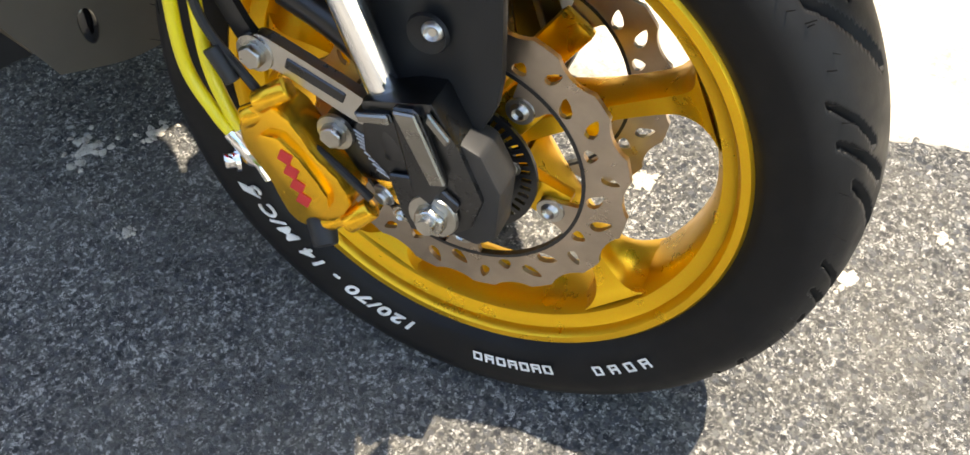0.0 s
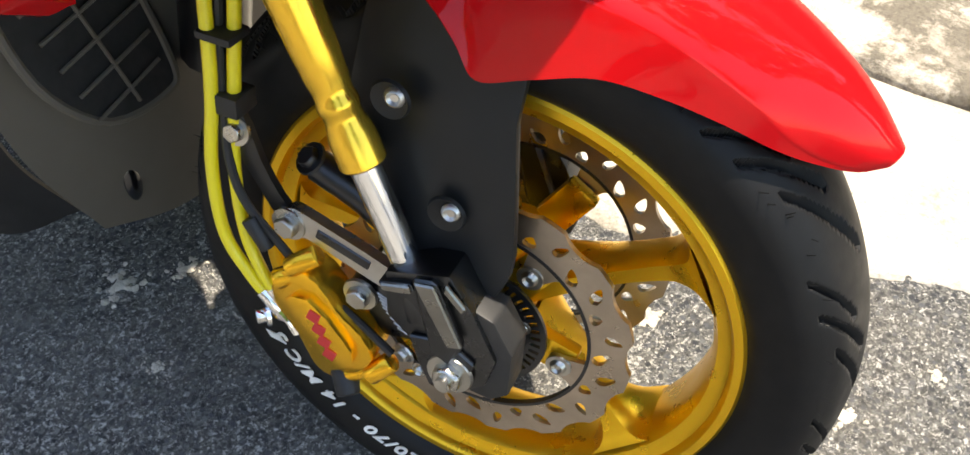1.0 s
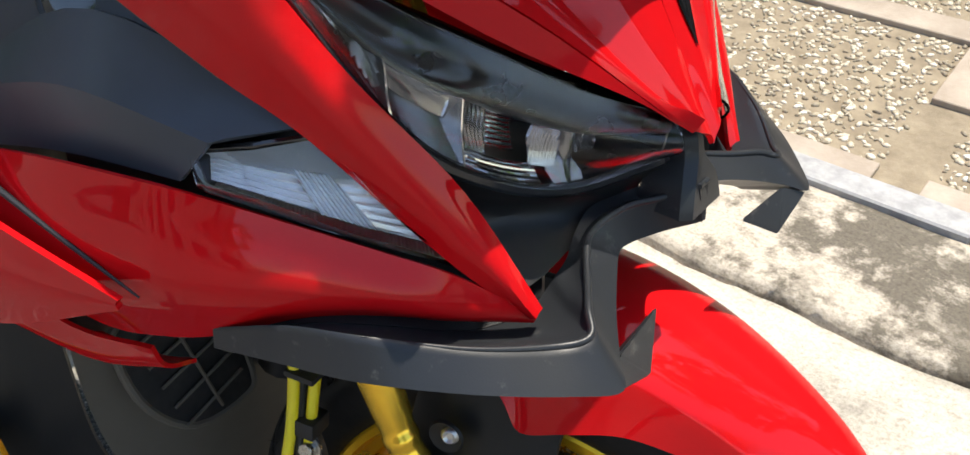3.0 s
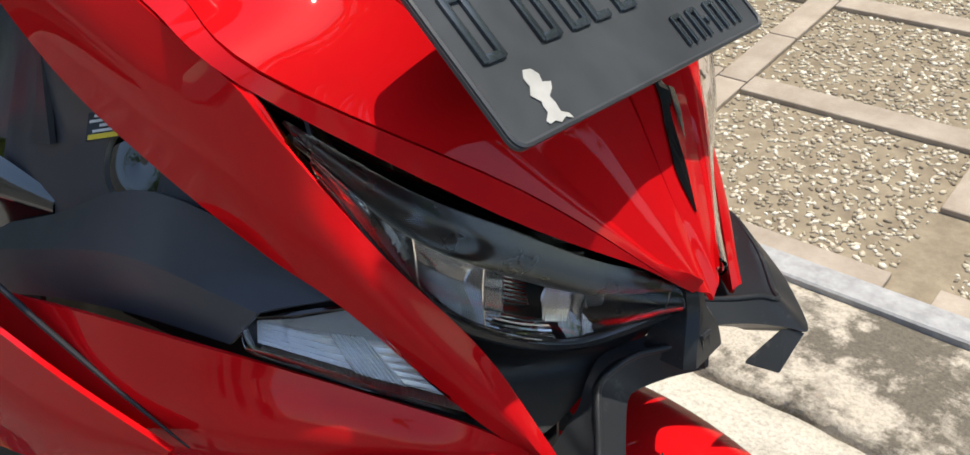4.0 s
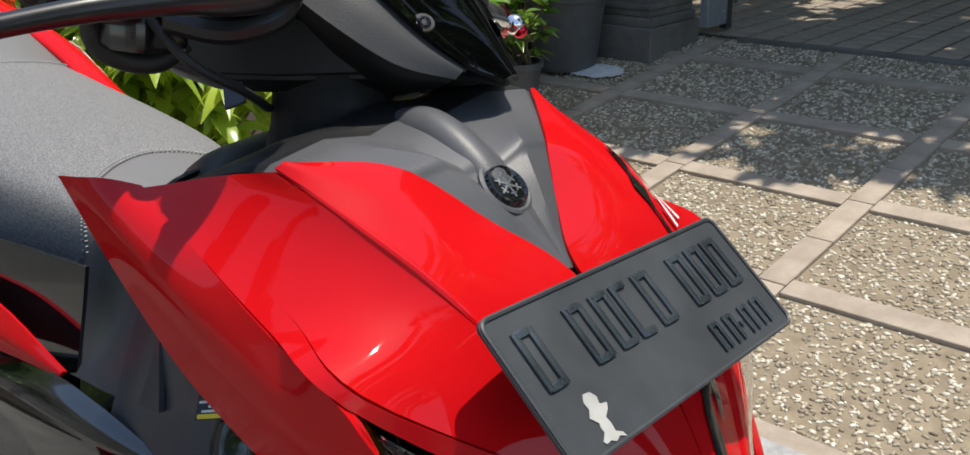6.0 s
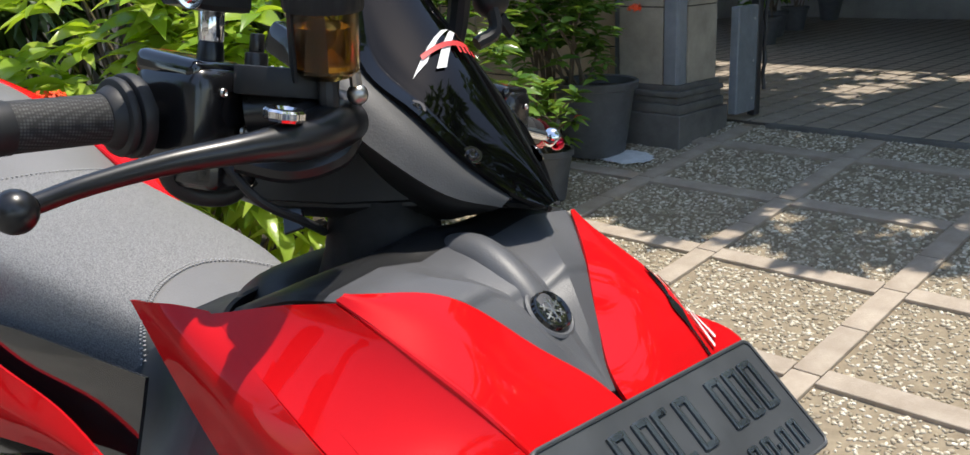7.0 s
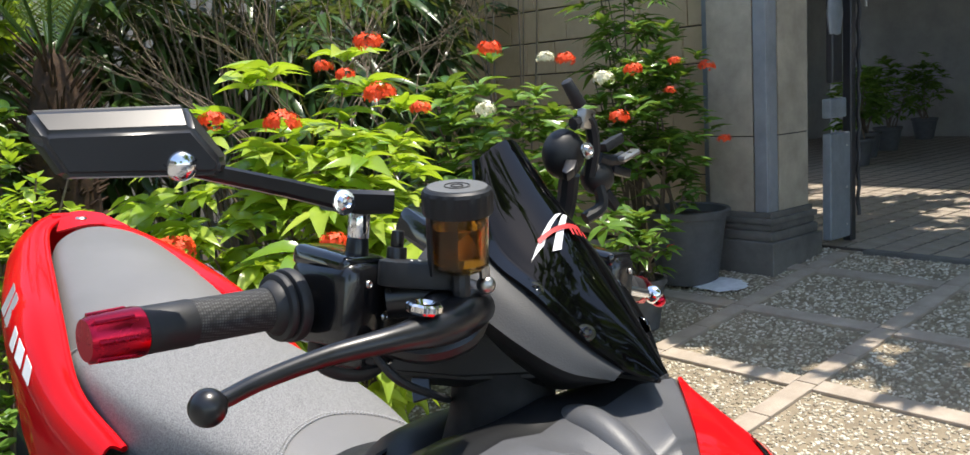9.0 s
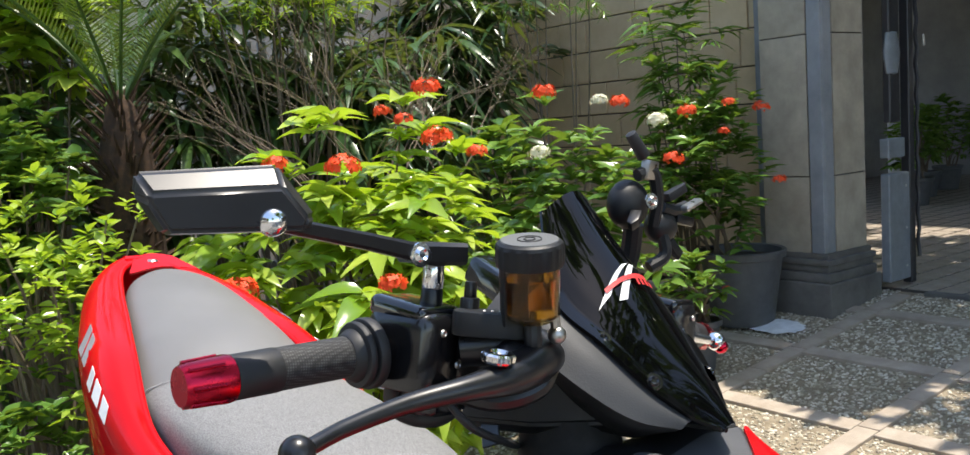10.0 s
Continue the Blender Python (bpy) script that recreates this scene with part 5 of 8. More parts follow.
# grey grained centre panel with a raised spine
rows = []
for x, half, edge, far_half, far_edge, mid_z, dip in ((-0.066, 0.0015, 0.9165, 0.0015, 0.9165, 0.9165, 0.0), (-0.086, 0.018, 0.9335, 0.018, 0.9335, 0.935, 0.001), (-0.102, 0.035, 0.9495, 0.035, 0.9495, 0.951, 0.003), (-0.118, 0.051, 0.9655, 0.051, 0.9655, 0.966, 0.004), (-0.133, 0.067, 0.9785, 0.067, 0.9785, 0.977, 0.005),
                                                      (-0.143, 0.077, 0.9865, 0.077, 0.9865, 0.985, 0.006), (-0.178, 0.126, 0.9895, 0.115, 0.9965, 0.998, 0.006), (-0.21, 0.13, 0.9845, 0.143, 1.0065, 1.003, 0.006), (-0.245, 0.138, 0.978, 0.135, 1.007, 1.006, 0.003), (-0.32, 0.14, 0.95, 0.12, 0.975, 0.97, 0.0)):
    row = []
    for u in (-1, -0.96, -0.62, -0.3, 0, 0.3, 0.62, 0.96, 1):
        t = abs(u)
        h, e = (far_half, far_edge) if u > 0 else (half, edge)
        row.append((x, mid_at(e) + u * h, e + (mid_z - e) * (1 - t) - (0.003 if t > 0.98 else -0.6 * dip if 0.5 < t < 0.9 else dip if 0.2 < t < 0.5 else 0.0)))
    rows.append(row)
part("centre_panel", patch(rows[:8], 4, 6, -0.003, False, True), TANKGREY, scooter, "dark grey grained centre panel", None, 24)
# the same panel further back, with the cowl's shadow put into its colour
part("dash_panel", patch(rows[7:], 4, 6, -0.003, False, True), BLACK, scooter, "rear of the centre panel, coloured black for the cowl's shadow", None, 24)
YC = mid_at(0.97)
SP = [(-0.109, YC, 0.94), (-0.127, YC, 0.9545), (-0.148, YC, 0.9735), (-0.175, YC, 0.9885), (-0.2, YC, 0.994), (-0.23, YC, 0.988)]
part("spine", tube(SP, [0.013, 0.019, 0.019, 0.019, 0.018, 0.015], 24), TANKGREY, scooter, "raised grey spine of the centre panel")
badge_m = Matrix.Translation((-0.1163, YC, 0.9672)) @ Matrix.Rotation(radians(41), 4, "Y")
part("badge_boss", lathe([(-0.012, 0.021), (-0.0005, 0.0205), (0.0008, 0.0185), (0.0, 0.0165), (-0.001, 0.0)], 40, "z"), TANKGREY, scooter, "grey boss round the badge", badge_m @ Matrix.Scale(1.12, 4, (1, 0, 0)))
bm = lathe([(0.0, 0.0), (0.0018, 0.0), (0.0018, 0.0135), (0.0032, 0.0145), (0.0032, 0.0165), (0.0, 0.018)], 36, "z")
badge = part("badge", bm, GLOSSBLACK, scooter, "round black badge with a plain silver emblem", badge_m)
spokes = []
for k in range(3):
    b = box(0.0225, 0.0015, 0.0012, (0, 0, 0.0026), 0.0003, 1)
    b.transform(Matrix.Rotation(math.pi * k / 3, 4, "Z"))
    spokes.append(b)
for k in range(6):
    b = box(0.0065, 0.0013, 0.0012, (0.0075, 0, 0.0026), 0.0003, 1, Matrix.Rotation(radians(90), 4, "Z"))
    b.transform(Matrix.Rotation(math.pi * k / 3, 4, "Z"))
    spokes.append(b)
part("emblem", bm_join(*spokes), STEEL, badge, "plain silver emblem")
ring = lathe([(0.003, 0.0142), (0.0042, 0.0152), (0.003, 0.0163)], 36, "z")
part("badge_ring", ring, GLOSSBLACK, badge)

# graphics on the far half of the nose: black splashes and white bars, laid just proud of the paint
def on_nose(a, b, u, v, lift):
    """A place on the far nose panel: u along its lines, v from line a to line b."""
    i = min(len(a) - 2, int(u))
    w = u - i
    p = spline(a, 20)[int(u * 20)]
    q = spline(b, 20)[int(u * 20)]
    c = p + (q - p) * v
    c = c + np.array((0.0015, 0, 0.002)) * 4 * v * (1 - v)
    return tuple(np.array(flip([tuple(c)])[0]) + np.array(lift))


def nose_mark(a, b, left, right, material, label, lift=(0.003, 0.002, 0.0035)):
    """A thin film between two lists of (u, v)."""
    n = 6
    def fine(line):
        return [tuple(x) for x in spline(line, n)]
    k = len(fine(left))
    verts, faces = [], []
    for i in range(k):
        for j in range(5):
            t = j / 4
            uv = [np.array(fine(left)[i]) * (1 - t) + np.array(fine(right)[i]) * t]
            verts.append(on_nose(a, b, uv[0][0], uv[0][1], lift))
    for i in range(k - 1):
        for j in range(4):
            faces.append((i * 5 + j, i * 5 + j + 1, i * 5 + j + 6, i * 5 + j + 5))
    part("nose_mark", mesh_of("nose_mark", verts, faces), material, scooter, label)


nose_mark(LINE_I, LINE_J, [(4.05, 0.34), (4.25, 0.4), (4.6, 0.3), (4.9, 0.25), (5.2, 0.38)], [(4.05, 0.36), (4.22, 0.62), (4.42, 0.5), (4.8, 0.52), (5.22, 0.42)], GLOSSBLACK, "black splash graphic")
nose_mark(LINE_I, LINE_J, [(4.15, 0.62), (4.3, 0.62), (4.5, 0.66)], [(4.15, 0.72), (4.32, 0.74), (4.52, 0.68)], GLOSSBLACK, "black splash graphic")
nose_mark(LINE_I, LINE_J, [(0.95, 0.86), (1.3, 0.84), (1.6, 0.86), (1.85, 0.84), (2.2, 0.9), (2.6, 0.94)], [(0.95, 0.9), (1.3, 0.93), (1.6, 0.9), (1.85, 0.95), (2.2, 0.93), (2.6, 0.97)], GLOSSBLACK, "black splash graphic")
nose_mark(LINE_J, LINE_K, [(1.1, 0.02), (1.5, 0.05), (2.0, 0.04), (2.55, 0.1)], [(1.1, 0.06), (1.5, 0.16), (2.0, 0.16), (2.55, 0.16)], WHITE, "white streak graphic", (0.0032, 0.0024, 0.0042))
nose_mark(LINE_J, LINE_K, [(1.4, 0.22), (1.8, 0.26), (2.5, 0.28)], [(1.4, 0.26), (1.8, 0.36), (2.5, 0.36)], WHITE, "white streak graphic", (0.0032, 0.0024, 0.0042))

# ---- black lip with two fangs under the lamps ----
def bar_shape(pts, wide, high):
    """A bevelled beam along a bent line; wide and high are one value a point."""
    verts, faces = [], []
    n = len(pts)
    for i, p in enumerate(pts):
        a, b = Vector(pts[max(0, i - 1)]), Vector(pts[min(n - 1, i + 1)])
        d = (b - a)
        d.z = 0
        d.normalize()
        s = Vector((-d.y, d.x, 0))
        w, h = wide[i] / 2, high[i] / 2
        c = min(w, h) * 0.35
        for u, v in ((-w + c, -h), (w - c, -h), (w, -h + c), (w, h - c), (w - c, h), (-w + c, h), (-w, h - c), (-w, -h + c)):
            verts.append(Vector(p) + s * u + Vector((0, 0, v)))
    for i in range(n - 1):
        for j in range(8):
            faces.append((i * 8 + j, i * 8 + (j + 1) % 8, (i + 1) * 8 + (j + 1) % 8, (i + 1) * 8 + j))
    faces += [tuple(range(8)), tuple((n - 1) * 8 + j for j in range(8))]
    return bm_from(verts, faces)


def loft(rings, closed=True):
    """A smooth skin through rings of equal length."""
    k = len(rings[0])
    lines = [spline([r[i] for r in rings], 5) for i in range(k)]
    n = len(lines[0])
    verts = [lines[j][i] for i in range(n) for j in range(k)]
    faces = [(i * k + j, i * k + (j + 1) % k, (i + 1) * k + (j + 1) % k, (i + 1) * k + j) for i in range(n - 1) for j in range(k)]
    faces += [tuple(range(k)), tuple((n - 1) * k + j for j in range(k))]
    return bm_from(verts, faces)


# each station: top edge, lower front edge, inner edge of the web; from the tail round the corner to the middle
LIP = [((-0.09, -0.206, 0.648), (-0.089, -0.208, 0.636), (-0.085, -0.194, 0.644)), ((-0.04, -0.198, 0.671), (-0.045, -0.203, 0.647), (-0.038, -0.182, 0.664)),
       ((0.002, -0.186, 0.679), (0.008, -0.194, 0.658), (-0.008, -0.16, 0.664)),
       ((0.042, -0.151, 0.6695), (0.055, -0.16, 0.653), (0.017, -0.12, 0.648)),
       ((0.07, -0.115, 0.662), (0.09, -0.123, 0.6455), (0.031, -0.084, 0.645)), ((0.0815, -0.0985, 0.664), (0.105, -0.1, 0.6415), (0.033, -0.068, 0.652)),
       ((0.072, -0.086, 0.6695), (0.094, -0.086, 0.648), (0.034, -0.06, 0.659)), ((0.06, -0.068, 0.6715), (0.079, -0.066, 0.656), (0.034, -0.05, 0.664)),
       ((0.049, -0.052, 0.6745), (0.066, -0.045, 0.662), (0.032, -0.042, 0.67)), ((0.0415, -0.038, 0.679), (0.055, -0.024, 0.665), (0.03, -0.034, 0.676)),
       ((0.0435, -0.022, 0.684), (0.054, -0.01, 0.664), (0.028, -0.018, 0.682)), ((0.05, -0.007, 0.6885), (0.061, 0.004, 0.666), (0.034, -0.003, 0.686)),
       ((0.063, 0.006, 0.6925), (0.069, 0.016, 0.668), (0.045, 0.008, 0.692)), ((0.077, 0.018, 0.699), (0.079, 0.024, 0.672), (0.055, 0.018, 0.7)),
       ((0.08, 0.029, 0.701), (0.083, 0.029, 0.674), (0.06, 0.029, 0.702))]
for mirror in (False, True):
    fl = flip if mirror else (lambda r: r)
    rings = []
    for t, b, w in LIP:
        t, b, w = (Vector(fl([v])[0]) for v in (t, b, w))
        under = b.lerp(w, 0.55) + Vector((0, 0, -0.012))
        rings.append([b + (under - b) * 0.12, b, b.lerp(t, 0.14), b.lerp(t, 0.8), b.lerp(t, 0.95), t.lerp(w, 0.045) + Vector((0, 0, 0.0004)), t.lerp(w, 0.16) - Vector((0, 0, 0.0008)), t.lerp(w, 0.55) - Vector((0, 0, 0.004)), w, under])
    lip = part("front_lip", loft(rings), BEAKMAT, scooter, "dusty matt black front lip with a forward fang", None, 50)
    # thin tube added along the edge, shaped to catch the sun's highlight
    part("lip_edge", tube(fl([tuple(Vector(t).lerp(Vector(w), 0.02)) for t, b, w in LIP[2:]]), [0.0004, 0.0014] + [0.0022] * (len(LIP) - 5) + [0.0016], 12), BEAKMAT, lip, "rounded edge of the lip, added to catch a highlight")
    fang = bm_from(fl([(0.1045, -0.1, 0.6405), (0.102, -0.058, 0.62), (0.085, -0.026, 0.644), (0.0915, -0.0835, 0.648), (0.08, -0.075, 0.628)]),
                   [(0, 1, 3), (3, 1, 2), (2, 1, 4), (3, 2, 4), (0, 3, 4), (0, 4, 1)])
    bmesh.ops.bevel(fang, geom=fang.edges[:], offset=0.0014, segments=2, affect="EDGES")
    part("fang", fang, BEAKMAT, lip, "pointed fang", None, 40)
    part("lip_filler", patch([fl([tuple(Vector(w) + Vector((0, 0, -0.002))) for t, b, w in LIP[:6]]), fl([(w[0] - 0.03, w[1] + 0.04, w[2] + 0.01) for t, b, w in LIP[:6]]), fl([(w[0] - 0.07, w[1] + 0.06, w[2] + 0.03) for t, b, w in LIP[:6]])], 4, 4, -0.003), BLACK, lip, "", None, 50)
post = []
for z, x0, x1, y0, y1 in ((0.6825, 0.046, 0.0825, 0.004, 0.0525), (0.69, 0.047, 0.0812, 0.005, 0.051), (0.702, 0.048, 0.0785, 0.009, 0.047), (0.715, 0.05, 0.074, 0.017, 0.038), (0.727, 0.051, 0.071, 0.018, 0.036), (0.732, 0.053, 0.068, 0.02, 0.034)):
    c = 0.006
    post.append([Vector(v) for v in ((x0, y0, z), (x1 - c, y0, z), (x1, y0 + c, z), (x1, y1 - c, z), (x1 - c, y1, z), (x0, y1, z))])
part("lip_post", loft(post), BEAKMAT, scooter, "dusty black middle post of the lip", None, 30)
for mirror in (False, True):
    fl = flip if mirror else (lambda r: r)
    part("lamp_underside", patch([fl([(-0.03, -0.15, 0.765), (0.004, -0.088, 0.722), (0.03, -0.04, 0.708), (0.062, MID, 0.716)]), fl([(-0.04, -0.14, 0.72), (-0.01, -0.08, 0.69), (0.012, -0.035, 0.685), (0.045, MID, 0.692)]), fl([(-0.03, -0.15, 0.668), (0.025, -0.09, 0.66), (0.03, -0.03, 0.664), (0.045, MID, 0.67)])], 5, 5, -0.003), BLACK, scooter, "black cowl under the lamps")

part("neck_cover", lathe([(0.9, 0.075), (0.955, 0.058), (0.985, 0.05), (1.03, 0.046)], 28, "z"), DARKHOLE, scooter, "black cover round the steering neck", Matrix.Translation((-0.3, MID - 0.02, 0)))

# ---- front inner panel with grille ----
fp = [[(-0.345, -0.115, 0.215), (-0.335, -0.05, 0.195), (-0.335, MID, 0.19), (-0.335, 0.07, 0.195), (-0.345, 0.135, 0.215)],
      [(-0.34, -0.16, 0.33), (-0.318, -0.06, 0.33), (-0.315, MID, 0.33), (-0.318, 0.08, 0.33), (-0.34, 0.18, 0.33)],
      [(-0.325, -0.18, 0.46), (-0.3, -0.07, 0.47), (-0.298, MID, 0.47), (-0.3, 0.09, 0.47), (-0.325, 0.2, 0.46)],
      [(-0.28, -0.19, 0.62), (-0.26, -0.07, 0.64), (-0.255, MID, 0.64), (-0.26, 0.09, 0.64), (-0.28, 0.21, 0.62)]]
part("inner_panel", patch(fp, 6, 6, -0.004), BROWNBLACK, scooter, "faded black inner panel with a grille", None, 40)
GRI = Matrix.Translation((-0.306, -0.09, 0.425)) @ Matrix.Rotation(radians(-8), 4, "Y") @ Matrix.Rotation(radians(90), 4, "Z")
hole = smooth_loop([(-0.062, 0.035), (-0.052, 0.066), (0.022, 0.076), (0.034, 0.06), (0.05, -0.045), (0.036, -0.066), (-0.015, -0.062), (-0.05, -0.02)], 4)
bm = flat_plate(hole, [], 0.012)
bm.transform(GRI)
grille = part("grille", bm, DARKHOLE, scooter, "dark recessed grille with thin ribs")
part("grille_rim", tube([(GRI @ Vector((p[0] * 1.05, -0.004, p[1] * 1.05))) for p in hole] + [(GRI @ Vector((hole[0][0] * 1.05, -0.004, hole[0][1] * 1.05)))], 0.004, 8, 1), BROWNBLACK, grille)
for k in range(5):
    z = -0.045 + k * 0.025
    part("grille_rib", tube([GRI @ Vector((-0.05 + 0.012 * (4 - k) * 0.5, -0.009, z - 0.012)), GRI @ Vector((0.04, -0.009, z + 0.008))], 0.0018, 6), BROWNBLACK, grille)
part("grille_rib", tube([GRI @ Vector((-0.018, -0.009, 0.066)), GRI @ Vector((0.012, -0.009, -0.06))], 0.0018, 6), BROWNBLACK, grille)
for y, z, r in ((-0.082, 0.255, 0.014), (-0.15, 0.36, 0.012)):
    b = ball((0, 0, 0), r, (0.35, 0.62, 1.5))
    b.transform(Matrix.Translation((-0.333 if z < 0.3 else -0.34, y, z)))
    part("screw_recess", b, GLOSSBLACK, scooter, "dark screw recess in the inner panel")
# dark mass behind the fork: frame, radiator hoses
part("frame_tube", tube([(-0.2, MID, 0.62), (-0.26, MID, 0.52), (-0.3, MID, 0.36)], 0.03, 14), SATINBLACK, scooter, "black frame down tube")
part("steering_head", rod((-0.16, MID, 0.56), (-0.3, MID, 0.95), 0.03, 0.03, 24), SATINBLACK, scooter, "black steering head")
part("triple_clamp", box(0.05, 0.25, 0.035, (0, 0, 0), 0.006), SATINBLACK, scooter, "black lower fork clamp", TURNED @ Matrix.Translation((-0.17, 0, 0.335)) @ Matrix.Rotation(radians(-24.7), 4, "Y"))
# lower leg cowl and floorboard edge
for mirror in (False, True):
    fl = flip if mirror else (lambda r: r)
    part("leg_cowl", patch([fl([(-0.33, -0.18, 0.6), (-0.42, -0.215, 0.6), (-0.6, -0.23, 0.52), (-0.9, -0.24, 0.42)]), fl([(-0.345, -0.175, 0.46), (-0.42, -0.225, 0.45), (-0.62, -0.25, 0.4), (-0.9, -0.26, 0.36)]), fl([(-0.36, -0.16, 0.33), (-0.43, -0.21, 0.31), (-0.63, -0.25, 0.29), (-0.9, -0.26, 0.28)]), fl([(-0.365, -0.12, 0.235), (-0.44, -0.17, 0.2), (-0.64, -0.21, 0.19), (-0.9, -0.22, 0.19)])], 6, 6, -0.004), BLACK, scooter, "black lower leg cowl", None, 40)
    part("floor_plate", patch([fl([(-0.37, -0.235, 0.4), (-0.46, -0.25, 0.39), (-0.6, -0.262, 0.385)]), fl([(-0.365, -0.23, 0.335), (-0.45, -0.245, 0.315), (-0.6, -0.262, 0.3)])], 4, 4, -0.005), GOLD, scooter, "gold anodised floorboard plate")
    part("plate_screw", bolt_shape(fl([(-0.402, -0.246, 0.345)])[0], (0, -1 if not mirror else 1, 0.1), 0.006, 0.003, "round"), BOLT, scooter)
    part("side_sill", tube(fl([(-0.34, -0.22, 0.31), (-0.42, -0.238, 0.285), (-0.6, -0.255, 0.265), (-0.9, -0.26, 0.25)]), 0.012, 10), SATINBLACK, scooter, "black side sill")

# ---- number plate, its characters as plain raised bars ----
PL = Matrix.Translation((0.0125, -0.019, 0.906)) @ Matrix.Rotation(radians(0.4), 4, "X") @ Matrix.Rotation(radians(40.5), 4, "Y")
PLATE_L, PLATE_H = 0.262, 0.0955
bm = box(PLATE_H, PLATE_L, 0.0022, (0, 0, 0), 0.0009, 1)
outline = []
for sx, sy, a0 in ((1, 1, 0), (-1, 1, 90), (-1, -1, 180), (1, -1, 270)):
    for k in range(5):
        w = radians(a0 + 90 * k / 4)
        outline.append((sx * (PLATE_H / 2 - 0.007) + 0.007 * math.cos(w), sy * (PLATE_L / 2 - 0.007) + 0.007 * math.sin(w)))
bm.free()
bm = flat_plate(outline, [], 0.0022)
bm.transform(PL @ Matrix.Rotation(radians(90), 4, "X") @ Matrix.Scale(-1, 4, (0, 1, 0)))
plate = part("number_plate", bm, PLATE, scooter, "black number plate with raised dark characters", None, 40)
rim_pts = [PL @ Vector((p[0] * 0.975, p[1] * 0.985, 0.0015)) for p in outline]
part("plate_rim", tube(rim_pts + rim_pts[:1], 0.0016, 6, 1, False), PLATE, plate)


def plate_bar(across, down, wide, high, tilt=0.0):
    """A raised bar: across from the middle towards the scooter's left, down from the middle."""
    b = box(high, wide, 0.0028, (0, 0, 0), 0.0011, 2, Matrix.Rotation(radians(tilt), 4, "Z"))
    b.transform(PL @ Matrix.Translation((down, across, 0.0018)))
    return b


bars = []
for c in (-0.106, -0.06, -0.034, -0.012, 0.013, 0.056, 0.08, 0.103):
    bars.append(plate_bar(c - 0.0065, -0.014, 0.0052, 0.038))
    bars.append(plate_bar(c + 0.0065, -0.014, 0.0052, 0.038) if abs(c + 0.012) > 0.02 else plate_bar(c, -0.031, 0.01, 0.005))
    bars.append(plate_bar(c, -0.031, 0.014, 0.005))
    bars.append(plate_bar(c, 0.003, 0.014, 0.005))
for c in (0.046, 0.064, 0.086, 0.104):
    bars.append(plate_bar(c - 0.004, 0.029, 0.0036, 0.02))
    bars.append(plate_bar(c + 0.004, 0.029, 0.0036, 0.02))
    bars.append(plate_bar(c, 0.02, 0.009, 0.0036))
bars.append(plate_bar(0.075, 0.029, 0.004, 0.004))
for k, b in enumerate(bars):
    part("character_bar", b, PLATECHAR, plate)
# pale torn sticker on the plate
b = flat_plate([(-0.019, -0.004), (-0.02, 0.003), (-0.015, 0.007), (-0.009, 0.0065), (-0.004, 0.011), (0.002, 0.006), (0.005, 0.0075), (0.009, 0.007), (0.0135, 0.013), (0.016, 0.0115), (0.0155, 0.006), (0.018, 0.002), (0.016, -0.004), (0.019, -0.0095), (0.015, -0.0085), (0.012, -0.003), (0.006, -0.004), (0.001, -0.003), (-0.003, -0.0095), (-0.007, -0.0125), (-0.009, -0.0055), (-0.014, -0.0075)], [], 0.0006)
b.transform(PL @ Matrix.Translation((0.03, -0.092, 0.0016)) @ Matrix.Scale(0.8, 4) @ Matrix.Rotation(radians(90), 4, "X") @ Matrix.Scale(-1, 4, (0, 1, 0)))
part("sticker", b, STICKER, plate, "pale torn sticker")
for y in (-0.04, 0.03):
    part("plate_bracket", rod(PL @ Vector((0, y, -0.001)), PL @ Vector((0.004, y, -0.035)), 0.006), SATINBLACK, plate)

# ---- the scooter: handlebar, controls and screen (from the axle's middle, wheel straight) ----
def steered(name, shape, material, label="", parent=None, sharp=35):
    return part(name, shape, material, parent or scooter, label, None if parent else TURNED, sharp)


def fl2(pts):
    return [(p[0], -p[1], p[2]) for p in pts]


SCR_C = [(-0.168, 0, 0.7605), (-0.19, 0, 0.787), (-0.226, 0, 0.827), (-0.261, 0, 0.867), (-0.31, 0, 0.917), (-0.348, 0, 0.961)]
SCR_H = [(-0.172, 0.013, 0.7565), (-0.19, 0.034, 0.7655), (-0.216, 0.061, 0.788), (-0.254, 0.081, 0.822), (-0.308, 0.087, 0.86), (-0.352, 0.052, 0.938)]
def across(u):
    """How far the screen has dropped at u: a rounded middle, then a flat flange along each edge."""
    t = abs(u)
    return 0.9 * (t / 0.8) ** 1.7 if t < 0.8 else 0.9 + 0.1 * (t - 0.8) / 0.2


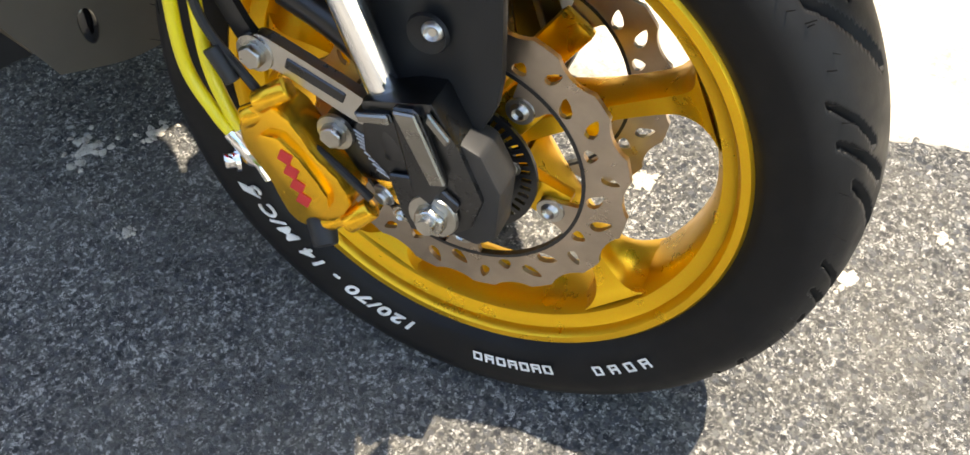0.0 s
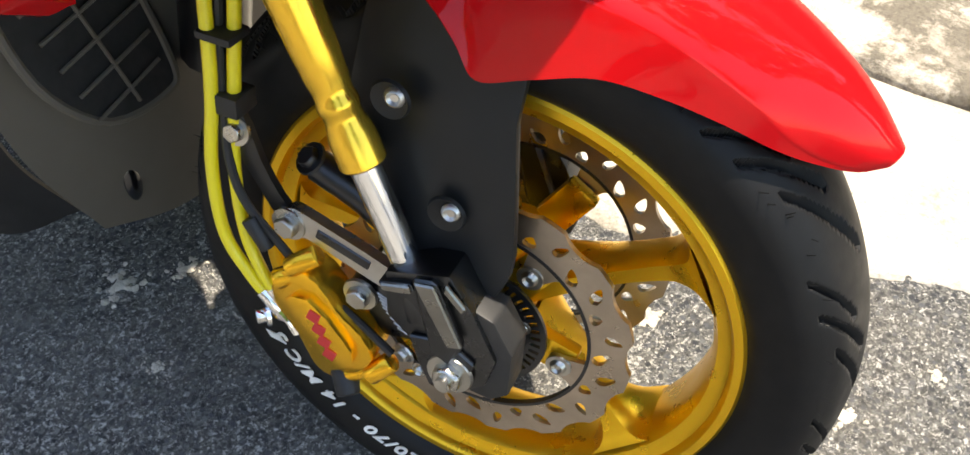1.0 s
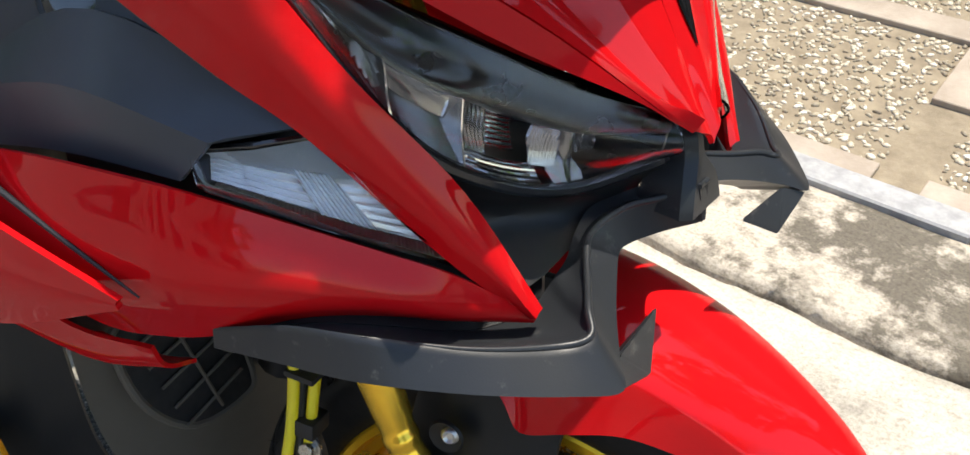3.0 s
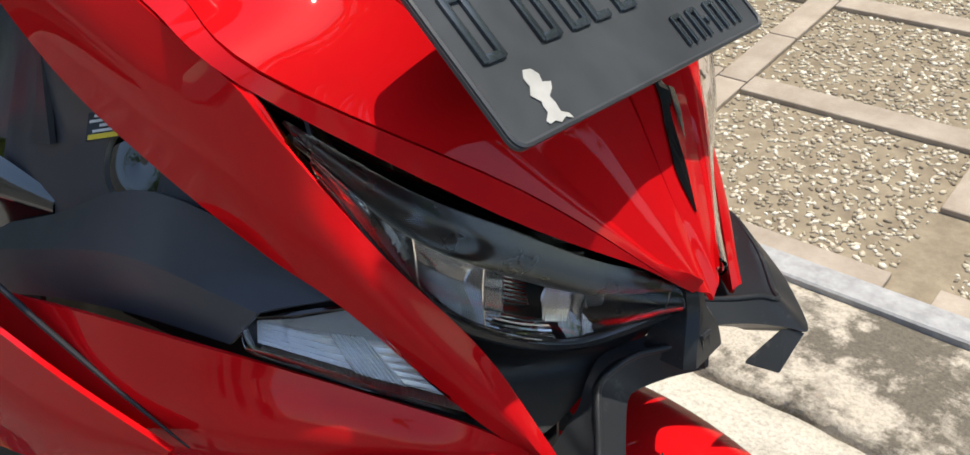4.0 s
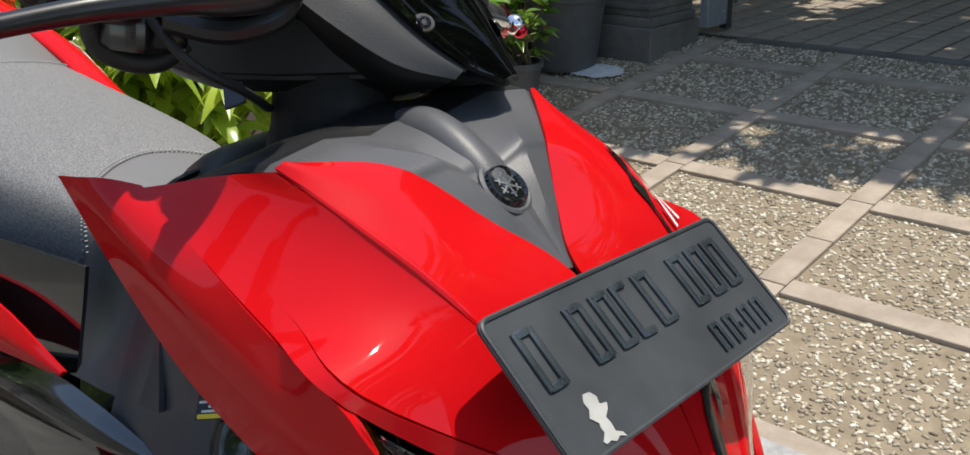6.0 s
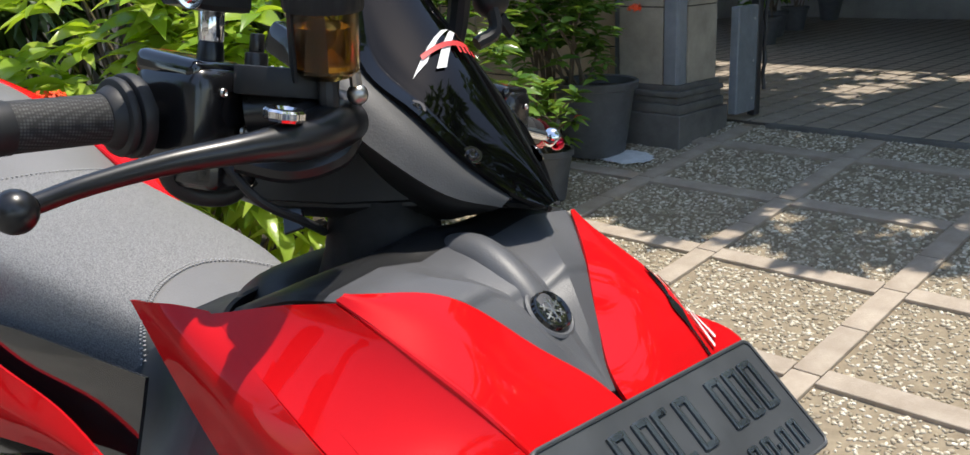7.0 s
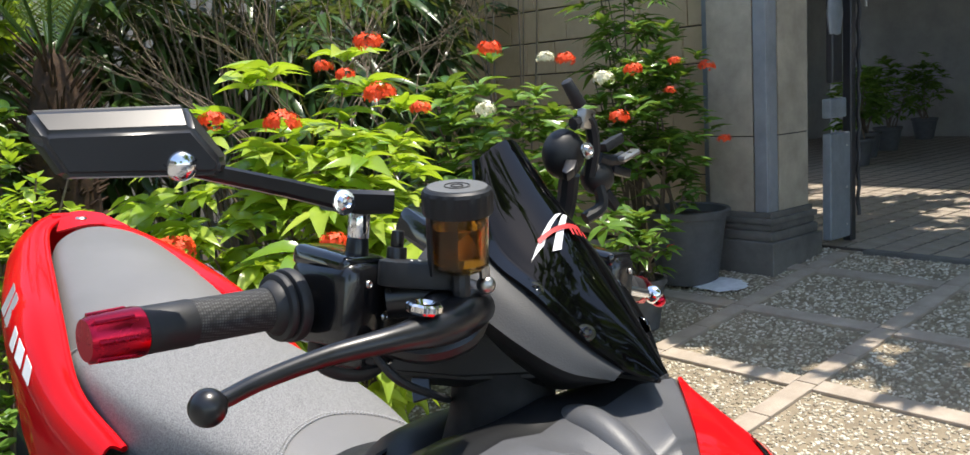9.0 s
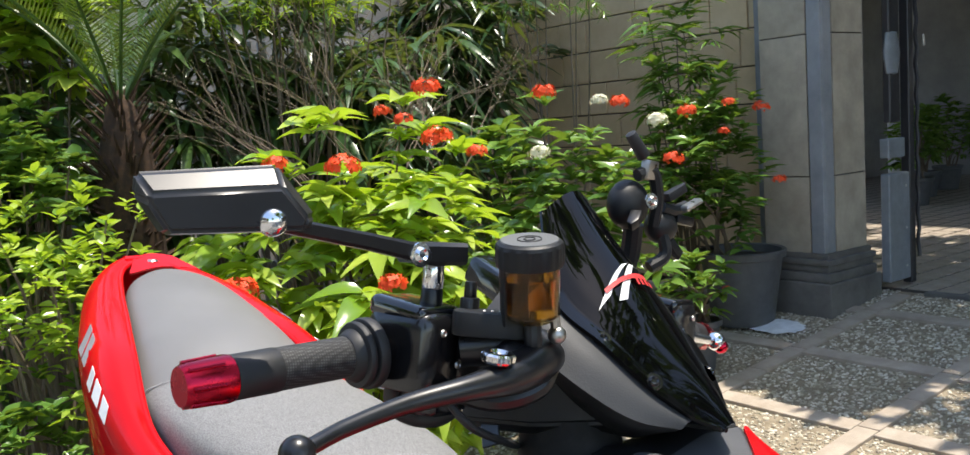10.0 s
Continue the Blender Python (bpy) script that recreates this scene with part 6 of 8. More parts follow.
rows = []
for c, h in zip(SCR_C, SCR_H):
    row = []
    for u in (-1, -0.9, -0.81, -0.76, -0.6, -0.3, 0, 0.3, 0.6, 0.76, 0.81, 0.9, 1):
        k = across(u)
        row.append((c[0] + (h[0] - c[0]) * k, u * h[1], c[2] + (h[2] - c[2]) * k))
    rows.append(row)
screen = steered("wind_screen", patch(rows, 5, 6, -0.0035), SCREEN, "short smoked black acrylic wind screen", None, 50)
for p in ((-0.259, -0.0745, 0.8255), (-0.217, -0.0545, 0.793), (-0.217, 0.0545, 0.793), (-0.259, 0.0745, 0.8255)):
    s = 1 if p[1] > 0 else -1
    steered("screen_bolt", bolt_shape((p[0] + 0.001, p[1] + s * 0.001, p[2] + 0.003), (0.55, s * 0.55, 0.62), 0.0058, 0.003, "round", True), GLOSSBLACK, "", screen)
# maker's decal as plain shapes: white slanted wedges and a red bar
def on_screen(s, u, lift):
    """A place on the screen: s along its middle line, u from edge to edge."""
    i = min(len(SCR_C) - 2, int(s))
    w = s - i
    c = np.array(SCR_C[i]) * (1 - w) + np.array(SCR_C[i + 1]) * w
    h = np.array(SCR_H[i]) * (1 - w) + np.array(SCR_H[i + 1]) * w
    k = across(u)
    return (c[0] + (h[0] - c[0]) * k + lift, u * h[1] * (1 + lift * 6), c[2] + (h[2] - c[2]) * k + lift)


def decal(left, right, material, label, lift=0.0042):
    la, lb = spline(left, 8), spline(right, 8)
    verts, faces = [], []
    for p, q in zip(la, lb):
        for j in range(5):
            m = p + (q - p) * j / 4
            verts.append(on_screen(m[0], m[1], lift))
    for i in range(len(la) - 1):
        for j in range(4):
            faces.append((i * 5 + j, i * 5 + j + 1, i * 5 + j + 6, i * 5 + j + 5))
    return steered("decal", mesh_of("decal", verts, faces), material, label, screen)


decal([(3.5, -0.14), (3.45, -0.42), (3.38, -0.74)], [(3.48, -0.04), (3.42, -0.27), (3.33, -0.54)], WHITE, "plain white wedge decal")
decal([(3.46, -0.03), (3.34, -0.24), (3.18, -0.5)], [(3.44, 0.05), (3.29, -0.13), (3.09, -0.4)], WHITE, "plain white wedge decal")
decal([(3.46, -0.56), (3.35, -0.25), (3.24, 0.08)], [(3.4, -0.57), (3.28, -0.25), (3.15, 0.06)], REDMARK, "plain red bar decal", 0.0052)
for q in range(4):
    decal([(3.24 - 0.03 * q, -0.12 + 0.06 * q), (3.13 - 0.03 * q, -0.14 + 0.06 * q)], [(3.22 - 0.03 * q, -0.09 + 0.06 * q), (3.11 - 0.03 * q, -0.11 + 0.06 * q)], REDMARK, "plain red bar decal", 0.0054)

# matt black cowl under the screen
rows = []
for h, k, g in zip(SCR_H[1:5], (0.35, 0.85, 1.0, 1.0), (1.0, 1.1, 1.3, 1.5)):
    y, z = h[1] - 0.006 * k, h[2]
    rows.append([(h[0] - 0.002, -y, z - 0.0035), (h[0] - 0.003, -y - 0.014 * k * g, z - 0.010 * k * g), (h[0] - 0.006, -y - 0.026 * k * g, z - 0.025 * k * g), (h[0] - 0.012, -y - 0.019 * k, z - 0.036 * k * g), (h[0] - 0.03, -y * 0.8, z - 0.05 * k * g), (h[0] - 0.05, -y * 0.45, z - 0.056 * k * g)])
rows.append([(-0.35, -0.088, 0.872), (-0.352, -0.104, 0.86), (-0.356, -0.119, 0.842), (-0.362, -0.112, 0.828), (-0.375, -0.085, 0.812), (-0.39, -0.05, 0.802)])
for m_ in (False, True):
    rr = [fl2(r) if m_ else r for r in rows]
    steered("handle_cowl", patch([r[:3] for r in rr], 5, 6, -0.003), COWLGREY, "matt black handlebar cowl")
    # below the fold the cowl is coloured blacker to stand in for shade
    steered("cowl_underside", patch([r[2:] for r in rr], 5, 6, -0.003), BLACK, "folded lower side of the cowl, coloured black for shade")
# floor of the cowl, its shade given by the near-black colour
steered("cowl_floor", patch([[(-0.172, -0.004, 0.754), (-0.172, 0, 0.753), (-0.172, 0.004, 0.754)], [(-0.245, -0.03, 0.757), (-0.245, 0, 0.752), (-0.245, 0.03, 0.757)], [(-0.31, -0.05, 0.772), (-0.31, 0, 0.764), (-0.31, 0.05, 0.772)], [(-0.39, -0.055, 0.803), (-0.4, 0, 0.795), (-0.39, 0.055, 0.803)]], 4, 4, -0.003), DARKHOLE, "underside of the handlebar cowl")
under = bmesh.new()
loops = []
for x, w, lo, hi in ((-0.45, 0.075, 0.748, 0.79), (-0.435, 0.104, 0.735, 0.8), (-0.38, 0.115, 0.73, 0.81), (-0.31, 0.105, 0.735, 0.8), (-0.255, 0.06, 0.742, 0.77)):
    loops.append([under.verts.new(p) for p in ((x, -w, lo + 0.012), (x, -w * 0.8, lo), (x, w * 0.8, lo), (x, w, lo + 0.012), (x, w, hi), (x, -w, hi))])
for lo, hi in zip(loops, loops[1:]):
    for i in range(6):
        under.faces.new((lo[i], lo[(i + 1) % 6], hi[(i + 1) % 6], hi[i]))
under.faces.new(loops[0][::-1])
under.faces.new(loops[-1])
bmesh.ops.recalc_face_normals(under, faces=under.faces[:])
bmesh.ops.bevel(under, geom=under.edges[:], offset=0.003, segments=2, affect="EDGES")
steered("bar_cover", under, BLACK, "black cover under the handlebar", None, 40)
steered("instrument_pod", box(0.1, 0.15, 0.03, (-0.375, 0, 0.86), 0.008, 2, Matrix.Rotation(radians(25), 4, "Y")), GLOSSBLACK, "black instrument pod behind the screen")

# bar, grips and weights
BAR = [(-0.36, -0.13, 0.818), (-0.363, -0.2, 0.817), (-0.37, -0.27, 0.81), (-0.3855, -0.368, 0.7985), (-0.391, -0.405, 0.794)]
for m_, word in ((False, "near"), (True, "far")):
    fx = fl2 if m_ else (lambda r: r)
    steered("handlebar", tube(fx([(-0.36, -0.02, 0.79), (-0.36, -0.09, 0.81)] + BAR[:3]), 0.011, 14), SATINBLACK, "black handlebar tube")
    a, b = Vector(fx([(-0.369, -0.262, 0.811)])[0]), Vector(fx([(-0.3855, -0.368, 0.7985)])[0])
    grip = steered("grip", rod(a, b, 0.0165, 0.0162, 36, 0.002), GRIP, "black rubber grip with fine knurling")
    d = (b - a).normalized()
    steered("grip_band", rod(b - d * 0.036, b + d * 0.0005, 0.0169, 0.0167, 32, 0.001), RUBBER, "", grip)
    steered("grip_flange", bm_join(rod(a - d * 0.003, a + d * 0.004, 0.0272, 0.0265, 40, 0.0028), rod(a + d * 0.003, a + d * 0.012, 0.0222, 0.0172, 32, 0.001), rod(a - d * 0.014, a - d * 0.004, 0.0288, 0.0288, 40, 0.0025)), RUBBER, "", grip)
    prof = [(0.0, 0.0), (0.0, 0.0172), (0.004, 0.0178), (0.034, 0.0158), (0.0375, 0.0142), (0.0375, 0.0)]
    w = lathe(prof, 28, "z")
    w.transform(Matrix.Translation(b + d * 0.001) @ turn_to(d))
    end = steered("bar_weight", w, REDALU, "red anodised bar end weight with flutes")
    for k in range(7):
        t = 2 * math.pi * k / 7
        o = Matrix.Translation(b + d * 0.001) @ turn_to(d)
        steered("flute", tube([o @ Vector((0.0166 * math.cos(t), 0.0166 * math.sin(t), 0.008)), o @ Vector((0.0156 * math.cos(t), 0.0156 * math.sin(t), 0.034))], 0.0022, 8), REDALU, "", end)
    # switch housing
    sg = 1 if m_ else -1
    sw = bm_join(box(0.07, 0.05, 0.07, (-0.354, 0.214 * sg, 0.815), 0.017, 4), box(0.056, 0.05, 0.05, (-0.354, 0.178 * sg, 0.808), 0.012, 3), box(0.05, 0.045, 0.03, (-0.345, 0.2 * sg, 0.778), 0.01, 3))
    sw_ob = steered("switch_box", sw, SWITCHBLACK, "black switch housing")
    steered("switch_lid", box(0.062, 0.05, 0.018, (-0.356, 0.212 * sg, 0.847), 0.008, 4, Matrix.Rotation(radians(7), 4, "Y")), GLOSSBLACK, "glossy lid", sw_ob)
    steered("switch_lid", box(0.046, 0.034, 0.014, (-0.35, 0.18 * sg, 0.835), 0.006, 3, Matrix.Rotation(radians(12), 4, "Y")), GLOSSBLACK, "glossy lid", sw_ob)
    for sx, sy, sz in ((-0.318, -0.218, 0.832), (-0.3165, -0.2, 0.806)):
        steered("switch_screw", bolt_shape(fx([(sx, sy, sz)])[0], (1, 0, 0.1), 0.0034, 0.002, "round", False), BOLT, "", sw_ob)
    steered("lever_loop", tube(fx([(-0.362, -0.228, 0.79), (-0.367, -0.218, 0.768), (-0.36, -0.202, 0.757), (-0.346, -0.184, 0.757), (-0.338, -0.168, 0.77)]), [0.006, 0.008, 0.008, 0.008, 0.007], 12), RUBBER, "black rubber-sleeved cable loop")
    steered("throttle_cable", tube(fx([(-0.325, -0.215, 0.79), (-0.3, -0.2, 0.76), (-0.3, -0.15, 0.74), (-0.34, -0.08, 0.72)]), 0.0036, 8), RUBBER, "black throttle cable")

# master cylinder, lever and its adjuster on the near side
mc = bm_join(tube([(-0.318, -0.196, 0.82), (-0.298, -0.18, 0.824), (-0.28, -0.166, 0.824), (-0.27, -0.156, 0.82)], [0.016, 0.017, 0.017, 0.013], 18), box(0.028, 0.034, 0.036, (-0.335, -0.19, 0.826), 0.007, 2))
master = steered("master_cylinder", mc, SATINBLACK, "black radial brake master cylinder")
cap_line = smooth_loop([(-0.034, -0.016), (-0.02, -0.024), (0.012, -0.022), (0.032, -0.012), (0.034, 0.008), (0.016, 0.02), (-0.014, 0.021), (-0.034, 0.012)], 3)
cp = prism(cap_line, 0.02, 0.003, 2)
cp.transform(Matrix.Translation((-0.288, -0.188, 0.842)) @ Matrix.Rotation(radians(40), 4, "Z") @ Matrix.Rotation(radians(90), 4, "X"))
steered("cylinder_cap", cp, BLACK, "matt black cap of the cylinder", master, 30)
for k in range(3):
    steered("cap_mark", box(0.0022, 0.006, 0.0006, (-0.295 + 0.0045 * k, -0.196 + 0.0045 * k, 0.8523), 0.0002, 1, Matrix.Rotation(radians(40), 4, "Z")), SILVERMARK, "", master)
steered("cap_screw", bolt_shape((-0.268, -0.172, 0.851), (0, 0, 1), 0.0055, 0.003, "round"), BOLT, "", master)
lever = tube([(-0.262, -0.15, 0.818), (-0.258, -0.17, 0.816), (-0.255, -0.195, 0.81), (-0.2545, -0.222, 0.805), (-0.26, -0.255, 0.8), (-0.275, -0.3, 0.791), (-0.28, -0.35, 0.78), (-0.277, -0.384, 0.772)], [0.0145, 0.0175, 0.0165, 0.0132, 0.0095, 0.0072, 0.006, 0.0056], 20)
brake_lever = steered("brake_lever", bm_join(lever, ball((-0.278, -0.393, 0.769), 0.0118)), SATINBLACK, "satin black brake lever with a ball end")
adj = lathe([(0.0, 0.0), (0.0, 0.0118), (0.002, 0.013), (0.006, 0.013), (0.0075, 0.0115), (0.008, 0.008), (0.0055, 0.006), (0.0055, 0.0)], 54, "z")
for v in adj.verts:
    w = math.atan2(v.co.y, v.co.x)
    if math.hypot(v.co.x, v.co.y) > 0.011:
        v.co.x *= 1 + 0.05 * math.cos(9 * w)
        v.co.y *= 1 + 0.05 * math.cos(9 * w)
adj.transform(Matrix.Translation((-0.255, -0.226, 0.8185)) @ turn_to((0.12, -0.05, 1)))
steered("adjuster_wheel", adj, CHROME, "chrome lever adjuster wheel", brake_lever, 20)
steered("pivot_screw", bolt_shape((-0.262, -0.156, 0.835), (0.1, 0, 1), 0.0055, 0.003, "round"), BOLT, "", brake_lever)
steered("lever_guard", tube([(-0.262, -0.15, 0.808), (-0.262, -0.165, 0.793), (-0.28, -0.19, 0.783), (-0.31, -0.21, 0.788)], 0.01, 10), SATINBLACK, "", brake_lever)
far_end = steered("lever_end", bm_join(ball((-0.351, 0.355, 0.795), 0.0125), rod((-0.355, 0.34, 0.797), (-0.37, 0.29, 0.805), 0.006, 0.007, 12)), CHROME, "bright chrome ball end on the far side")
steered("end_cap", ball((-0.345, 0.3575, 0.789), 0.0095), REDALU, "red cap", far_end)

steered("lever_perch", bm_join(ball((-0.268, -0.158, 0.818), 0.021, (0.95, 1.0, 1.05)), ball((-0.27, -0.185, 0.816), 0.018, (0.9, 1.3, 0.9))), SATINBLACK, "rounded black lever perch", master)

# fluid reservoir
RES = Matrix.Translation((-0.259, -0.181, 0.847)) @ Matrix.Rotation(radians(14), 4, "X") @ Matrix.Rotation(radians(4), 4, "Y") 
cup = lathe([(0.0, 0.012), (0.002, 0.018), (0.006, 0.0225), (0.05, 0.0235), (0.05, 0.0215), (0.008, 0.0205), (0.004, 0.016)], 40, "z", True)
cup.transform(RES)
reservoir = steered("fluid_reservoir", cup, AMBER, "amber brake fluid reservoir with a black cap")
reservoir.visible_shadow = False
fluid = lathe([(0.0065, 0.0), (0.0065, 0.0195), (0.036, 0.0203), (0.036, 0.0)], 32, "z")
fluid.transform(RES)
steered("fluid", fluid, FLUID, "brown brake fluid", reservoir)
cap = lathe([(0.046, 0.0235), (0.046, 0.0262), (0.049, 0.0272), (0.062, 0.0272), (0.0645, 0.0258), (0.066, 0.0235), (0.0655, 0.0)], 72, "z")
for v in cap.verts:
    if 0.048 < v.co.z < 0.063 and int(math.degrees(math.atan2(v.co.y, v.co.x)) // 10) % 2:
        v.co.x *= 0.975
        v.co.y *= 0.975
cap.transform(RES)
steered("cap", cap, BLACK, "black ribbed cap", reservoir, 20)
top = lathe([(0.0648, 0.0232), (0.0668, 0.0226), (0.0666, 0.0)], 36, "z")
top.transform(RES)
# paler than the rim: dust, plus sunlight put into the colour
steered("cap_top", top, CAPGREY, "dusty grey top of the cap, lightened for sunlight", reservoir)
for k in range(2):
    g = lathe([(0.0664, 0.004 + k * 0.005), (0.0675, 0.0046 + k * 0.005), (0.0664, 0.0052 + k * 0.005)], 24, "z")
    g.transform(RES)
    steered("cap_ring", g, RUBBER, "", reservoir)
steered("reservoir_back", patch([[tuple(RES @ Vector((0.0245 * math.cos(radians(a)), 0.0245 * math.sin(radians(a)), z))) for a in (130, 155, 180, 205, 230, 250)] for z in (0.0, 0.046)], 3, 3, 0.002), BLACK, "black sleeve behind the reservoir", reservoir)
steered("reservoir_hose", tube([RES @ Vector((0.004, -0.004, 0.0)), RES @ Vector((0.006, -0.006, -0.016)), (-0.262, -0.165, 0.822)], 0.007, 10), RUBBER, "", reservoir)
steered("reservoir_stay", bm_join(rod(RES @ Vector((0.014, 0.012, 0.004)), RES @ Vector((0.014, 0.014, -0.016)), 0.0042, None, 10), ball(RES @ Vector((0.015, 0.013, -0.012)), 0.0075)), BOLT, "bronze-coloured stay bolt", reservoir)
steered("bleed_screw", bm_join(rod((-0.316, -0.19, 0.835), (-0.316, -0.19, 0.861), 0.0085, 0.008, 16, 0.001), rod((-0.316, -0.19, 0.861), (-0.316, -0.19, 0.874), 0.0055, 0.005, 12, 0.001)), SATINBLACK, "black bleed screw cap", master)

# mirror
for m_ in (False,):
    fx = fl2 if m_ else (lambda r: r)
    post = steered("mirror_post", rod(fx([(-0.3437, -0.2063, 0.866)])[0], fx([(-0.343, -0.207, 0.888)])[0], 0.0092, 0.0092, 10, 0.001), CHROME, "chrome mirror post")
    steered("post_foot", rod(fx([(-0.345, -0.205, 0.84)])[0], fx([(-0.3437, -0.2063, 0.867)])[0], 0.0105, 0.0085, 20, 0.002), SATINBLACK, "black foot", post)
    blk = bar_shape(fx([(-0.322, -0.196, 0.896), (-0.333, -0.222, 0.895), (-0.334, -0.25, 0.895)]), [0.02, 0.022, 0.02], [0.018, 0.019, 0.016])
    arm = bar_shape(fx([(-0.33, -0.24, 0.895), (-0.336, -0.29, 0.902), (-0.339, -0.372, 0.911)]), [0.015, 0.014, 0.013], [0.015, 0.013, 0.011])
    mirror_ob = steered("mirror", bm_join(blk, arm), SATINBLACK, "folded black bar mirror on a slim arm")
    steered("arm_bolt", bolt_shape(fx([(-0.322, -0.2455, 0.894)])[0], (1, -0.2 if not m_ else 0.2, 0.1), 0.0068, 0.004, "round"), CHROME, "", mirror_ob)
    steered("ball_joint", ball(fx([(-0.3345, -0.38, 0.9125)])[0], 0.0108), CHROME, "chrome ball joint", mirror_ob)
    hs = bmesh.new()
    rim = [(-0.046, 0.02), (-0.053, 0.006), (-0.047, -0.022), (0.05, -0.025), (0.059, -0.014), (0.046, 0.022)]
    face = [(-0.042, 0.008), (-0.046, 0.002), (-0.042, -0.018), (0.046, -0.021), (0.051, -0.013), (0.042, 0.009)]
    loops = [[hs.verts.new((x - 0.36 * z, y, z)) for x, z in pts] for pts, y in ((face, -0.02), (rim, -0.004), (rim, 0.004), (face, 0.018))]
    for lo, hi in zip(loops, loops[1:]):
        for i in range(6):
            hs.faces.new((lo[i], lo[(i + 1) % 6], hi[(i + 1) % 6], hi[i]))
    hs.faces.new(loops[0][::-1])
    hs.faces.new(loops[-1])
    bmesh.ops.recalc_face_normals(hs, faces=hs.faces[:])
    bmesh.ops.bevel(hs, geom=hs.edges[:], offset=0.003, segments=3, affect="EDGES", clamp_overlap=True)
    hs.transform(Matrix.Translation(fx([(-0.361, -0.404, 0.925)])[0]) @ Matrix.Rotation(radians(64), 4, "Z") @ Matrix.Rotation(radians(8), 4, "X") @ Matrix.Rotation(radians(-7), 4, "Y"))
    steered("mirror_head", hs, MIRRORBLACK, "black rectangular mirror housing", mirror_ob)

# phone clamp on the far side of the bar
PH = Vector((-0.327, 0.085, 0.965))
clamp_parts = [ball(PH + Vector((0, -0.015, -0.01)), 0.026, (0.8, 1, 1)), ball(PH + Vector((0.01, 0.04, -0.03)), 0.021, (0.8, 1.1, 0.9)), tube([PH + Vector((0.0, 0.0, -0.03)), PH + Vector((-0.01, 0.01, -0.07)), PH + Vector((-0.03, 0.01, -0.12))], 0.011, 10),
               tube([PH + Vector((0.012, -0.02, 0.02)), PH + Vector((0.018, 0.0, 0.026)), PH + Vector((0.018, 0.014, 0.0)), PH + Vector((0.012, 0.02, -0.03))], 0.007, 8), tube([PH + Vector((0.015, 0.03, -0.01)), PH + Vector((0.02, 0.05, -0.012)), PH + Vector((0.02, 0.075, -0.006))], 0.007, 8),
               tube([PH + Vector((0.015, 0.03, -0.03)), PH + Vector((0.02, 0.036, -0.06)), PH + Vector((0.01, 0.02, -0.075))], 0.007, 8)]
phone = steered("phone_clamp", bm_join(*clamp_parts), BLACK, "black jointed phone clamp with claw arms")
for k, (o, d, L) in enumerate((((0.02, 0.03, 0.0), (0.3, 0.9, 0.5), 0.034), ((0.02, 0.05, -0.02), (0.2, 1.0, -0.1), 0.036), ((0.016, 0.046, -0.045), (0.2, 0.8, -0.6), 0.03), ((0.02, -0.03, -0.02), (0.2, -0.8, -0.6), 0.026))):
    q = prism([(-0.006, 0.0), (0.006, 0.0), (0.007, L * 0.6), (0.002, L), (-0.004, L * 0.85)], 0.01, 0.0018, 2)
    q.transform(Matrix.Translation(PH + Vector(o)) @ turn_to(d))
    steered("clamp_claw", q, SATINBLACK if k % 2 else BLACK, "curved black clamp claw", phone)
steered("clamp_screw", bolt_shape(PH + Vector((0.028, -0.015, -0.006)), (1, -0.3, 0.1), 0.006, 0.004, "round"), BOLT, "", phone)
steered("clamp_tip", rod(PH + Vector((0.014, -0.012, 0.04)), PH + Vector((0.008, -0.032, 0.062)), 0.0075, 0.0062, 14, 0.001), RUBBER, "rubber clamp tip", phone)
steered("clamp_finger", prism([(-0.004, -0.009), (0.006, -0.009), (0.008, 0.01), (-0.002, 0.012)], 0.02, 0.001), STEEL, "silver clamp finger", phone).matrix_basis = Matrix.Translation(PH + Vector((0.016, -0.006, 0.026)))
steered("clamp_wing", box(0.012, 0.036, 0.006, PH + Vector((0.03, 0.07, -0.004)), 0.002, 1, Matrix.Rotation(radians(20), 4, "X")), STEEL, "pale clamp wing", phone)

# ---- the scooter: seat, centre tunnel and tail ----
def rear_shift(x):
    """How far the tail's middle lies off the front's middle plane."""
    return 0.028 * min(1.0, max(0.0, (-x - 1.05) / 0.35))


rows_l = []
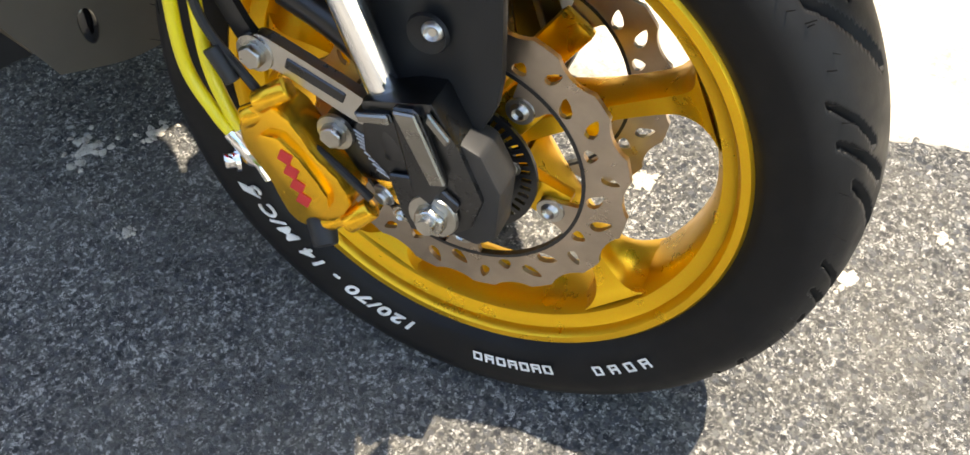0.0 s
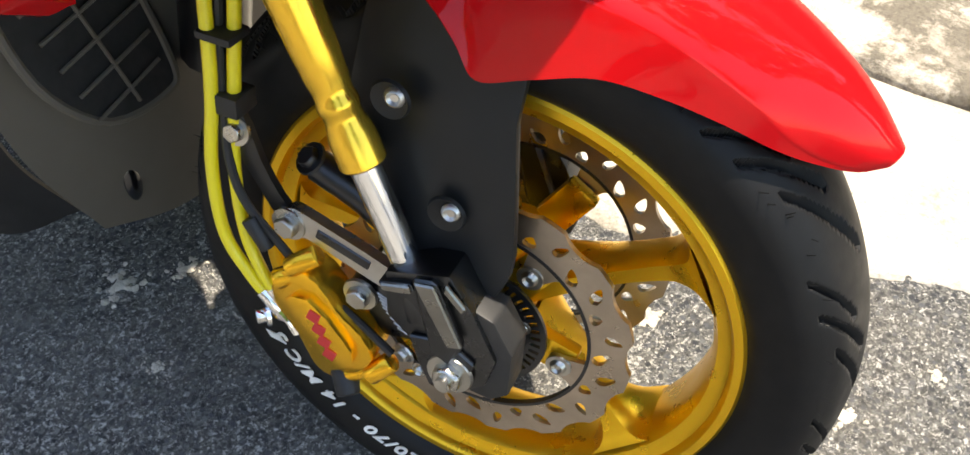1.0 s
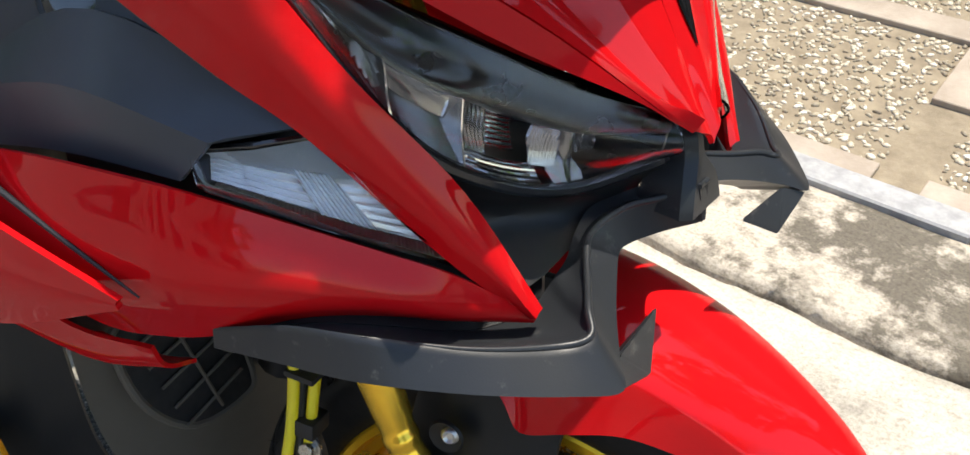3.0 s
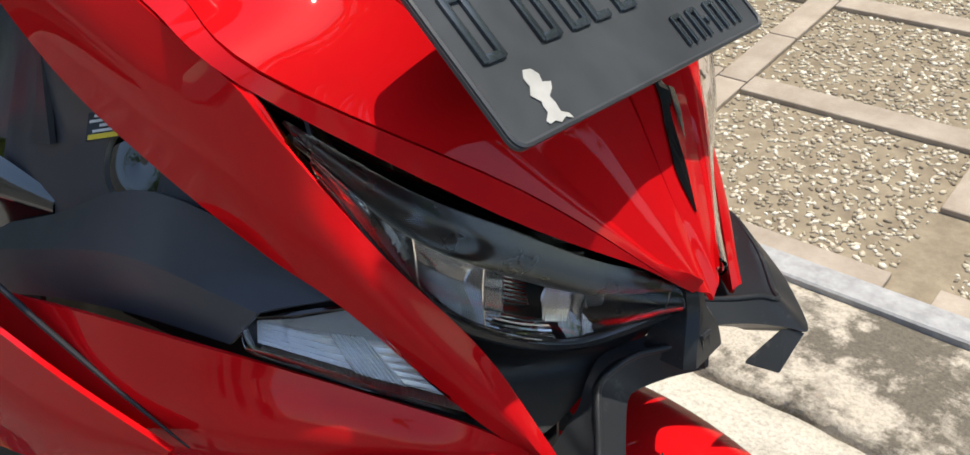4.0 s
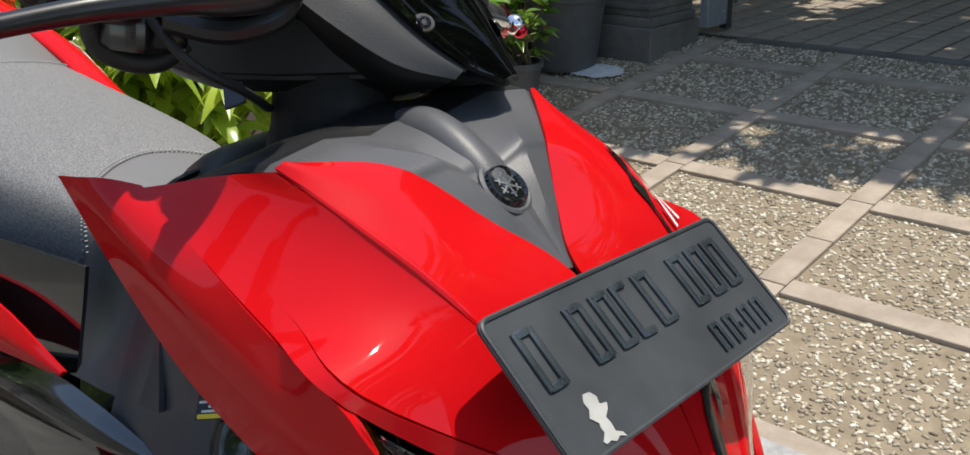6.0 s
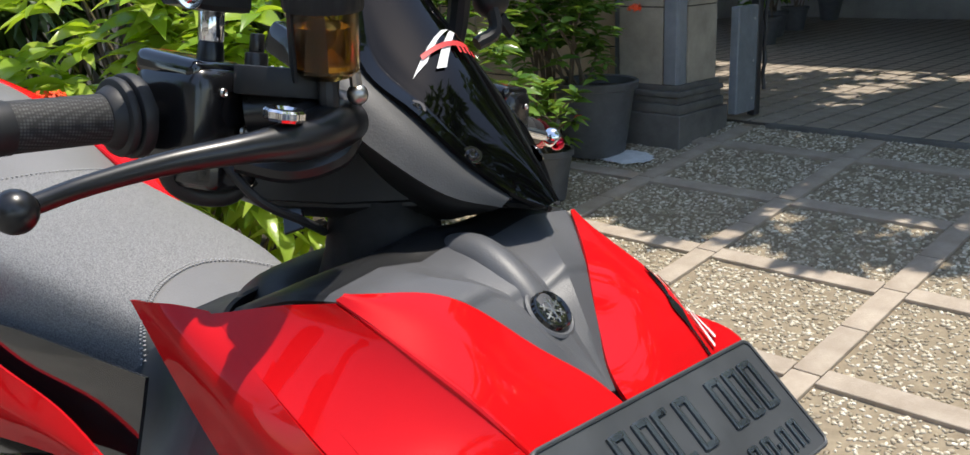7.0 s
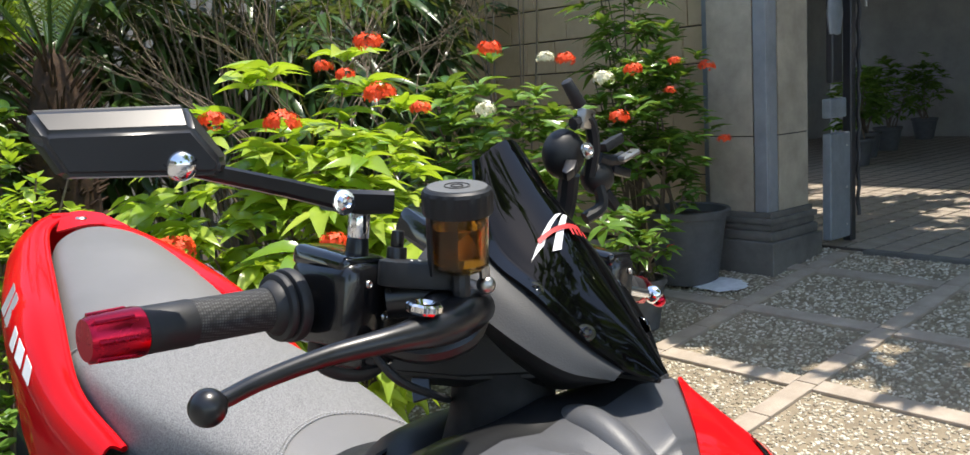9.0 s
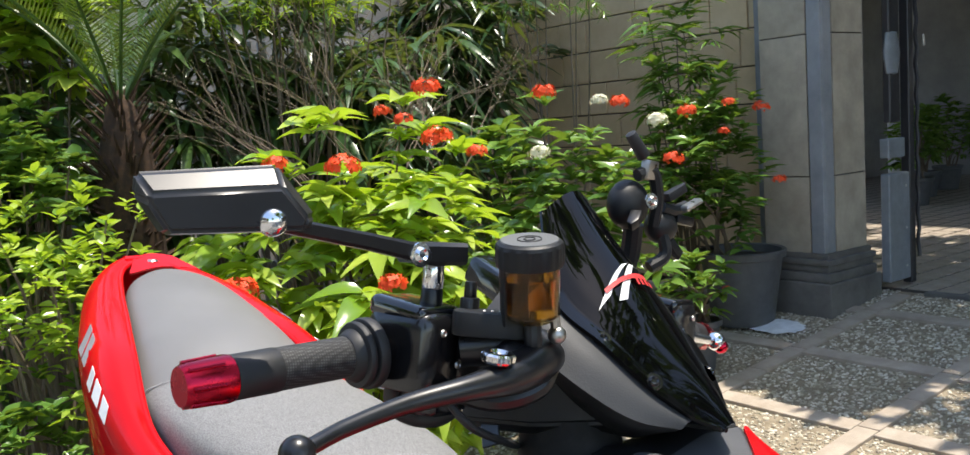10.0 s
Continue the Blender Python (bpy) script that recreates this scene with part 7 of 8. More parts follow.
# x in the middle, top, half width, low edge, how far the sides run back
for x, top, half, low, bow in ((-0.46, 0.862, 0.075, 0.79, 0.0), (-0.55, 0.88, 0.092, 0.775, 0.02), (-0.635, 0.899, 0.106, 0.775, 0.06), (-0.72, 0.914, 0.134, 0.79, 0.02), (-0.85, 0.925, 0.155, 0.8, 0.0), (-0.96, 0.938, 0.162, 0.812, -0.04), (-1.035, 0.952, 0.16, 0.85, -0.07), (-1.14, 0.995, 0.146, 0.905, -0.05), (-1.25, 1.022, 0.13, 0.93, -0.03), (-1.38, 1.05, 0.112, 0.96, -0.01), (-1.47, 1.066, 0.088, 0.985, 0.01), (-1.525, 1.06, 0.055, 1.0, 0.02)):
    row = []
    for u in (-1.0, -0.985, -0.86, -0.5, 0.0, 0.5, 0.86, 0.985, 1.0):
        t = abs(u)
        drop = 0.0 if t < 0.1 else (0.007 if t < 0.6 else 0.024 if t < 0.9 else 0.052 if t < 0.99 else 1.0)
        z = top - drop if drop < 1 else low
        row.append((x + bow * u * u, MID + rear_shift(x) + u * half, max(z, low)))
    rows_l.append(row)
seat = part("seat", patch(rows_l[6:], 4, 5, 0), SEAT, scooter, "grey vinyl pillion seat", None, 60)
rider = part("rider_seat", patch(rows_l[2:7], 4, 5, 0), WEAVE, scooter, "grey woven-vinyl rider seat with pale stitching", None, 60)
part("seat_nose", patch(rows_l[:3], 4, 5, 0), SEAT, scooter, "smooth grey vinyl nose of the seat", None, 60)


def stitches(row, per, side, lift):
    """Short pale stitches in two lines along a seam."""
    out = []
    pts = spline(row, per)
    for p in pts:
        q = np.array(p) + np.array((0.0, (p[1] - MID) * 0.012, lift))
        out.append(ball((q[0] + side, q[1], q[2]), 0.0014, (1, 1.5, 0.8), 6, 4))
    return out


st = stitches(rows_l[6], 14, 0.004, 0.001)
tagged(part("stitching", bm_join(*st), THREAD, rider), kind="stuff")
tagged(part("nose_stitching", bm_join(*(stitches(rows_l[2], 12, -0.004, 0.001) + stitches(rows_l[2], 12, 0.003, 0.001))), THREAD, rider), kind="stuff")

# red tail panels round the seat
for mirror in (False, True):
    fl = (lambda r: [(p[0], p[1] + rear_shift(p[0]), p[2]) for p in flip([(q[0], q[1] - rear_shift(q[0]), q[2]) for q in r])]) if mirror else (lambda r: r)
    top = [(-0.86, -0.157, 0.835), (-1.0, -0.166, 0.885), (-1.14, -0.142, 0.965), (-1.28, -0.108, 1.005), (-1.4, -0.078, 1.035), (-1.5, -0.045, 1.062), (-1.55, 0.0, 1.078), (-1.555, MID + 0.028, 1.08)]
    crest = [(-0.86, -0.174, 0.84), (-1.0, -0.184, 0.89), (-1.14, -0.174, 0.962), (-1.28, -0.15, 1.0), (-1.4, -0.118, 1.028), (-1.51, -0.076, 1.058), (-1.575, -0.018, 1.08), (-1.58, MID + 0.028, 1.083)]
    mid = [(-0.86, -0.187, 0.80), (-1.0, -0.202, 0.85), (-1.14, -0.2, 0.91), (-1.28, -0.179, 0.95), (-1.42, -0.139, 0.985), (-1.54, -0.092, 1.015), (-1.605, -0.025, 1.045), (-1.61, MID + 0.028, 1.05)]
    low = [(-0.86, -0.19, 0.68), (-1.0, -0.198, 0.72), (-1.14, -0.19, 0.78), (-1.28, -0.168, 0.84), (-1.42, -0.13, 0.89), (-1.54, -0.085, 0.93), (-1.59, -0.025, 0.95), (-1.595, MID + 0.028, 0.955)]

    def tail_at(x, v):
        """A point just proud of the tail panel: v 0 on the crest, 1 on the bulge, 2 on the low edge."""
        at = [tuple(float(np.interp(-x, [-p[0] for p in r], [p[k] for p in r])) for k in (1, 2)) for r in (crest, mid, low)]
        i = 0 if v < 1 else 1
        w = v - i
        y, z = (at[i][k] + (at[i + 1][k] - at[i][k]) * w for k in (0, 1))
        return (x, y - 0.009 - 0.018 * w * (1 - w), z + 0.004 + 0.012 * w * (1 - w))

    part("tail_panel", patch([fl(top), fl(crest), fl(mid), fl(low)], 6, 6, -0.004), RED, scooter, "glossy red tail panel with silver stripes", None, 50)
    part("tail_rim", tube(fl([(p[0], p[1] + 0.004, p[2] + 0.002) for p in top]), 0.005, 10), RED, scooter, "red rim round the seat")
    for k in range(2):
        o = -1.29 + 0.036 * k
        part("tail_stripe", patch([fl([tail_at(o, 0.08), tail_at(o + 0.026, 0.08)]), fl([tail_at(o + 0.02, 0.75), tail_at(o + 0.046, 0.75)])], 4, 2, 0.001, False, False), SILVERMARK, scooter, "silver tail stripe")
    # plain bars in place of the model name
    for k in range(3):
        o = -1.2 + 0.038 * k
        part("name_bar", patch([fl([tail_at(o + 0.03, 0.4), tail_at(o + 0.056, 0.4)]), fl([tail_at(o + 0.035, 0.85), tail_at(o + 0.061, 0.85)])], 3, 2, 0.001, False, False), WHITE, scooter, "plain white bar of the model name")
part("tail_cap", patch([[(-1.49, -0.03, 1.058), (-1.505, 0.038, 1.066), (-1.49, 0.106, 1.058)], [(-1.555, 0.0, 1.082), (-1.57, 0.038, 1.088), (-1.555, 0.076, 1.082)]], 6, 4, -0.004), RED, scooter, "red cap behind the seat")
part("tail_lock", lathe([(0.0, 0.0), (0.004, 0.0), (0.004, 0.009), (0.0, 0.012)], 20, "z"), STEEL, scooter, "", Matrix.Translation((-1.535, 0.03, 1.078)))
# black under-seat body and tunnel
for mirror in (False, True):
    fl = flip if mirror else (lambda r: r)
    part("under_seat", patch([fl([(-0.5, -0.13, 0.84), (-0.7, -0.15, 0.835), (-0.9, -0.17, 0.83), (-1.2, -0.18, 0.85)]), fl([(-0.5, -0.16, 0.66), (-0.7, -0.18, 0.66), (-0.9, -0.19, 0.68), (-1.2, -0.19, 0.74)]), fl([(-0.5, -0.16, 0.4), (-0.7, -0.19, 0.4), (-0.9, -0.19, 0.42), (-1.2, -0.19, 0.55)])], 5, 5, -0.004), GLOSSBLACK, scooter, "glossy black under-seat panel", None, 45)
    part("knee_panel", patch([fl([(-0.31, -0.15, 0.93), (-0.42, -0.12, 0.888), (-0.52, -0.09, 0.865), (-0.62, -0.092, 0.8)]), fl([(-0.3, -0.172, 0.86), (-0.42, -0.136, 0.815), (-0.52, -0.112, 0.785), (-0.64, -0.125, 0.762)]), fl([(-0.3, -0.18, 0.79), (-0.42, -0.162, 0.755), (-0.52, -0.152, 0.735), (-0.68, -0.165, 0.725)])], 6, 6, -0.004), SIDEBLACK, scooter, "black knee panel beside the tunnel", None, 45)
    part("side_fairing", patch([fl([(-0.75, -0.178, 0.69), (-0.62, -0.178, 0.728), (-0.5, -0.176, 0.752), (-0.4, -0.178, 0.754), (-0.305, -0.182, 0.75)]), fl([(-0.75, -0.192, 0.68), (-0.62, -0.194, 0.71), (-0.5, -0.196, 0.728), (-0.4, -0.194, 0.736), (-0.302, -0.187, 0.744)]), fl([(-0.75, -0.2, 0.6), (-0.62, -0.205, 0.63), (-0.51, -0.206, 0.66), (-0.41, -0.2, 0.69), (-0.305, -0.188, 0.73)])], 6, 6, -0.004), GLOSSBLACK, scooter, "glossy black fairing below the knee", None, 45)
    part("red_under", patch([fl([(-0.475, -0.172, 0.759), (-0.6, -0.174, 0.79), (-0.75, -0.178, 0.8), (-0.9, -0.187, 0.83)]), fl([(-0.477, -0.174, 0.757), (-0.6, -0.184, 0.768), (-0.76, -0.192, 0.76), (-0.91, -0.198, 0.77)]), fl([(-0.479, -0.174, 0.755), (-0.6, -0.184, 0.748), (-0.77, -0.195, 0.72), (-0.92, -0.198, 0.7)])], 5, 5, -0.004), RED, scooter, "red flash below the seat", None, 45)
rows = []
for x, top, half in ((-0.32, 0.955, 0.125), (-0.37, 0.962, 0.115), (-0.42, 0.945, 0.1), (-0.48, 0.9, 0.095), (-0.6, 0.865, 0.09)):
    rows.append([(x, MID - half, top - 0.05), (x, MID - half * 0.8, top - 0.012), (x, MID - half * 0.35, top), (x, MID, top + 0.003), (x, MID + half * 0.35, top), (x, MID + half * 0.8, top - 0.012), (x, MID + half, top - 0.05)])
part("tunnel", patch(rows, 4, 5, -0.003), BLACK, scooter, "black centre tunnel behind the front panel", None, 45)
steered("cable_bracket", box(0.02, 0.003, 0.024, (-0.352, -0.105, 0.732), 0.001, 1, Matrix.Rotation(radians(-20), 4, "X") @ Matrix.Rotation(radians(-25), 4, "Y")), GUNMETAL, "small grey steel cable bracket")
# round cover with its caution label on the inner shield
cv = lathe([(0.0, 0.0), (0.004, 0.0), (0.006, 0.017), (0.005, 0.024), (0.0, 0.027)], 30, "z")
cv.transform(Matrix.Translation((-0.196, -0.18, 0.807)) @ turn_to((0.1, -0.85, 0.5)))
part("round_cover", cv, GLOSSBLACK, scooter, "round dark cover on the inner shield")
rg = lathe([(0.003, 0.0262), (0.006, 0.0274), (0.003, 0.0286)], 30, "z")
rg.transform(Matrix.Translation((-0.196, -0.18, 0.807)) @ turn_to((0.1, -0.85, 0.5)))
part("cover_ring", rg, STEEL, scooter)
lab = Matrix.Translation((-0.226, -0.1845, 0.8245)) @ turn_to((0.1, -0.8, 0.6)) @ Matrix.Rotation(radians(20), 4, "Z") @ Matrix.Scale(0.7, 4)
label_ob = part("caution_label", box(0.04, 0.026, 0.0008, (0, 0, 0), 0.0002, 1), RUBBER, scooter, "small black caution label with plain white and yellow bars", lab)
for k, (w, o) in enumerate(((0.024, 0.0), (0.028, -0.003), (0.018, 0.004), (0.025, 0.0))):
    part("label_bar", box(w, 0.0024, 0.0006, (o, 0.009 - k * 0.0046, 0.0008), 0.0001, 1), WHITE, label_ob)
part("label_bar", box(0.034, 0.0045, 0.0006, (0, -0.0098, 0.0008), 0.0001, 1), YELLOWMARK, label_ob)

# hidden rear half: engine block, rear wheel, stand, so that the scooter is whole
rear = part("rear_wheel", lathe([(-0.05, 0.2), (-0.05, 0.17), (0, 0.165), (0.05, 0.17), (0.05, 0.2)], 64, "y", True), GOLDRIM, scooter, "gold rear wheel", Matrix.Translation((-1.39, MID, 0.285)))
part("tyre", lathe(spline([(-0.045, 0.198), (-0.068, 0.235), (-0.05, 0.27), (0, 0.285), (0.05, 0.27), (0.068, 0.235), (0.045, 0.198)], 4), 72, "y"), TYRE, rear)
for k in range(5):
    sp = spoke(radians(72 * k))
    part("spoke", sp, GOLDRIM, rear)
part("engine", bm_join(box(0.5, 0.2, 0.2, (-1.1, MID + 0.05, 0.35), 0.04, 3), box(0.3, 0.24, 0.16, (-0.95, MID, 0.42), 0.03, 2)), GUNMETAL, scooter, "dark grey engine and drive case")
part("side_stand", tube([(-0.75, 0.2, 0.24), (-0.78, 0.3, 0.1), (-0.8, 0.36, 0.03)], 0.011, 10), SATINBLACK, scooter, "black side stand resting on the road")
part("rear_mudguard", patch([[(-1.5, -0.07, 0.58), (-1.52, MID, 0.6), (-1.5, 0.09, 0.58)], [(-1.72, -0.07, 0.5), (-1.74, MID, 0.51), (-1.72, 0.09, 0.5)], [(-1.8, -0.06, 0.34), (-1.81, MID, 0.34), (-1.8, 0.08, 0.34)]], 4, 5, -0.004), BLACK, scooter, "black rear mudguard")

# ---- wall, pillar, gate and porch (in the site's own directions) ----
def site_z(y):
    """The height of the sloping drive at y."""
    return 0.004 + max(0.0, y - BACK_Y) * SLOPE


def thing(name, label, category, at, group="", kind=""):
    return empty(name, SITE @ Matrix.Translation(at), label, category, group, kind)


PZ = site_z(3.85)
pillar = thing("gate_pillar", "grey stone-clad gate pillar on a dark moulded base", "pillar", (-2.73, 4.05, PZ - 0.03))
part("core", box(0.34, 0.36, 2.9, (0, 0, 1.45)), JOINT, pillar)
part("plinth", box(0.46, 0.46, 0.19, (0, 0, 0.09), 0.004, 1), PILLARBASE, pillar, "dark stone plinth")
part("moulding", box(0.43, 0.43, 0.05, (0, 0, 0.21), 0.012, 2), PILLARBASE, pillar)
part("moulding", box(0.405, 0.405, 0.035, (0, 0, 0.253), 0.01, 2), PILLARBASE, pillar)
part("moulding", box(0.425, 0.425, 0.03, (0, 0, 0.286), 0.008, 2), PILLARBASE, pillar)
part("moulding", box(0.39, 0.39, 0.03, (0, 0, 0.315), 0.006, 2), PILLARBASE, pillar)
for k, (z0, z1) in enumerate(((0.33, 0.71), (0.716, 1.41), (1.416, 2.1), (2.106, 2.8))):
    h = z1 - z0
    part("slab", box(0.268, 0.02, h, (-0.038, -0.18, (z0 + z1) / 2), 0.002, 1), PILLAR, pillar, "grey stone cladding slab")
    part("slab", box(0.02, 0.27, h, (0.17, 0.045, (z0 + z1) / 2), 0.002, 1), PILLAR, pillar)
part("corner_trim", bm_join(box(0.075, 0.024, 2.48, (0.142, -0.182, 1.57), 0.004, 1), box(0.024, 0.075, 2.48, (0.17, -0.14, 1.57), 0.004, 1)), PILLARTRIM, pillar, "blue-grey corner trim")
part("side_trim", box(0.075, 0.03, 2.5, (-0.22, -0.1, 1.56), 0.004, 1), PILLARTRIM, pillar)

wall = part("wall_north", box(3.7, 0.2, 3.1, (0, 0, 0)), JOINT, None, "", SITE @ Matrix.Translation((-4.82, 4.2, 1.5)))
tagged(wall, "garden wall clad in tan sandstone blocks", "wall", "", "structure")
rnd = random.Random(11)
for row in range(12):
    z = -1.1 + row * 0.205
    x = -1.85 - rnd.uniform(0, 0.3)
    while x < 1.83:
        w = rnd.choice((0.26, 0.34, 0.42))
        a, b = max(x, -1.84), min(x + w, 1.84)
        if b - a > 0.03:
            part("block", box(b - a - 0.008, 0.02, 0.197, (0, 0, 0), 0.003, 1), SANDSTONE, wall, "", Matrix.Translation(((a + b) / 2, -0.108 + rnd.uniform(-0.002, 0.002), z)))
        x += w

gate = thing("gate_leaf", "grey steel gate leaf folded back beside the pillar", "gate", (-2.47, 4.32, site_z(4.32)))
part("lower_box", box(0.05, 0.2, 0.56, (0, 0.05, 0.33), 0.006, 1), GATEGREY, gate, "grey steel box with rivets")
part("upper_box", box(0.05, 0.16, 0.1, (0, 0.03, 0.74), 0.005, 1), GATEGREY, gate)
part("frame_post", box(0.05, 0.05, 2.2, (0.0, 0.18, 1.12), 0.005, 1), GATEBLACK, gate, "black gate post")
part("frame_post", box(0.04, 0.1, 1.1, (0.0, 0.03, 1.42), 0.006, 1), GATEBLACK, gate)
ch = lathe([(-0.12, 0.0), (-0.1, 0.05), (0.0, 0.072), (0.1, 0.05), (0.12, 0.0)], 20, "z")
ch.transform(Matrix.Translation((0.01, 0.02, 1.22)) @ Matrix.Scale(0.35, 4, (1, 0, 0)))
part("cast_boss", ch, GATEGREY, gate, "cast oval boss")
tw = [Vector((0.02 + 0.004 * math.cos(k * 0.9), 0.24 + 0.004 * math.sin(k * 0.9), 0.15 + k * 0.022)) for k in range(85)]
part("twisted_bar", tube(tw, 0.011, 6, 1), GATEBLACK, gate, "twisted black bar")
for z in (0.12, 0.32, 0.54):
    part("rivet", ball((0.026, 0.11, z), 0.007, (0.5, 1, 1), 8, 6), STEEL, gate)
part("padlock", bm_join(box(0.012, 0.02, 0.03, (0.03, 0.3, 1.27), 0.003, 1), tube([(0.03, 0.293, 1.285), (0.03, 0.295, 1.31), (0.03, 0.305, 1.31), (0.03, 0.307, 1.285)], 0.003, 6)), STEEL, gate, "small padlock")

# porch behind the gate: tiled floor, dark walls and a roof
GZ = site_z(4.4)
porch = part("porch_floor", box(11.0, 7.0, 0.06, (0, 0, 0)), JOINT, None, "", SITE @ Matrix.Translation((-0.98, 7.86, GZ - 0.034)))
tagged(porch, "tiled porch floor of small tan tiles in shade", "floor", "", "structure")
tile_me = mesh_of("tile", [], [])
bm = box(0.131, 0.131, 0.012, (0, 0, 0), 0.003, 1)
bm.to_mesh(tile_me)
bm.free()
tile_me.materials.append(FLOORTILE)
rest_v, rest_f = [], []
for i in range(73):
    for j in range(46):
        x, y = -5.42 + i * 0.15, -3.42 + j * 0.15
        if 20 <= i < 41 and j < 14:
            part("tile", tile_me, FLOORTILE, porch, "", Matrix.Translation((x, y, 0.031)))
        else:
            k = len(rest_v)
            rest_v += [(x - 0.066, y - 0.066, 0.036), (x + 0.066, y - 0.066, 0.036), (x + 0.066, y + 0.066, 0.036), (x - 0.066, y + 0.066, 0.036)]
            rest_f.append((k, k + 1, k + 2, k + 3))
tagged(part("far_tiles", mesh_of("far_tiles", rest_v, rest_f, False), FLOORTILE, porch), kind="stuff")
sill = part("threshold", box(6.6, 0.09, 0.05, (0, 0, 0), 0.004, 1), PILLARBASE, None, "", SITE @ Matrix.Translation((1.0, 4.36, GZ - 0.026)))
tagged(sill, "dark stone threshold under the gate", "threshold", "", "structure")
for nm, sx, sy, sz, at in (("wall_porch_left", 0.15, 6.8, 3.2, (-6.5, 7.9, 1.7)), ("wall_porch_back", 11.2, 0.2, 3.2, (-1.0, 11.6, 1.7)), ("wall_porch_right", 0.2, 6.8, 3.2, (4.5, 7.8, 1.7))):
    o = part(nm, box(sx, sy, sz), DARKWALL, None, "", SITE @ Matrix.Translation(at))
    tagged(o, "plain plastered wall of the porch in shade", "wall", "", "structure")
# unseen roof, added so that the porch floor lies in shade
o = part("porch_roof", box(11.4, 4.2, 0.15), DARKWALL, None, "", SITE @ Matrix.Translation((-1.0, 9.7, 3.35)))
tagged(o, "unseen flat roof added to shade the porch", "roof", "", "structure")

o = part("wall_house", box(11.4, 0.25, 3.0), DARKWALL, None, "", SITE @ Matrix.Translation((-1.0, 8.2, 4.93)))
tagged(o, "plain upper wall of the house over the porch", "wall", "", "structure")

# verge: soil beds left of the drive
o = part("bed", box(4.4, 6.2, 0.2, (0, 0, 0)), SOIL, None, "", SITE @ Matrix.Translation((-5.4, 1.2, 0.02)))
tagged(o, "dark soil planting bed", "bed", "", "structure")
o = part("bed_edge", box(1.3, 1.9, 0.12, (0, 0, 0)), SOIL, None, "", SITE @ Matrix.Translation((-2.75, 0.55, 0.0)))
tagged(o, "dark soil verge beside the road", "bed", "", "structure")

spot = bm_from([], [])
ring = []
for k in range(40):
    w = 2 * math.pi * k / 40
    r = 1 + 0.25 * noise.noise(Vector((math.cos(w) * 2, math.sin(w) * 2, 3))) + 0.1 * random.uniform(-1, 1)
    ring.append((-2.66 + 0.15 * r * math.cos(w), 3.59 + 0.1 * r * math.sin(w)))
spot = bm_from([(p[0], p[1], site_z(p[1]) + 0.003) for p in ring] + [(-2.66, 3.59, site_z(3.59) + 0.008)], [(k, (k + 1) % 40, 40) for k in range(40)])
tagged(part("powder_patch", spot, POWDER, None, "", SITE), "patch of white powder spilt on the paving", "powder", "", "stuff")

# ---- plants ----
def leaf_verts(length, wide, fold=0.25, droop=0.25):
    """A pointed leaf along +x with a folded midrib: points and faces."""
    vs, fs = [], []
    n = 5
    for i in range(n + 1):
        t = i / n
        w = wide * math.sin(math.pi * (0.06 + 0.94 * t) ** 0.85) * (1 - 0.12 * t)
        if i == n:
            w = 0.0
        z = -droop * length * t * t
        vs += [(t * length, w / 2, z + abs(w) * fold), (t * length, 0, z), (t * length, -w / 2, z + abs(w) * fold)]
    for i in range(n):
        a = 3 * i
        fs += [(a, a + 1, a + 4, a + 3), (a + 1, a + 2, a + 5, a + 4)]
    return vs, fs


def leaf_mesh(name, length, wide, fold, droop, material):
    vs, fs = leaf_verts(length, wide, fold, droop)
    me = mesh_of(name, vs, fs)
    me.materials.append(material)
    return me


def aim(p, d, spin):
    """The pose of a leaf at p that points along d."""
    d = Vector(d).normalized()
    q = d.to_track_quat("X", "Z").to_matrix().to_4x4()
    return Matrix.Translation(p) @ q @ Matrix.Rotation(spin, 4, "X")


def foliage(name, placed, length, wide, fold, droop, material, parent, label=""):
    """Many leaves joined in one mesh; placed holds poses and sizes."""
    vs, fs = leaf_verts(length, wide, fold, droop)
    V, F = [], []
    for m, s in placed:
        k = len(V)
        for v in vs:
            V.append(m @ (Vector(v) * s))
        F += [tuple(k + i for i in f) for f in fs]
    ob = part(name, mesh_of(name, V, F), material, parent, label)
    return tagged(ob, kind="stuff")


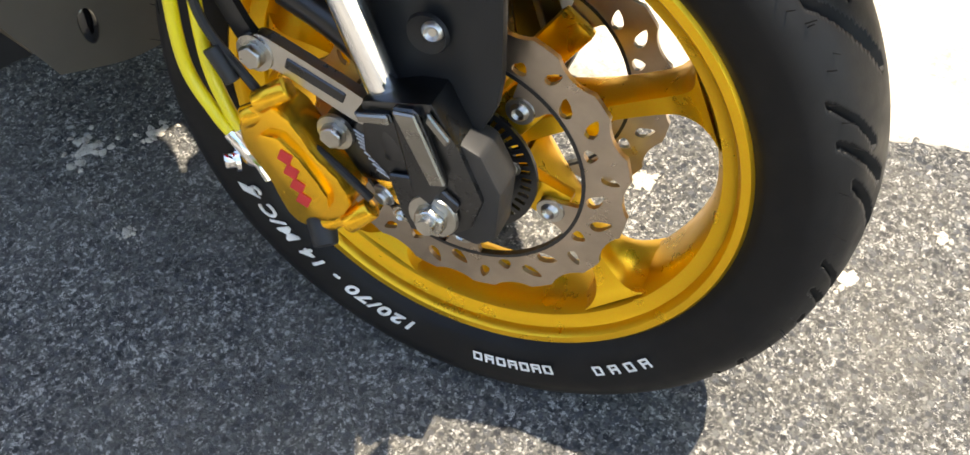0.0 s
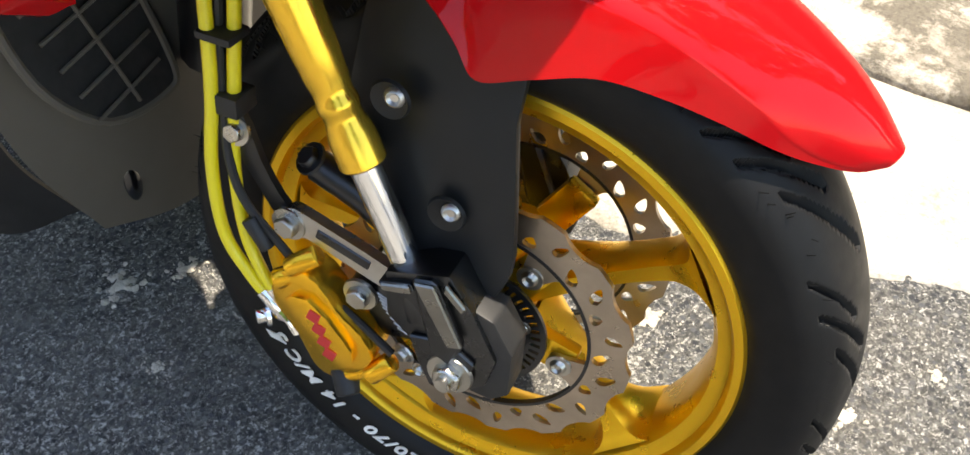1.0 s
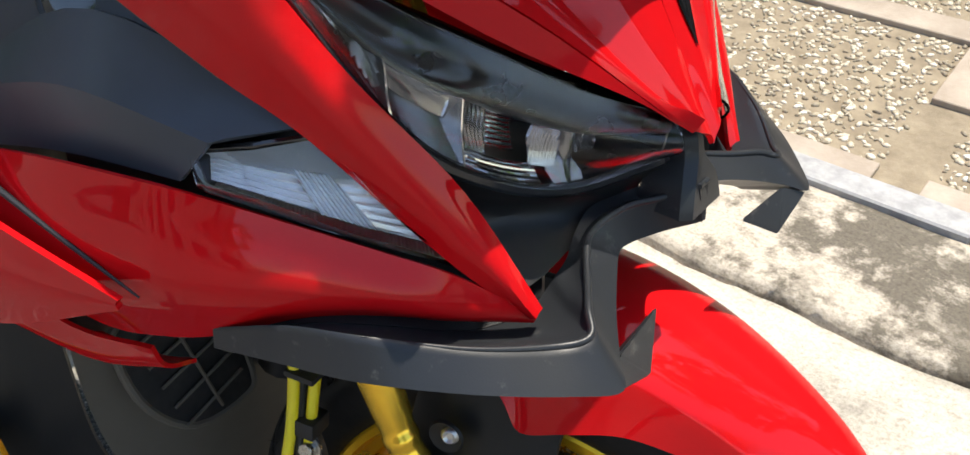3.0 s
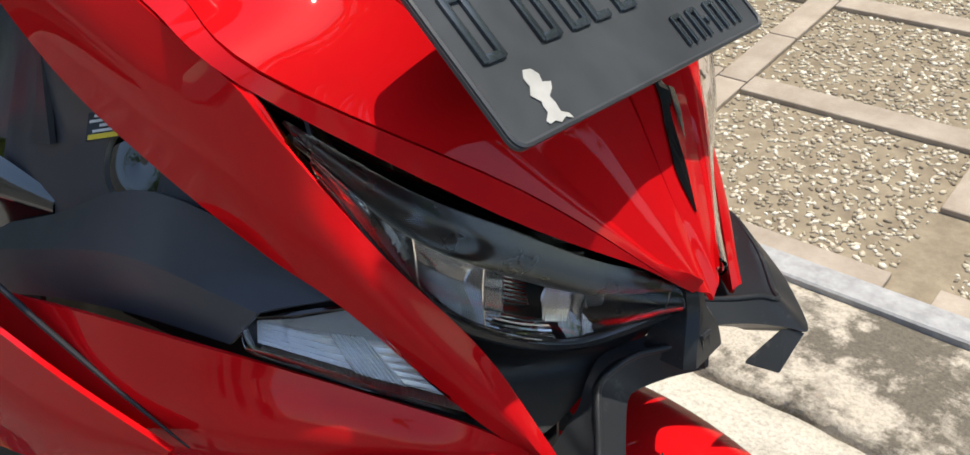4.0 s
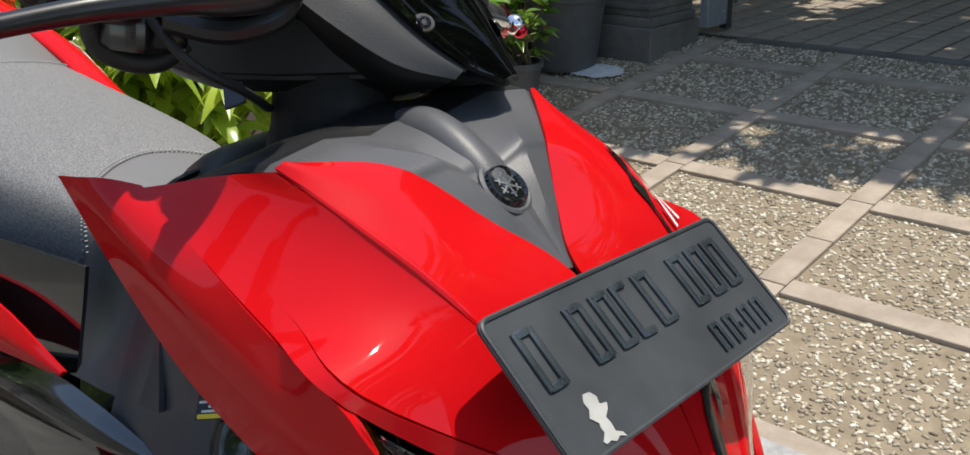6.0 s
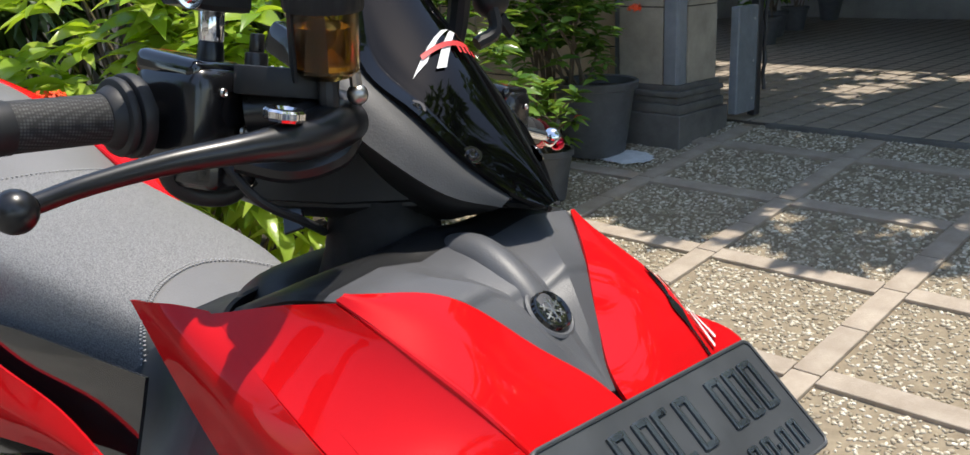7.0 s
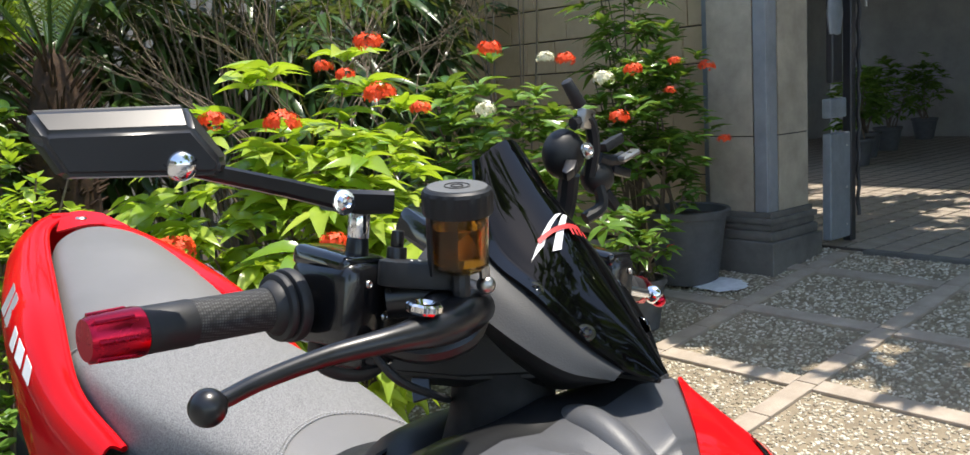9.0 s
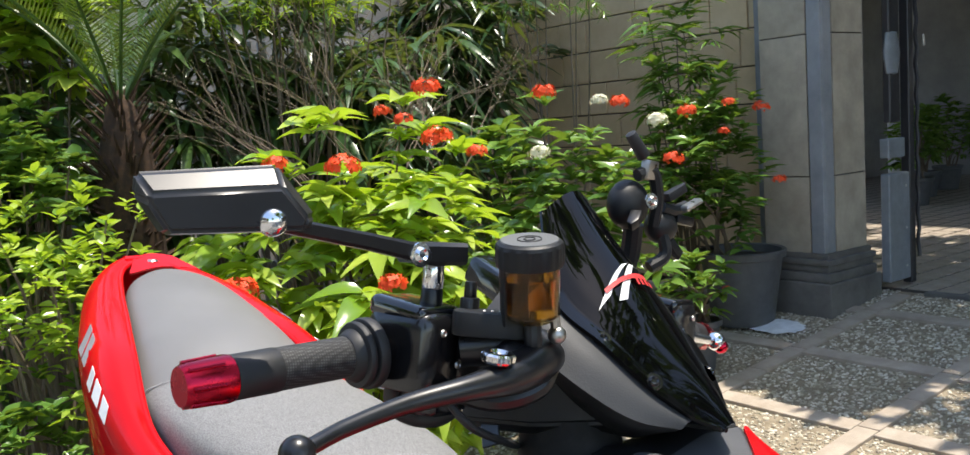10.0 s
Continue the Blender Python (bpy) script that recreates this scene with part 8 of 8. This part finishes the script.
def whorls(rnd, centre, radii, tips, per, up=0.25, shell=0.55, low=-0.75):
    """Tips spread through an uneven egg shape, each with its ring of leaves."""
    out, ends = [], []
    while len(ends) < tips:
        d = Vector((rnd.gauss(0, 1), rnd.gauss(0, 1), rnd.gauss(0, 1))).normalized()
        if d.z < low:
            continue
        r = rnd.uniform(shell, 1.0) * (1 + 0.22 * noise.noise(d * 2.3 + Vector(centre)))
        p = Vector(centre) + Vector((d.x * radii[0], d.y * radii[1], d.z * radii[2])) * r
        ends.append((p, d))
        w0 = rnd.uniform(0, 6.28)
        for k in range(per):
            w = w0 + 6.283 * k / per + rnd.uniform(-0.25, 0.25)
            side = Vector((math.cos(w), math.sin(w), 0))
            e = (side + d * 0.45 + Vector((0, 0, up + rnd.uniform(-0.35, 0.25)))).normalized()
            out.append((aim(p - Vector((0, 0, 0.012 * (k % 3))), e, rnd.uniform(-0.5, 0.5)), rnd.uniform(0.6, 1.15)))
    return out, ends


def shrub(name, label, at, centre, radii, tips, per, leaf, material, seed, singles=0, stems=10, flowers=(), up=0.25, group="", category="shrub", shell=0.5, low=-0.75):
    """A shrub in the site's directions: stems, leaves and flower heads; at is its foot, centre is from the foot."""
    rnd = random.Random(seed)
    ob = thing(name, label, category, at, group)
    placed, ends = whorls(rnd, centre, radii, tips, per, up, shell, low)
    rnd.shuffle(placed)
    if singles:
        kinds = [leaf_mesh("leaf", leaf[0] * k, leaf[1] * k, leaf[2], leaf[3] + dr, material) for k, dr in ((1.0, 0.0), (0.85, 0.12), (1.1, 0.2))]
        placed.sort(key=lambda q: -(q[0].translation.x * 0.75 - q[0].translation.y * 0.66 + 0.4 * q[0].translation.z))
        for i, (m, s) in enumerate(placed[:singles]):
            part("leaf", kinds[i % 3], material, ob, "", m @ Matrix.Scale(s, 4))
        placed = placed[singles:]
    foliage("foliage", placed, *leaf, material, ob)
    st = []
    for p, d in ends[:: max(1, len(ends) // stems)]:
        a = Vector((rnd.uniform(-0.06, 0.06), rnd.uniform(-0.06, 0.06), 0.0))
        st.append(tube([a, a * 0.4 + p * 0.5 + Vector((rnd.uniform(-0.05, 0.05), rnd.uniform(-0.05, 0.05), 0.05)), p], [0.009, 0.006, 0.003], 5, 4))
    tagged(part("stem_tangle", bm_join(*st), TWIG, ob), kind="stuff")
    for p, r, m_ in flowers:
        part("flower_head", flower(p, r, rnd), m_, ob, "cluster of small four-petalled flowers")
    return ob


def flower(p, r, rnd):
    """A domed head of little crosses."""
    V, F = [], []
    for _ in range(70):
        d = Vector((rnd.gauss(0, 1), rnd.gauss(0, 1), abs(rnd.gauss(0, 1)) * 0.9 - 0.25)).normalized()
        o = Vector(p) + Vector((d.x, d.y, d.z * 0.75)) * r * rnd.uniform(0.75, 1.05)
        q = d.to_track_quat("Z", "Y").to_matrix()
        s = r * rnd.uniform(0.16, 0.26)
        w0 = rnd.uniform(0, 1.5)
        for k in range(4):
            w = w0 + k * math.pi / 2
            i = len(V)
            a = q @ Vector((math.cos(w), math.sin(w), 0.1))
            b = q @ Vector((-math.sin(w), math.cos(w), 0))
            V += [o, o + a * s * 0.6 + b * s * 0.4, o + a * s * 1.2, o + a * s * 0.6 - b * s * 0.4]
            F.append((i, i + 1, i + 2, i + 3))
    return bm_from(V, F)


def rel(at, x, y, z):
    return (x - at[0], y - at[1], z - at[2])


# big flowering shrub behind the seat
A = (-2.5, 1.25, 0.1)
fl_list = [(rel(A, -2.27, 1.38, 1.42), 0.045, PETALRED), (rel(A, -2.16, 1.02, 1.21), 0.05, PETALRED), (rel(A, -2.2, 1.36, 1.27), 0.048, PETALRED), (rel(A, -2.24, 0.86, 1.23), 0.035, PETALRED), (rel(A, -2.12, 0.68, 0.93), 0.05, PETALRED),
           (rel(A, -2.25, 1.28, 1.33), 0.03, PETALRED), (rel(A, -2.2, 1.5, 1.22), 0.034, PETALRED), (rel(A, -2.4, 1.3, 1.36), 0.03, PETALRED), (rel(A, -2.0, 1.05, 0.9), 0.04, PETALRED)]
shrub("flowering_shrub", "bushy light-green shrub with orange-red flower heads", A, (0.02, -0.03, 0.68), (0.46, 0.56, 0.62), 270, 7, (0.125, 0.058, 0.2, 0.5), LEAFLIGHT, 3, 300, 16, fl_list, 0.2, "flowering shrubs", shell=0.35, low=-0.95)
A = (-2.75, 2.3, 0.15)
fl_list = [(rel(A, -2.45, 2.0, 1.4), 0.045, PETALRED), (rel(A, -2.4, 2.22, 1.36), 0.036, PETALWHITE), (rel(A, -2.38, 2.3, 1.35), 0.04, PETALRED), (rel(A, -2.36, 2.48, 1.27), 0.046, PETALWHITE), (rel(A, -2.2, 1.75, 1.2), 0.036, PETALWHITE), (rel(A, -2.4, 2.7, 1.3), 0.04, PETALRED), (rel(A, -2.35, 2.55, 1.12), 0.042, PETALRED)]
shrub("flowering_shrub", "mid-green shrub with red and cream flower heads", A, (0.02, -0.06, 0.62), (0.45, 0.5, 0.62), 240, 7, (0.11, 0.05, 0.2, 0.35), LEAFMID, 4, 200, 14, fl_list, 0.2, "flowering shrubs", shell=0.35, low=-0.95)

# potted plant by the pillar
pz = site_z(3.63)
pot = thing("flower_pot", "large round dark grey plastic pot on the paving", "pot", (-2.86, 3.6, pz - 0.01), "flower pots")
part("bowl", lathe([(0.0, 0.0), (0.0, 0.145), (0.02, 0.155), (0.3, 0.195), (0.335, 0.2), (0.34, 0.218), (0.372, 0.222), (0.378, 0.214), (0.372, 0.2), (0.33, 0.19)], 48, "z"), POT, pot, "rolled-rim plastic bowl")
part("soil", lathe([(0.34, 0.0), (0.335, 0.19)], 32, "z"), SOIL, pot)
A = (-2.95, 3.56, pz + 0.33)
fl_list = [(rel(A, -2.6, 3.45, 1.3), 0.04, PETALRED), (rel(A, -2.62, 3.6, 0.95), 0.035, PETALRED), (rel(A, -2.66, 3.25, 1.2), 0.03, PETALRED), (rel(A, -2.55, 3.15, 1.33), 0.03, PETALRED)]
shrub("potted_shrub", "dark green shrub with a few orange flowers growing from the pot", A, (-0.02, -0.14, 0.42), (0.34, 0.36, 0.6), 200, 8, (0.09, 0.038, 0.2, 0.2), LEAFMID, 5, 150, 10, fl_list, 0.3, "potted shrubs", shell=0.3, low=-0.6)
A = (-2.62, 2.95, site_z(2.95))
pot2 = thing("flower_pot", "small dark plastic pot on the paving", "pot", A, "flower pots")
part("bowl", lathe([(0.0, 0.0), (0.0, 0.08), (0.2, 0.11), (0.205, 0.12), (0.23, 0.12), (0.23, 0.105)], 32, "z"), POT, pot2)
A2 = (A[0], A[1], A[2] + 0.2)
shrub("potted_shrub", "small pale-green plant with pink tips in a pot", A2, (0.03, -0.04, 0.2), (0.13, 0.15, 0.17), 30, 7, (0.085, 0.034, 0.2, 0.25), LEAFMID, 6, 60, 6, [((0.12, 0.08, 0.16), 0.024, PETALRED)], 0.3, "potted shrubs")

# potted plants in the porch's shade
for k, (x, y) in enumerate([(-4.3, 8.02), (-4.75, 9.5), (-5.0, 10.9), (-4.6, 8.75)]):
    pp = thing("flower_pot", "dark plastic pot standing in the porch", "pot", (x, y, GZ + 0.003), "porch pots")
    part("bowl", lathe([(0.0, 0.0), (0.0, 0.1), (0.22, 0.14), (0.225, 0.15), (0.25, 0.15), (0.25, 0.13), (0.2, 0.12)], 28, "z"), POT, pp)
    shrub("porch_plant", "leafy potted plant in the porch's shade", (x, y, GZ + 0.2), (0.0, 0.0, 0.4), (0.24, 0.24, 0.38), 60, 7, (0.11, 0.045, 0.2, 0.3), LEAFMID, 90 + k, 0, 6, (), 0.2, "porch plants")

# pale small-leaved shrubs at the road side
A = (-2.85, 0.42, 0.05)
shrub("verge_shrub", "open shrub of small yellow-green leaves on thin stems", A, (0.0, 0.0, 0.82), (0.3, 0.36, 0.42), 150, 6, (0.055, 0.028, 0.2, 0.15), LEAFLIGHT, 7, 120, 22, (), 0.3, "verge shrubs", shell=0.25, low=-0.95)
A = (-2.8, 0.3, 0.05)
shrub("verge_shrub", "dense low shrub of dark green leaves", A, (0.1, 0.0, 0.34), (0.4, 0.5, 0.36), 230, 7, (0.06, 0.032, 0.2, 0.2), LEAFMID, 17, 100, 12, [((0.3, 0.12, 0.5), 0.024, PETALRED), ((0.36, 0.0, 0.3), 0.02, PETALRED)], 0.3, "verge shrubs", shell=0.3, low=-0.95)
A = (-3.4, 0.36, 0.05)
shrub("verge_shrub", "taller shrub of mid-green leaves", A, (0.0, 0.05, 1.08), (0.34, 0.32, 0.42), 150, 7, (0.075, 0.045, 0.2, 0.2), LEAFMID, 8, 0, 14, (), 0.3, "verge shrubs", shell=0.3, low=-0.95)
A = (-4.0, 0.62, 0.05)
shrub("verge_shrub", "tall shrub with broad light-green leaves", A, (0.0, 0.0, 1.8), (0.38, 0.4, 0.42), 110, 7, (0.13, 0.075, 0.15, 0.3), LEAFLIGHT, 9, 60, 14, (), 0.3, "verge shrubs", shell=0.2)

# cycad
CY = (-3.45, 0.82, 0.1)
cy = thing("cycad", "cycad with a shaggy brown trunk and stiff dark fronds", "cycad", CY)
part("trunk", lathe([(0.0, 0.13), (0.3, 0.12), (0.8, 0.11), (1.05, 0.105), (1.12, 0.1), (1.2, 0.09), (1.36, 0.05), (1.42, 0.0)], 24, "z"), CYCAD, cy, "dark trunk set with old leaf bases")
rnd = random.Random(21)
scales = []
for k in range(420):
    z = rnd.uniform(0.05, 1.4)
    w = rnd.uniform(0, 6.283)
    r = 0.12 - 0.02 * z if z < 1.1 else 0.115 - (z - 1.1) * 0.2
    p = Vector((r * math.cos(w), r * math.sin(w), z))
    d = Vector((math.cos(w), math.sin(w), 1.1 if z > 1.0 else 0.5)).normalized()
    L = rnd.uniform(0.03, 0.055) if z < 1.05 else rnd.uniform(0.06, 0.12)
    scales.append(rod(p - d * 0.01, p + d * L, 0.011 if z < 1.05 else 0.006, 0.002, 4))
tagged(part("trunk_shag", bm_join(*scales), CYCAD, cy, "old brown leaf bases"), kind="stuff")
for k in range(9):
    w = 6.283 * k / 9 + rnd.uniform(-0.15, 0.15)
    lift = rnd.uniform(1.5, 2.3)
    L = rnd.uniform(0.6, 0.9)
    side = Vector((math.cos(w), math.sin(w), 0))
    line = [Vector((0, 0, 1.34)) + side * (L * t * 0.8) + Vector((0, 0, L * (lift * t - 0.95 * t * t) * 0.75)) for t in (0, 0.25, 0.5, 0.75, 1.0)]
    pts = spline(line, 8)
    V, F = [], []
    for i in range(4, len(pts) - 1):
        p = Vector(pts[i])
        d = (Vector(pts[i + 1]) - Vector(pts[i - 1])).normalized()
        s = d.cross(Vector((0, 0, 1))).normalized()
        u = s.cross(d)
        for sg in (-1, 1):
            for h in (0.0, 0.5):
                q = p + d * h * 0.03
                ln = 0.13 * math.sin(math.pi * min(1, (i + 2) / len(pts))) + 0.03
                e = (s * sg + d * 0.55 + u * 0.35).normalized()
                j = len(V)
                V += [q + d * 0.004, q - d * 0.004, q + e * ln]
                F.append((j, j + 1, j + 2))
    fr = part("frond", tube(line, [0.008, 0.007, 0.006, 0.004, 0.002], 6, 6), LEAFPALM, cy, "stiff comb-like frond")
    tagged(part("frond_comb", mesh_of("leaflets", V, F), LEAFPALM, fr), kind="stuff")

# dark palms and background thicket
for k, (x, y, h, s) in enumerate(((-4.3, 0.5, 2.0, 31), (-4.4, 1.5, 2.2, 32), (-4.2, 2.3, 1.9, 33), (-4.0, -0.5, 2.0, 34), (-4.6, 3.1, 2.3, 35))):
    shrub("broadleaf_palm", "tall dark palm of long hanging leaves in shade", (x, y, 0.1), (0, 0, h * 0.62), (0.55, 0.6, h * 0.5), 150, 7, (0.3, 0.045, 0.15, 0.6), (LEAFMID if k == 3 else LEAFPALM if k % 2 else LEAFDARK), s, 0, 12, (), -0.1, "background palms", shell=0.2, low=-0.95)
shrub("feathery_tree", "small feathery yellow-green tree top", (-4.0, 1.75, 0.1), (0.0, 0.0, 1.92), (0.5, 0.62, 0.34), 330, 9, (0.055, 0.009, 0.1, 0.2), LEAFLIGHT, 41, 0, 20, (), 0.1, "", "tree", 0.2)
shrub("wall_shrub", "tall thin shrub with lance-shaped leaves against the wall", (-3.2, 3.62, 0.2), (0.03, -0.05, 1.35), (0.26, 0.26, 0.6), 60, 7, (0.14, 0.03, 0.2, 0.4), LEAFMID, 42, 60, 9, (), 0.2, "", "shrub", 0.3)
shrub("fern_tree", "slender bare-stemmed tree with fine feathered leaves by the wall", (-3.7, 3.15, 0.1), (0.0, -0.05, 1.95), (0.4, 0.45, 0.3), 110, 9, (0.075, 0.01, 0.1, 0.3), LEAFMID, 43, 0, 6, (), 0.1, "", "tree", 0.2)

# bare twiggy bush
rnd = random.Random(51)
TB = (-3.2, 1.75, 0.1)
tb = thing("bare_bush", "leafless bush of thin grey twigs", "bush", TB)


def twig(p, d, L, r, depth, out):
    q = p + d * L
    out.append(tube([p, (p + q) / 2 + Vector((rnd.uniform(-1, 1), rnd.uniform(-1, 1), rnd.uniform(-1, 1))) * L * 0.08, q], [r, r * 0.8, r * 0.6], 5, 3))
    if depth:
        for _ in range(3 if depth > 1 else 2):
            e = (d + Vector((rnd.uniform(-0.8, 0.8), rnd.uniform(-0.8, 0.8), rnd.uniform(-0.3, 0.5)))).normalized()
            twig(q, e, L * rnd.uniform(0.6, 0.85), r * 0.6, depth - 1, out)


for k in range(5):
    tw = []
    twig(Vector((0, 0, 0.35)), Vector((rnd.uniform(-0.6, 0.6), rnd.uniform(-0.7, 0.7), 1)).normalized(), 0.5, 0.009, 4, tw)
    part("branch", bm_join(*tw), TWIG, tb, "grey forked branch")

# pale slatted fence and the dark neighbour's wall behind it
fence = thing("slat_fence", "pale painted slat fence behind the plants", "fence", (-5.5, 1.2, 0.1))
for k in range(44):
    part("slat", box(0.02, 0.055, 1.75, (0, -2.2 + k * 0.1, 0.95), 0.003, 1), FENCE, fence)
for z in (0.4, 1.5):
    part("rail", box(0.03, 4.5, 0.05, (-0.03, 0, z), 0.004, 1), FENCE, fence)
o = part("wall_west", box(0.2, 14, 3.6), DARKWALL, None, "", SITE @ Matrix.Translation((-7.2, -1.0, 1.7)))
tagged(o, "dark neighbouring wall behind the fence", "wall", "", "structure")
for k, (x, y, z) in enumerate(((-5.0, -0.6, 2.2), (-5.0, 0.9, 2.5), (-5.0, 2.2, 2.5), (-5.0, 3.4, 2.6), (-4.9, -2.0, 1.8))):
    shrub("hedge_tree", "dark leafy tree crown behind the shrubs", (x, y, 0.1), (0, 0, z * 0.82), (0.7, 0.85, z * 0.45), 230, 7, (0.13, 0.06, 0.2, 0.25), LEAFDARK, 60 + k, 0, 10, (), 0.1, "background trees", "tree", 0.15, -1.0)


# shade tree: trunk behind the wall, its crown over the drive
TR = (-4.2, 5.2, 0.2)
tree = thing("shade_tree", "tall shade tree whose crown reaches over the drive", "tree", TR)
part("trunk", tube([(0, 0, 0), (0.05, -0.05, 1.2), (0.1, 0.0, 2.4), (0.5, -0.1, 3.4)], [0.16, 0.13, 0.11, 0.08], 14), BARK, tree, "grey-brown bark trunk")
rnd = random.Random(77)
for e in ((2.9, -0.9, 3.5), (2.0, 0.2, 3.8), (0.9, -1.2, 3.5), (-0.6, -1.4, 3.4), (3.6, 0.3, 3.7), (1.0, -3.0, 3.8)):
    part("limb", tube([(0.35, -0.08, 3.0), (e[0] * 0.5, e[1] * 0.5, 3.3), e], [0.06, 0.04, 0.015], 8), BARK, tree)
crown = []
for c, rad, tips in (((2.6, -1.2, 3.6), (1.5, 0.42, 0.3), 50), ((2.5, -0.5, 3.7), (1.9, 0.55, 0.4), 125), ((2.7, 0.4, 3.8), (2.2, 0.7, 0.4), 165), ((2.8, 1.5, 4.0), (2.4, 0.8, 0.45), 95), ((4.4, -0.3, 3.8), (0.9, 0.7, 0.3), 42), ((0.6, -0.6, 3.7), (0.7, 0.8, 0.35), 40)):
    pl, _ = whorls(rnd, c, rad, tips, 7, -0.1, 0.05, -1.0)
    crown += pl
foliage("crown", crown, 0.3, 0.105, 0.2, 0.3, LEAFMID, tree, "broad leafy crown with gaps")

# the other side of the road, behind the camera: unseen, added so that paint and chrome have something to mirror
opp = thing("house_opposite", "unseen pale two-storey house added across the road for reflections", "house", (0.5, -9.5, 0))
part("wall", box(13, 0.3, 5.6, (0, 0, 2.8)), GUTTER, opp)
part("roof", box(13.8, 1.2, 0.25, (0, 0.2, 5.75), 0.03, 1), DARKWALL, opp)
for k in range(6):
    for z in (1.5, 4.1):
        wn_ = part("window", box(1.0, 0.08, 1.2, (-5.2 + 2.1 * k, 0.17, z), 0.01, 1), DARKHOLE, opp)
        part("frame", bm_join(box(1.12, 0.1, 0.06, (-5.2 + 2.1 * k, 0.19, z + 0.62)), box(1.12, 0.1, 0.06, (-5.2 + 2.1 * k, 0.19, z - 0.62))), FENCE, wn_)
for k, (x, y, h) in enumerate(((-4.5, -6.8, 1.0), (4.0, -6.6, 1.0), (7.5, -3.0, 1.2), (4.9, 3.3, 2.2), (3.0, 9.0, 1.9), (9.0, 8.0, 2.0), (-7.5, 7.5, 1.7))):
    t = thing("street_tree", "leafy street tree beside the road" if y < 0 else "leafy garden tree beyond the drive", "tree", (x, y, 0), "street trees")
    part("trunk", tube([(0, 0, 0), (0.05, 0.03, 1.4 * h), (0.0, 0.1, 3.2 * h)], [0.13 * h, 0.1 * h, 0.07 * h], 12), BARK, t)
    pl, _ = whorls(rnd, (0, 0, 3.4 * h), (1.5 * h, 1.5 * h, 1.3 * h), 300, 6, 0.0, 0.25, -0.95)
    foliage("crown", pl, 0.24 * h, 0.1 * h, 0.2, 0.3, LEAFMID, t)
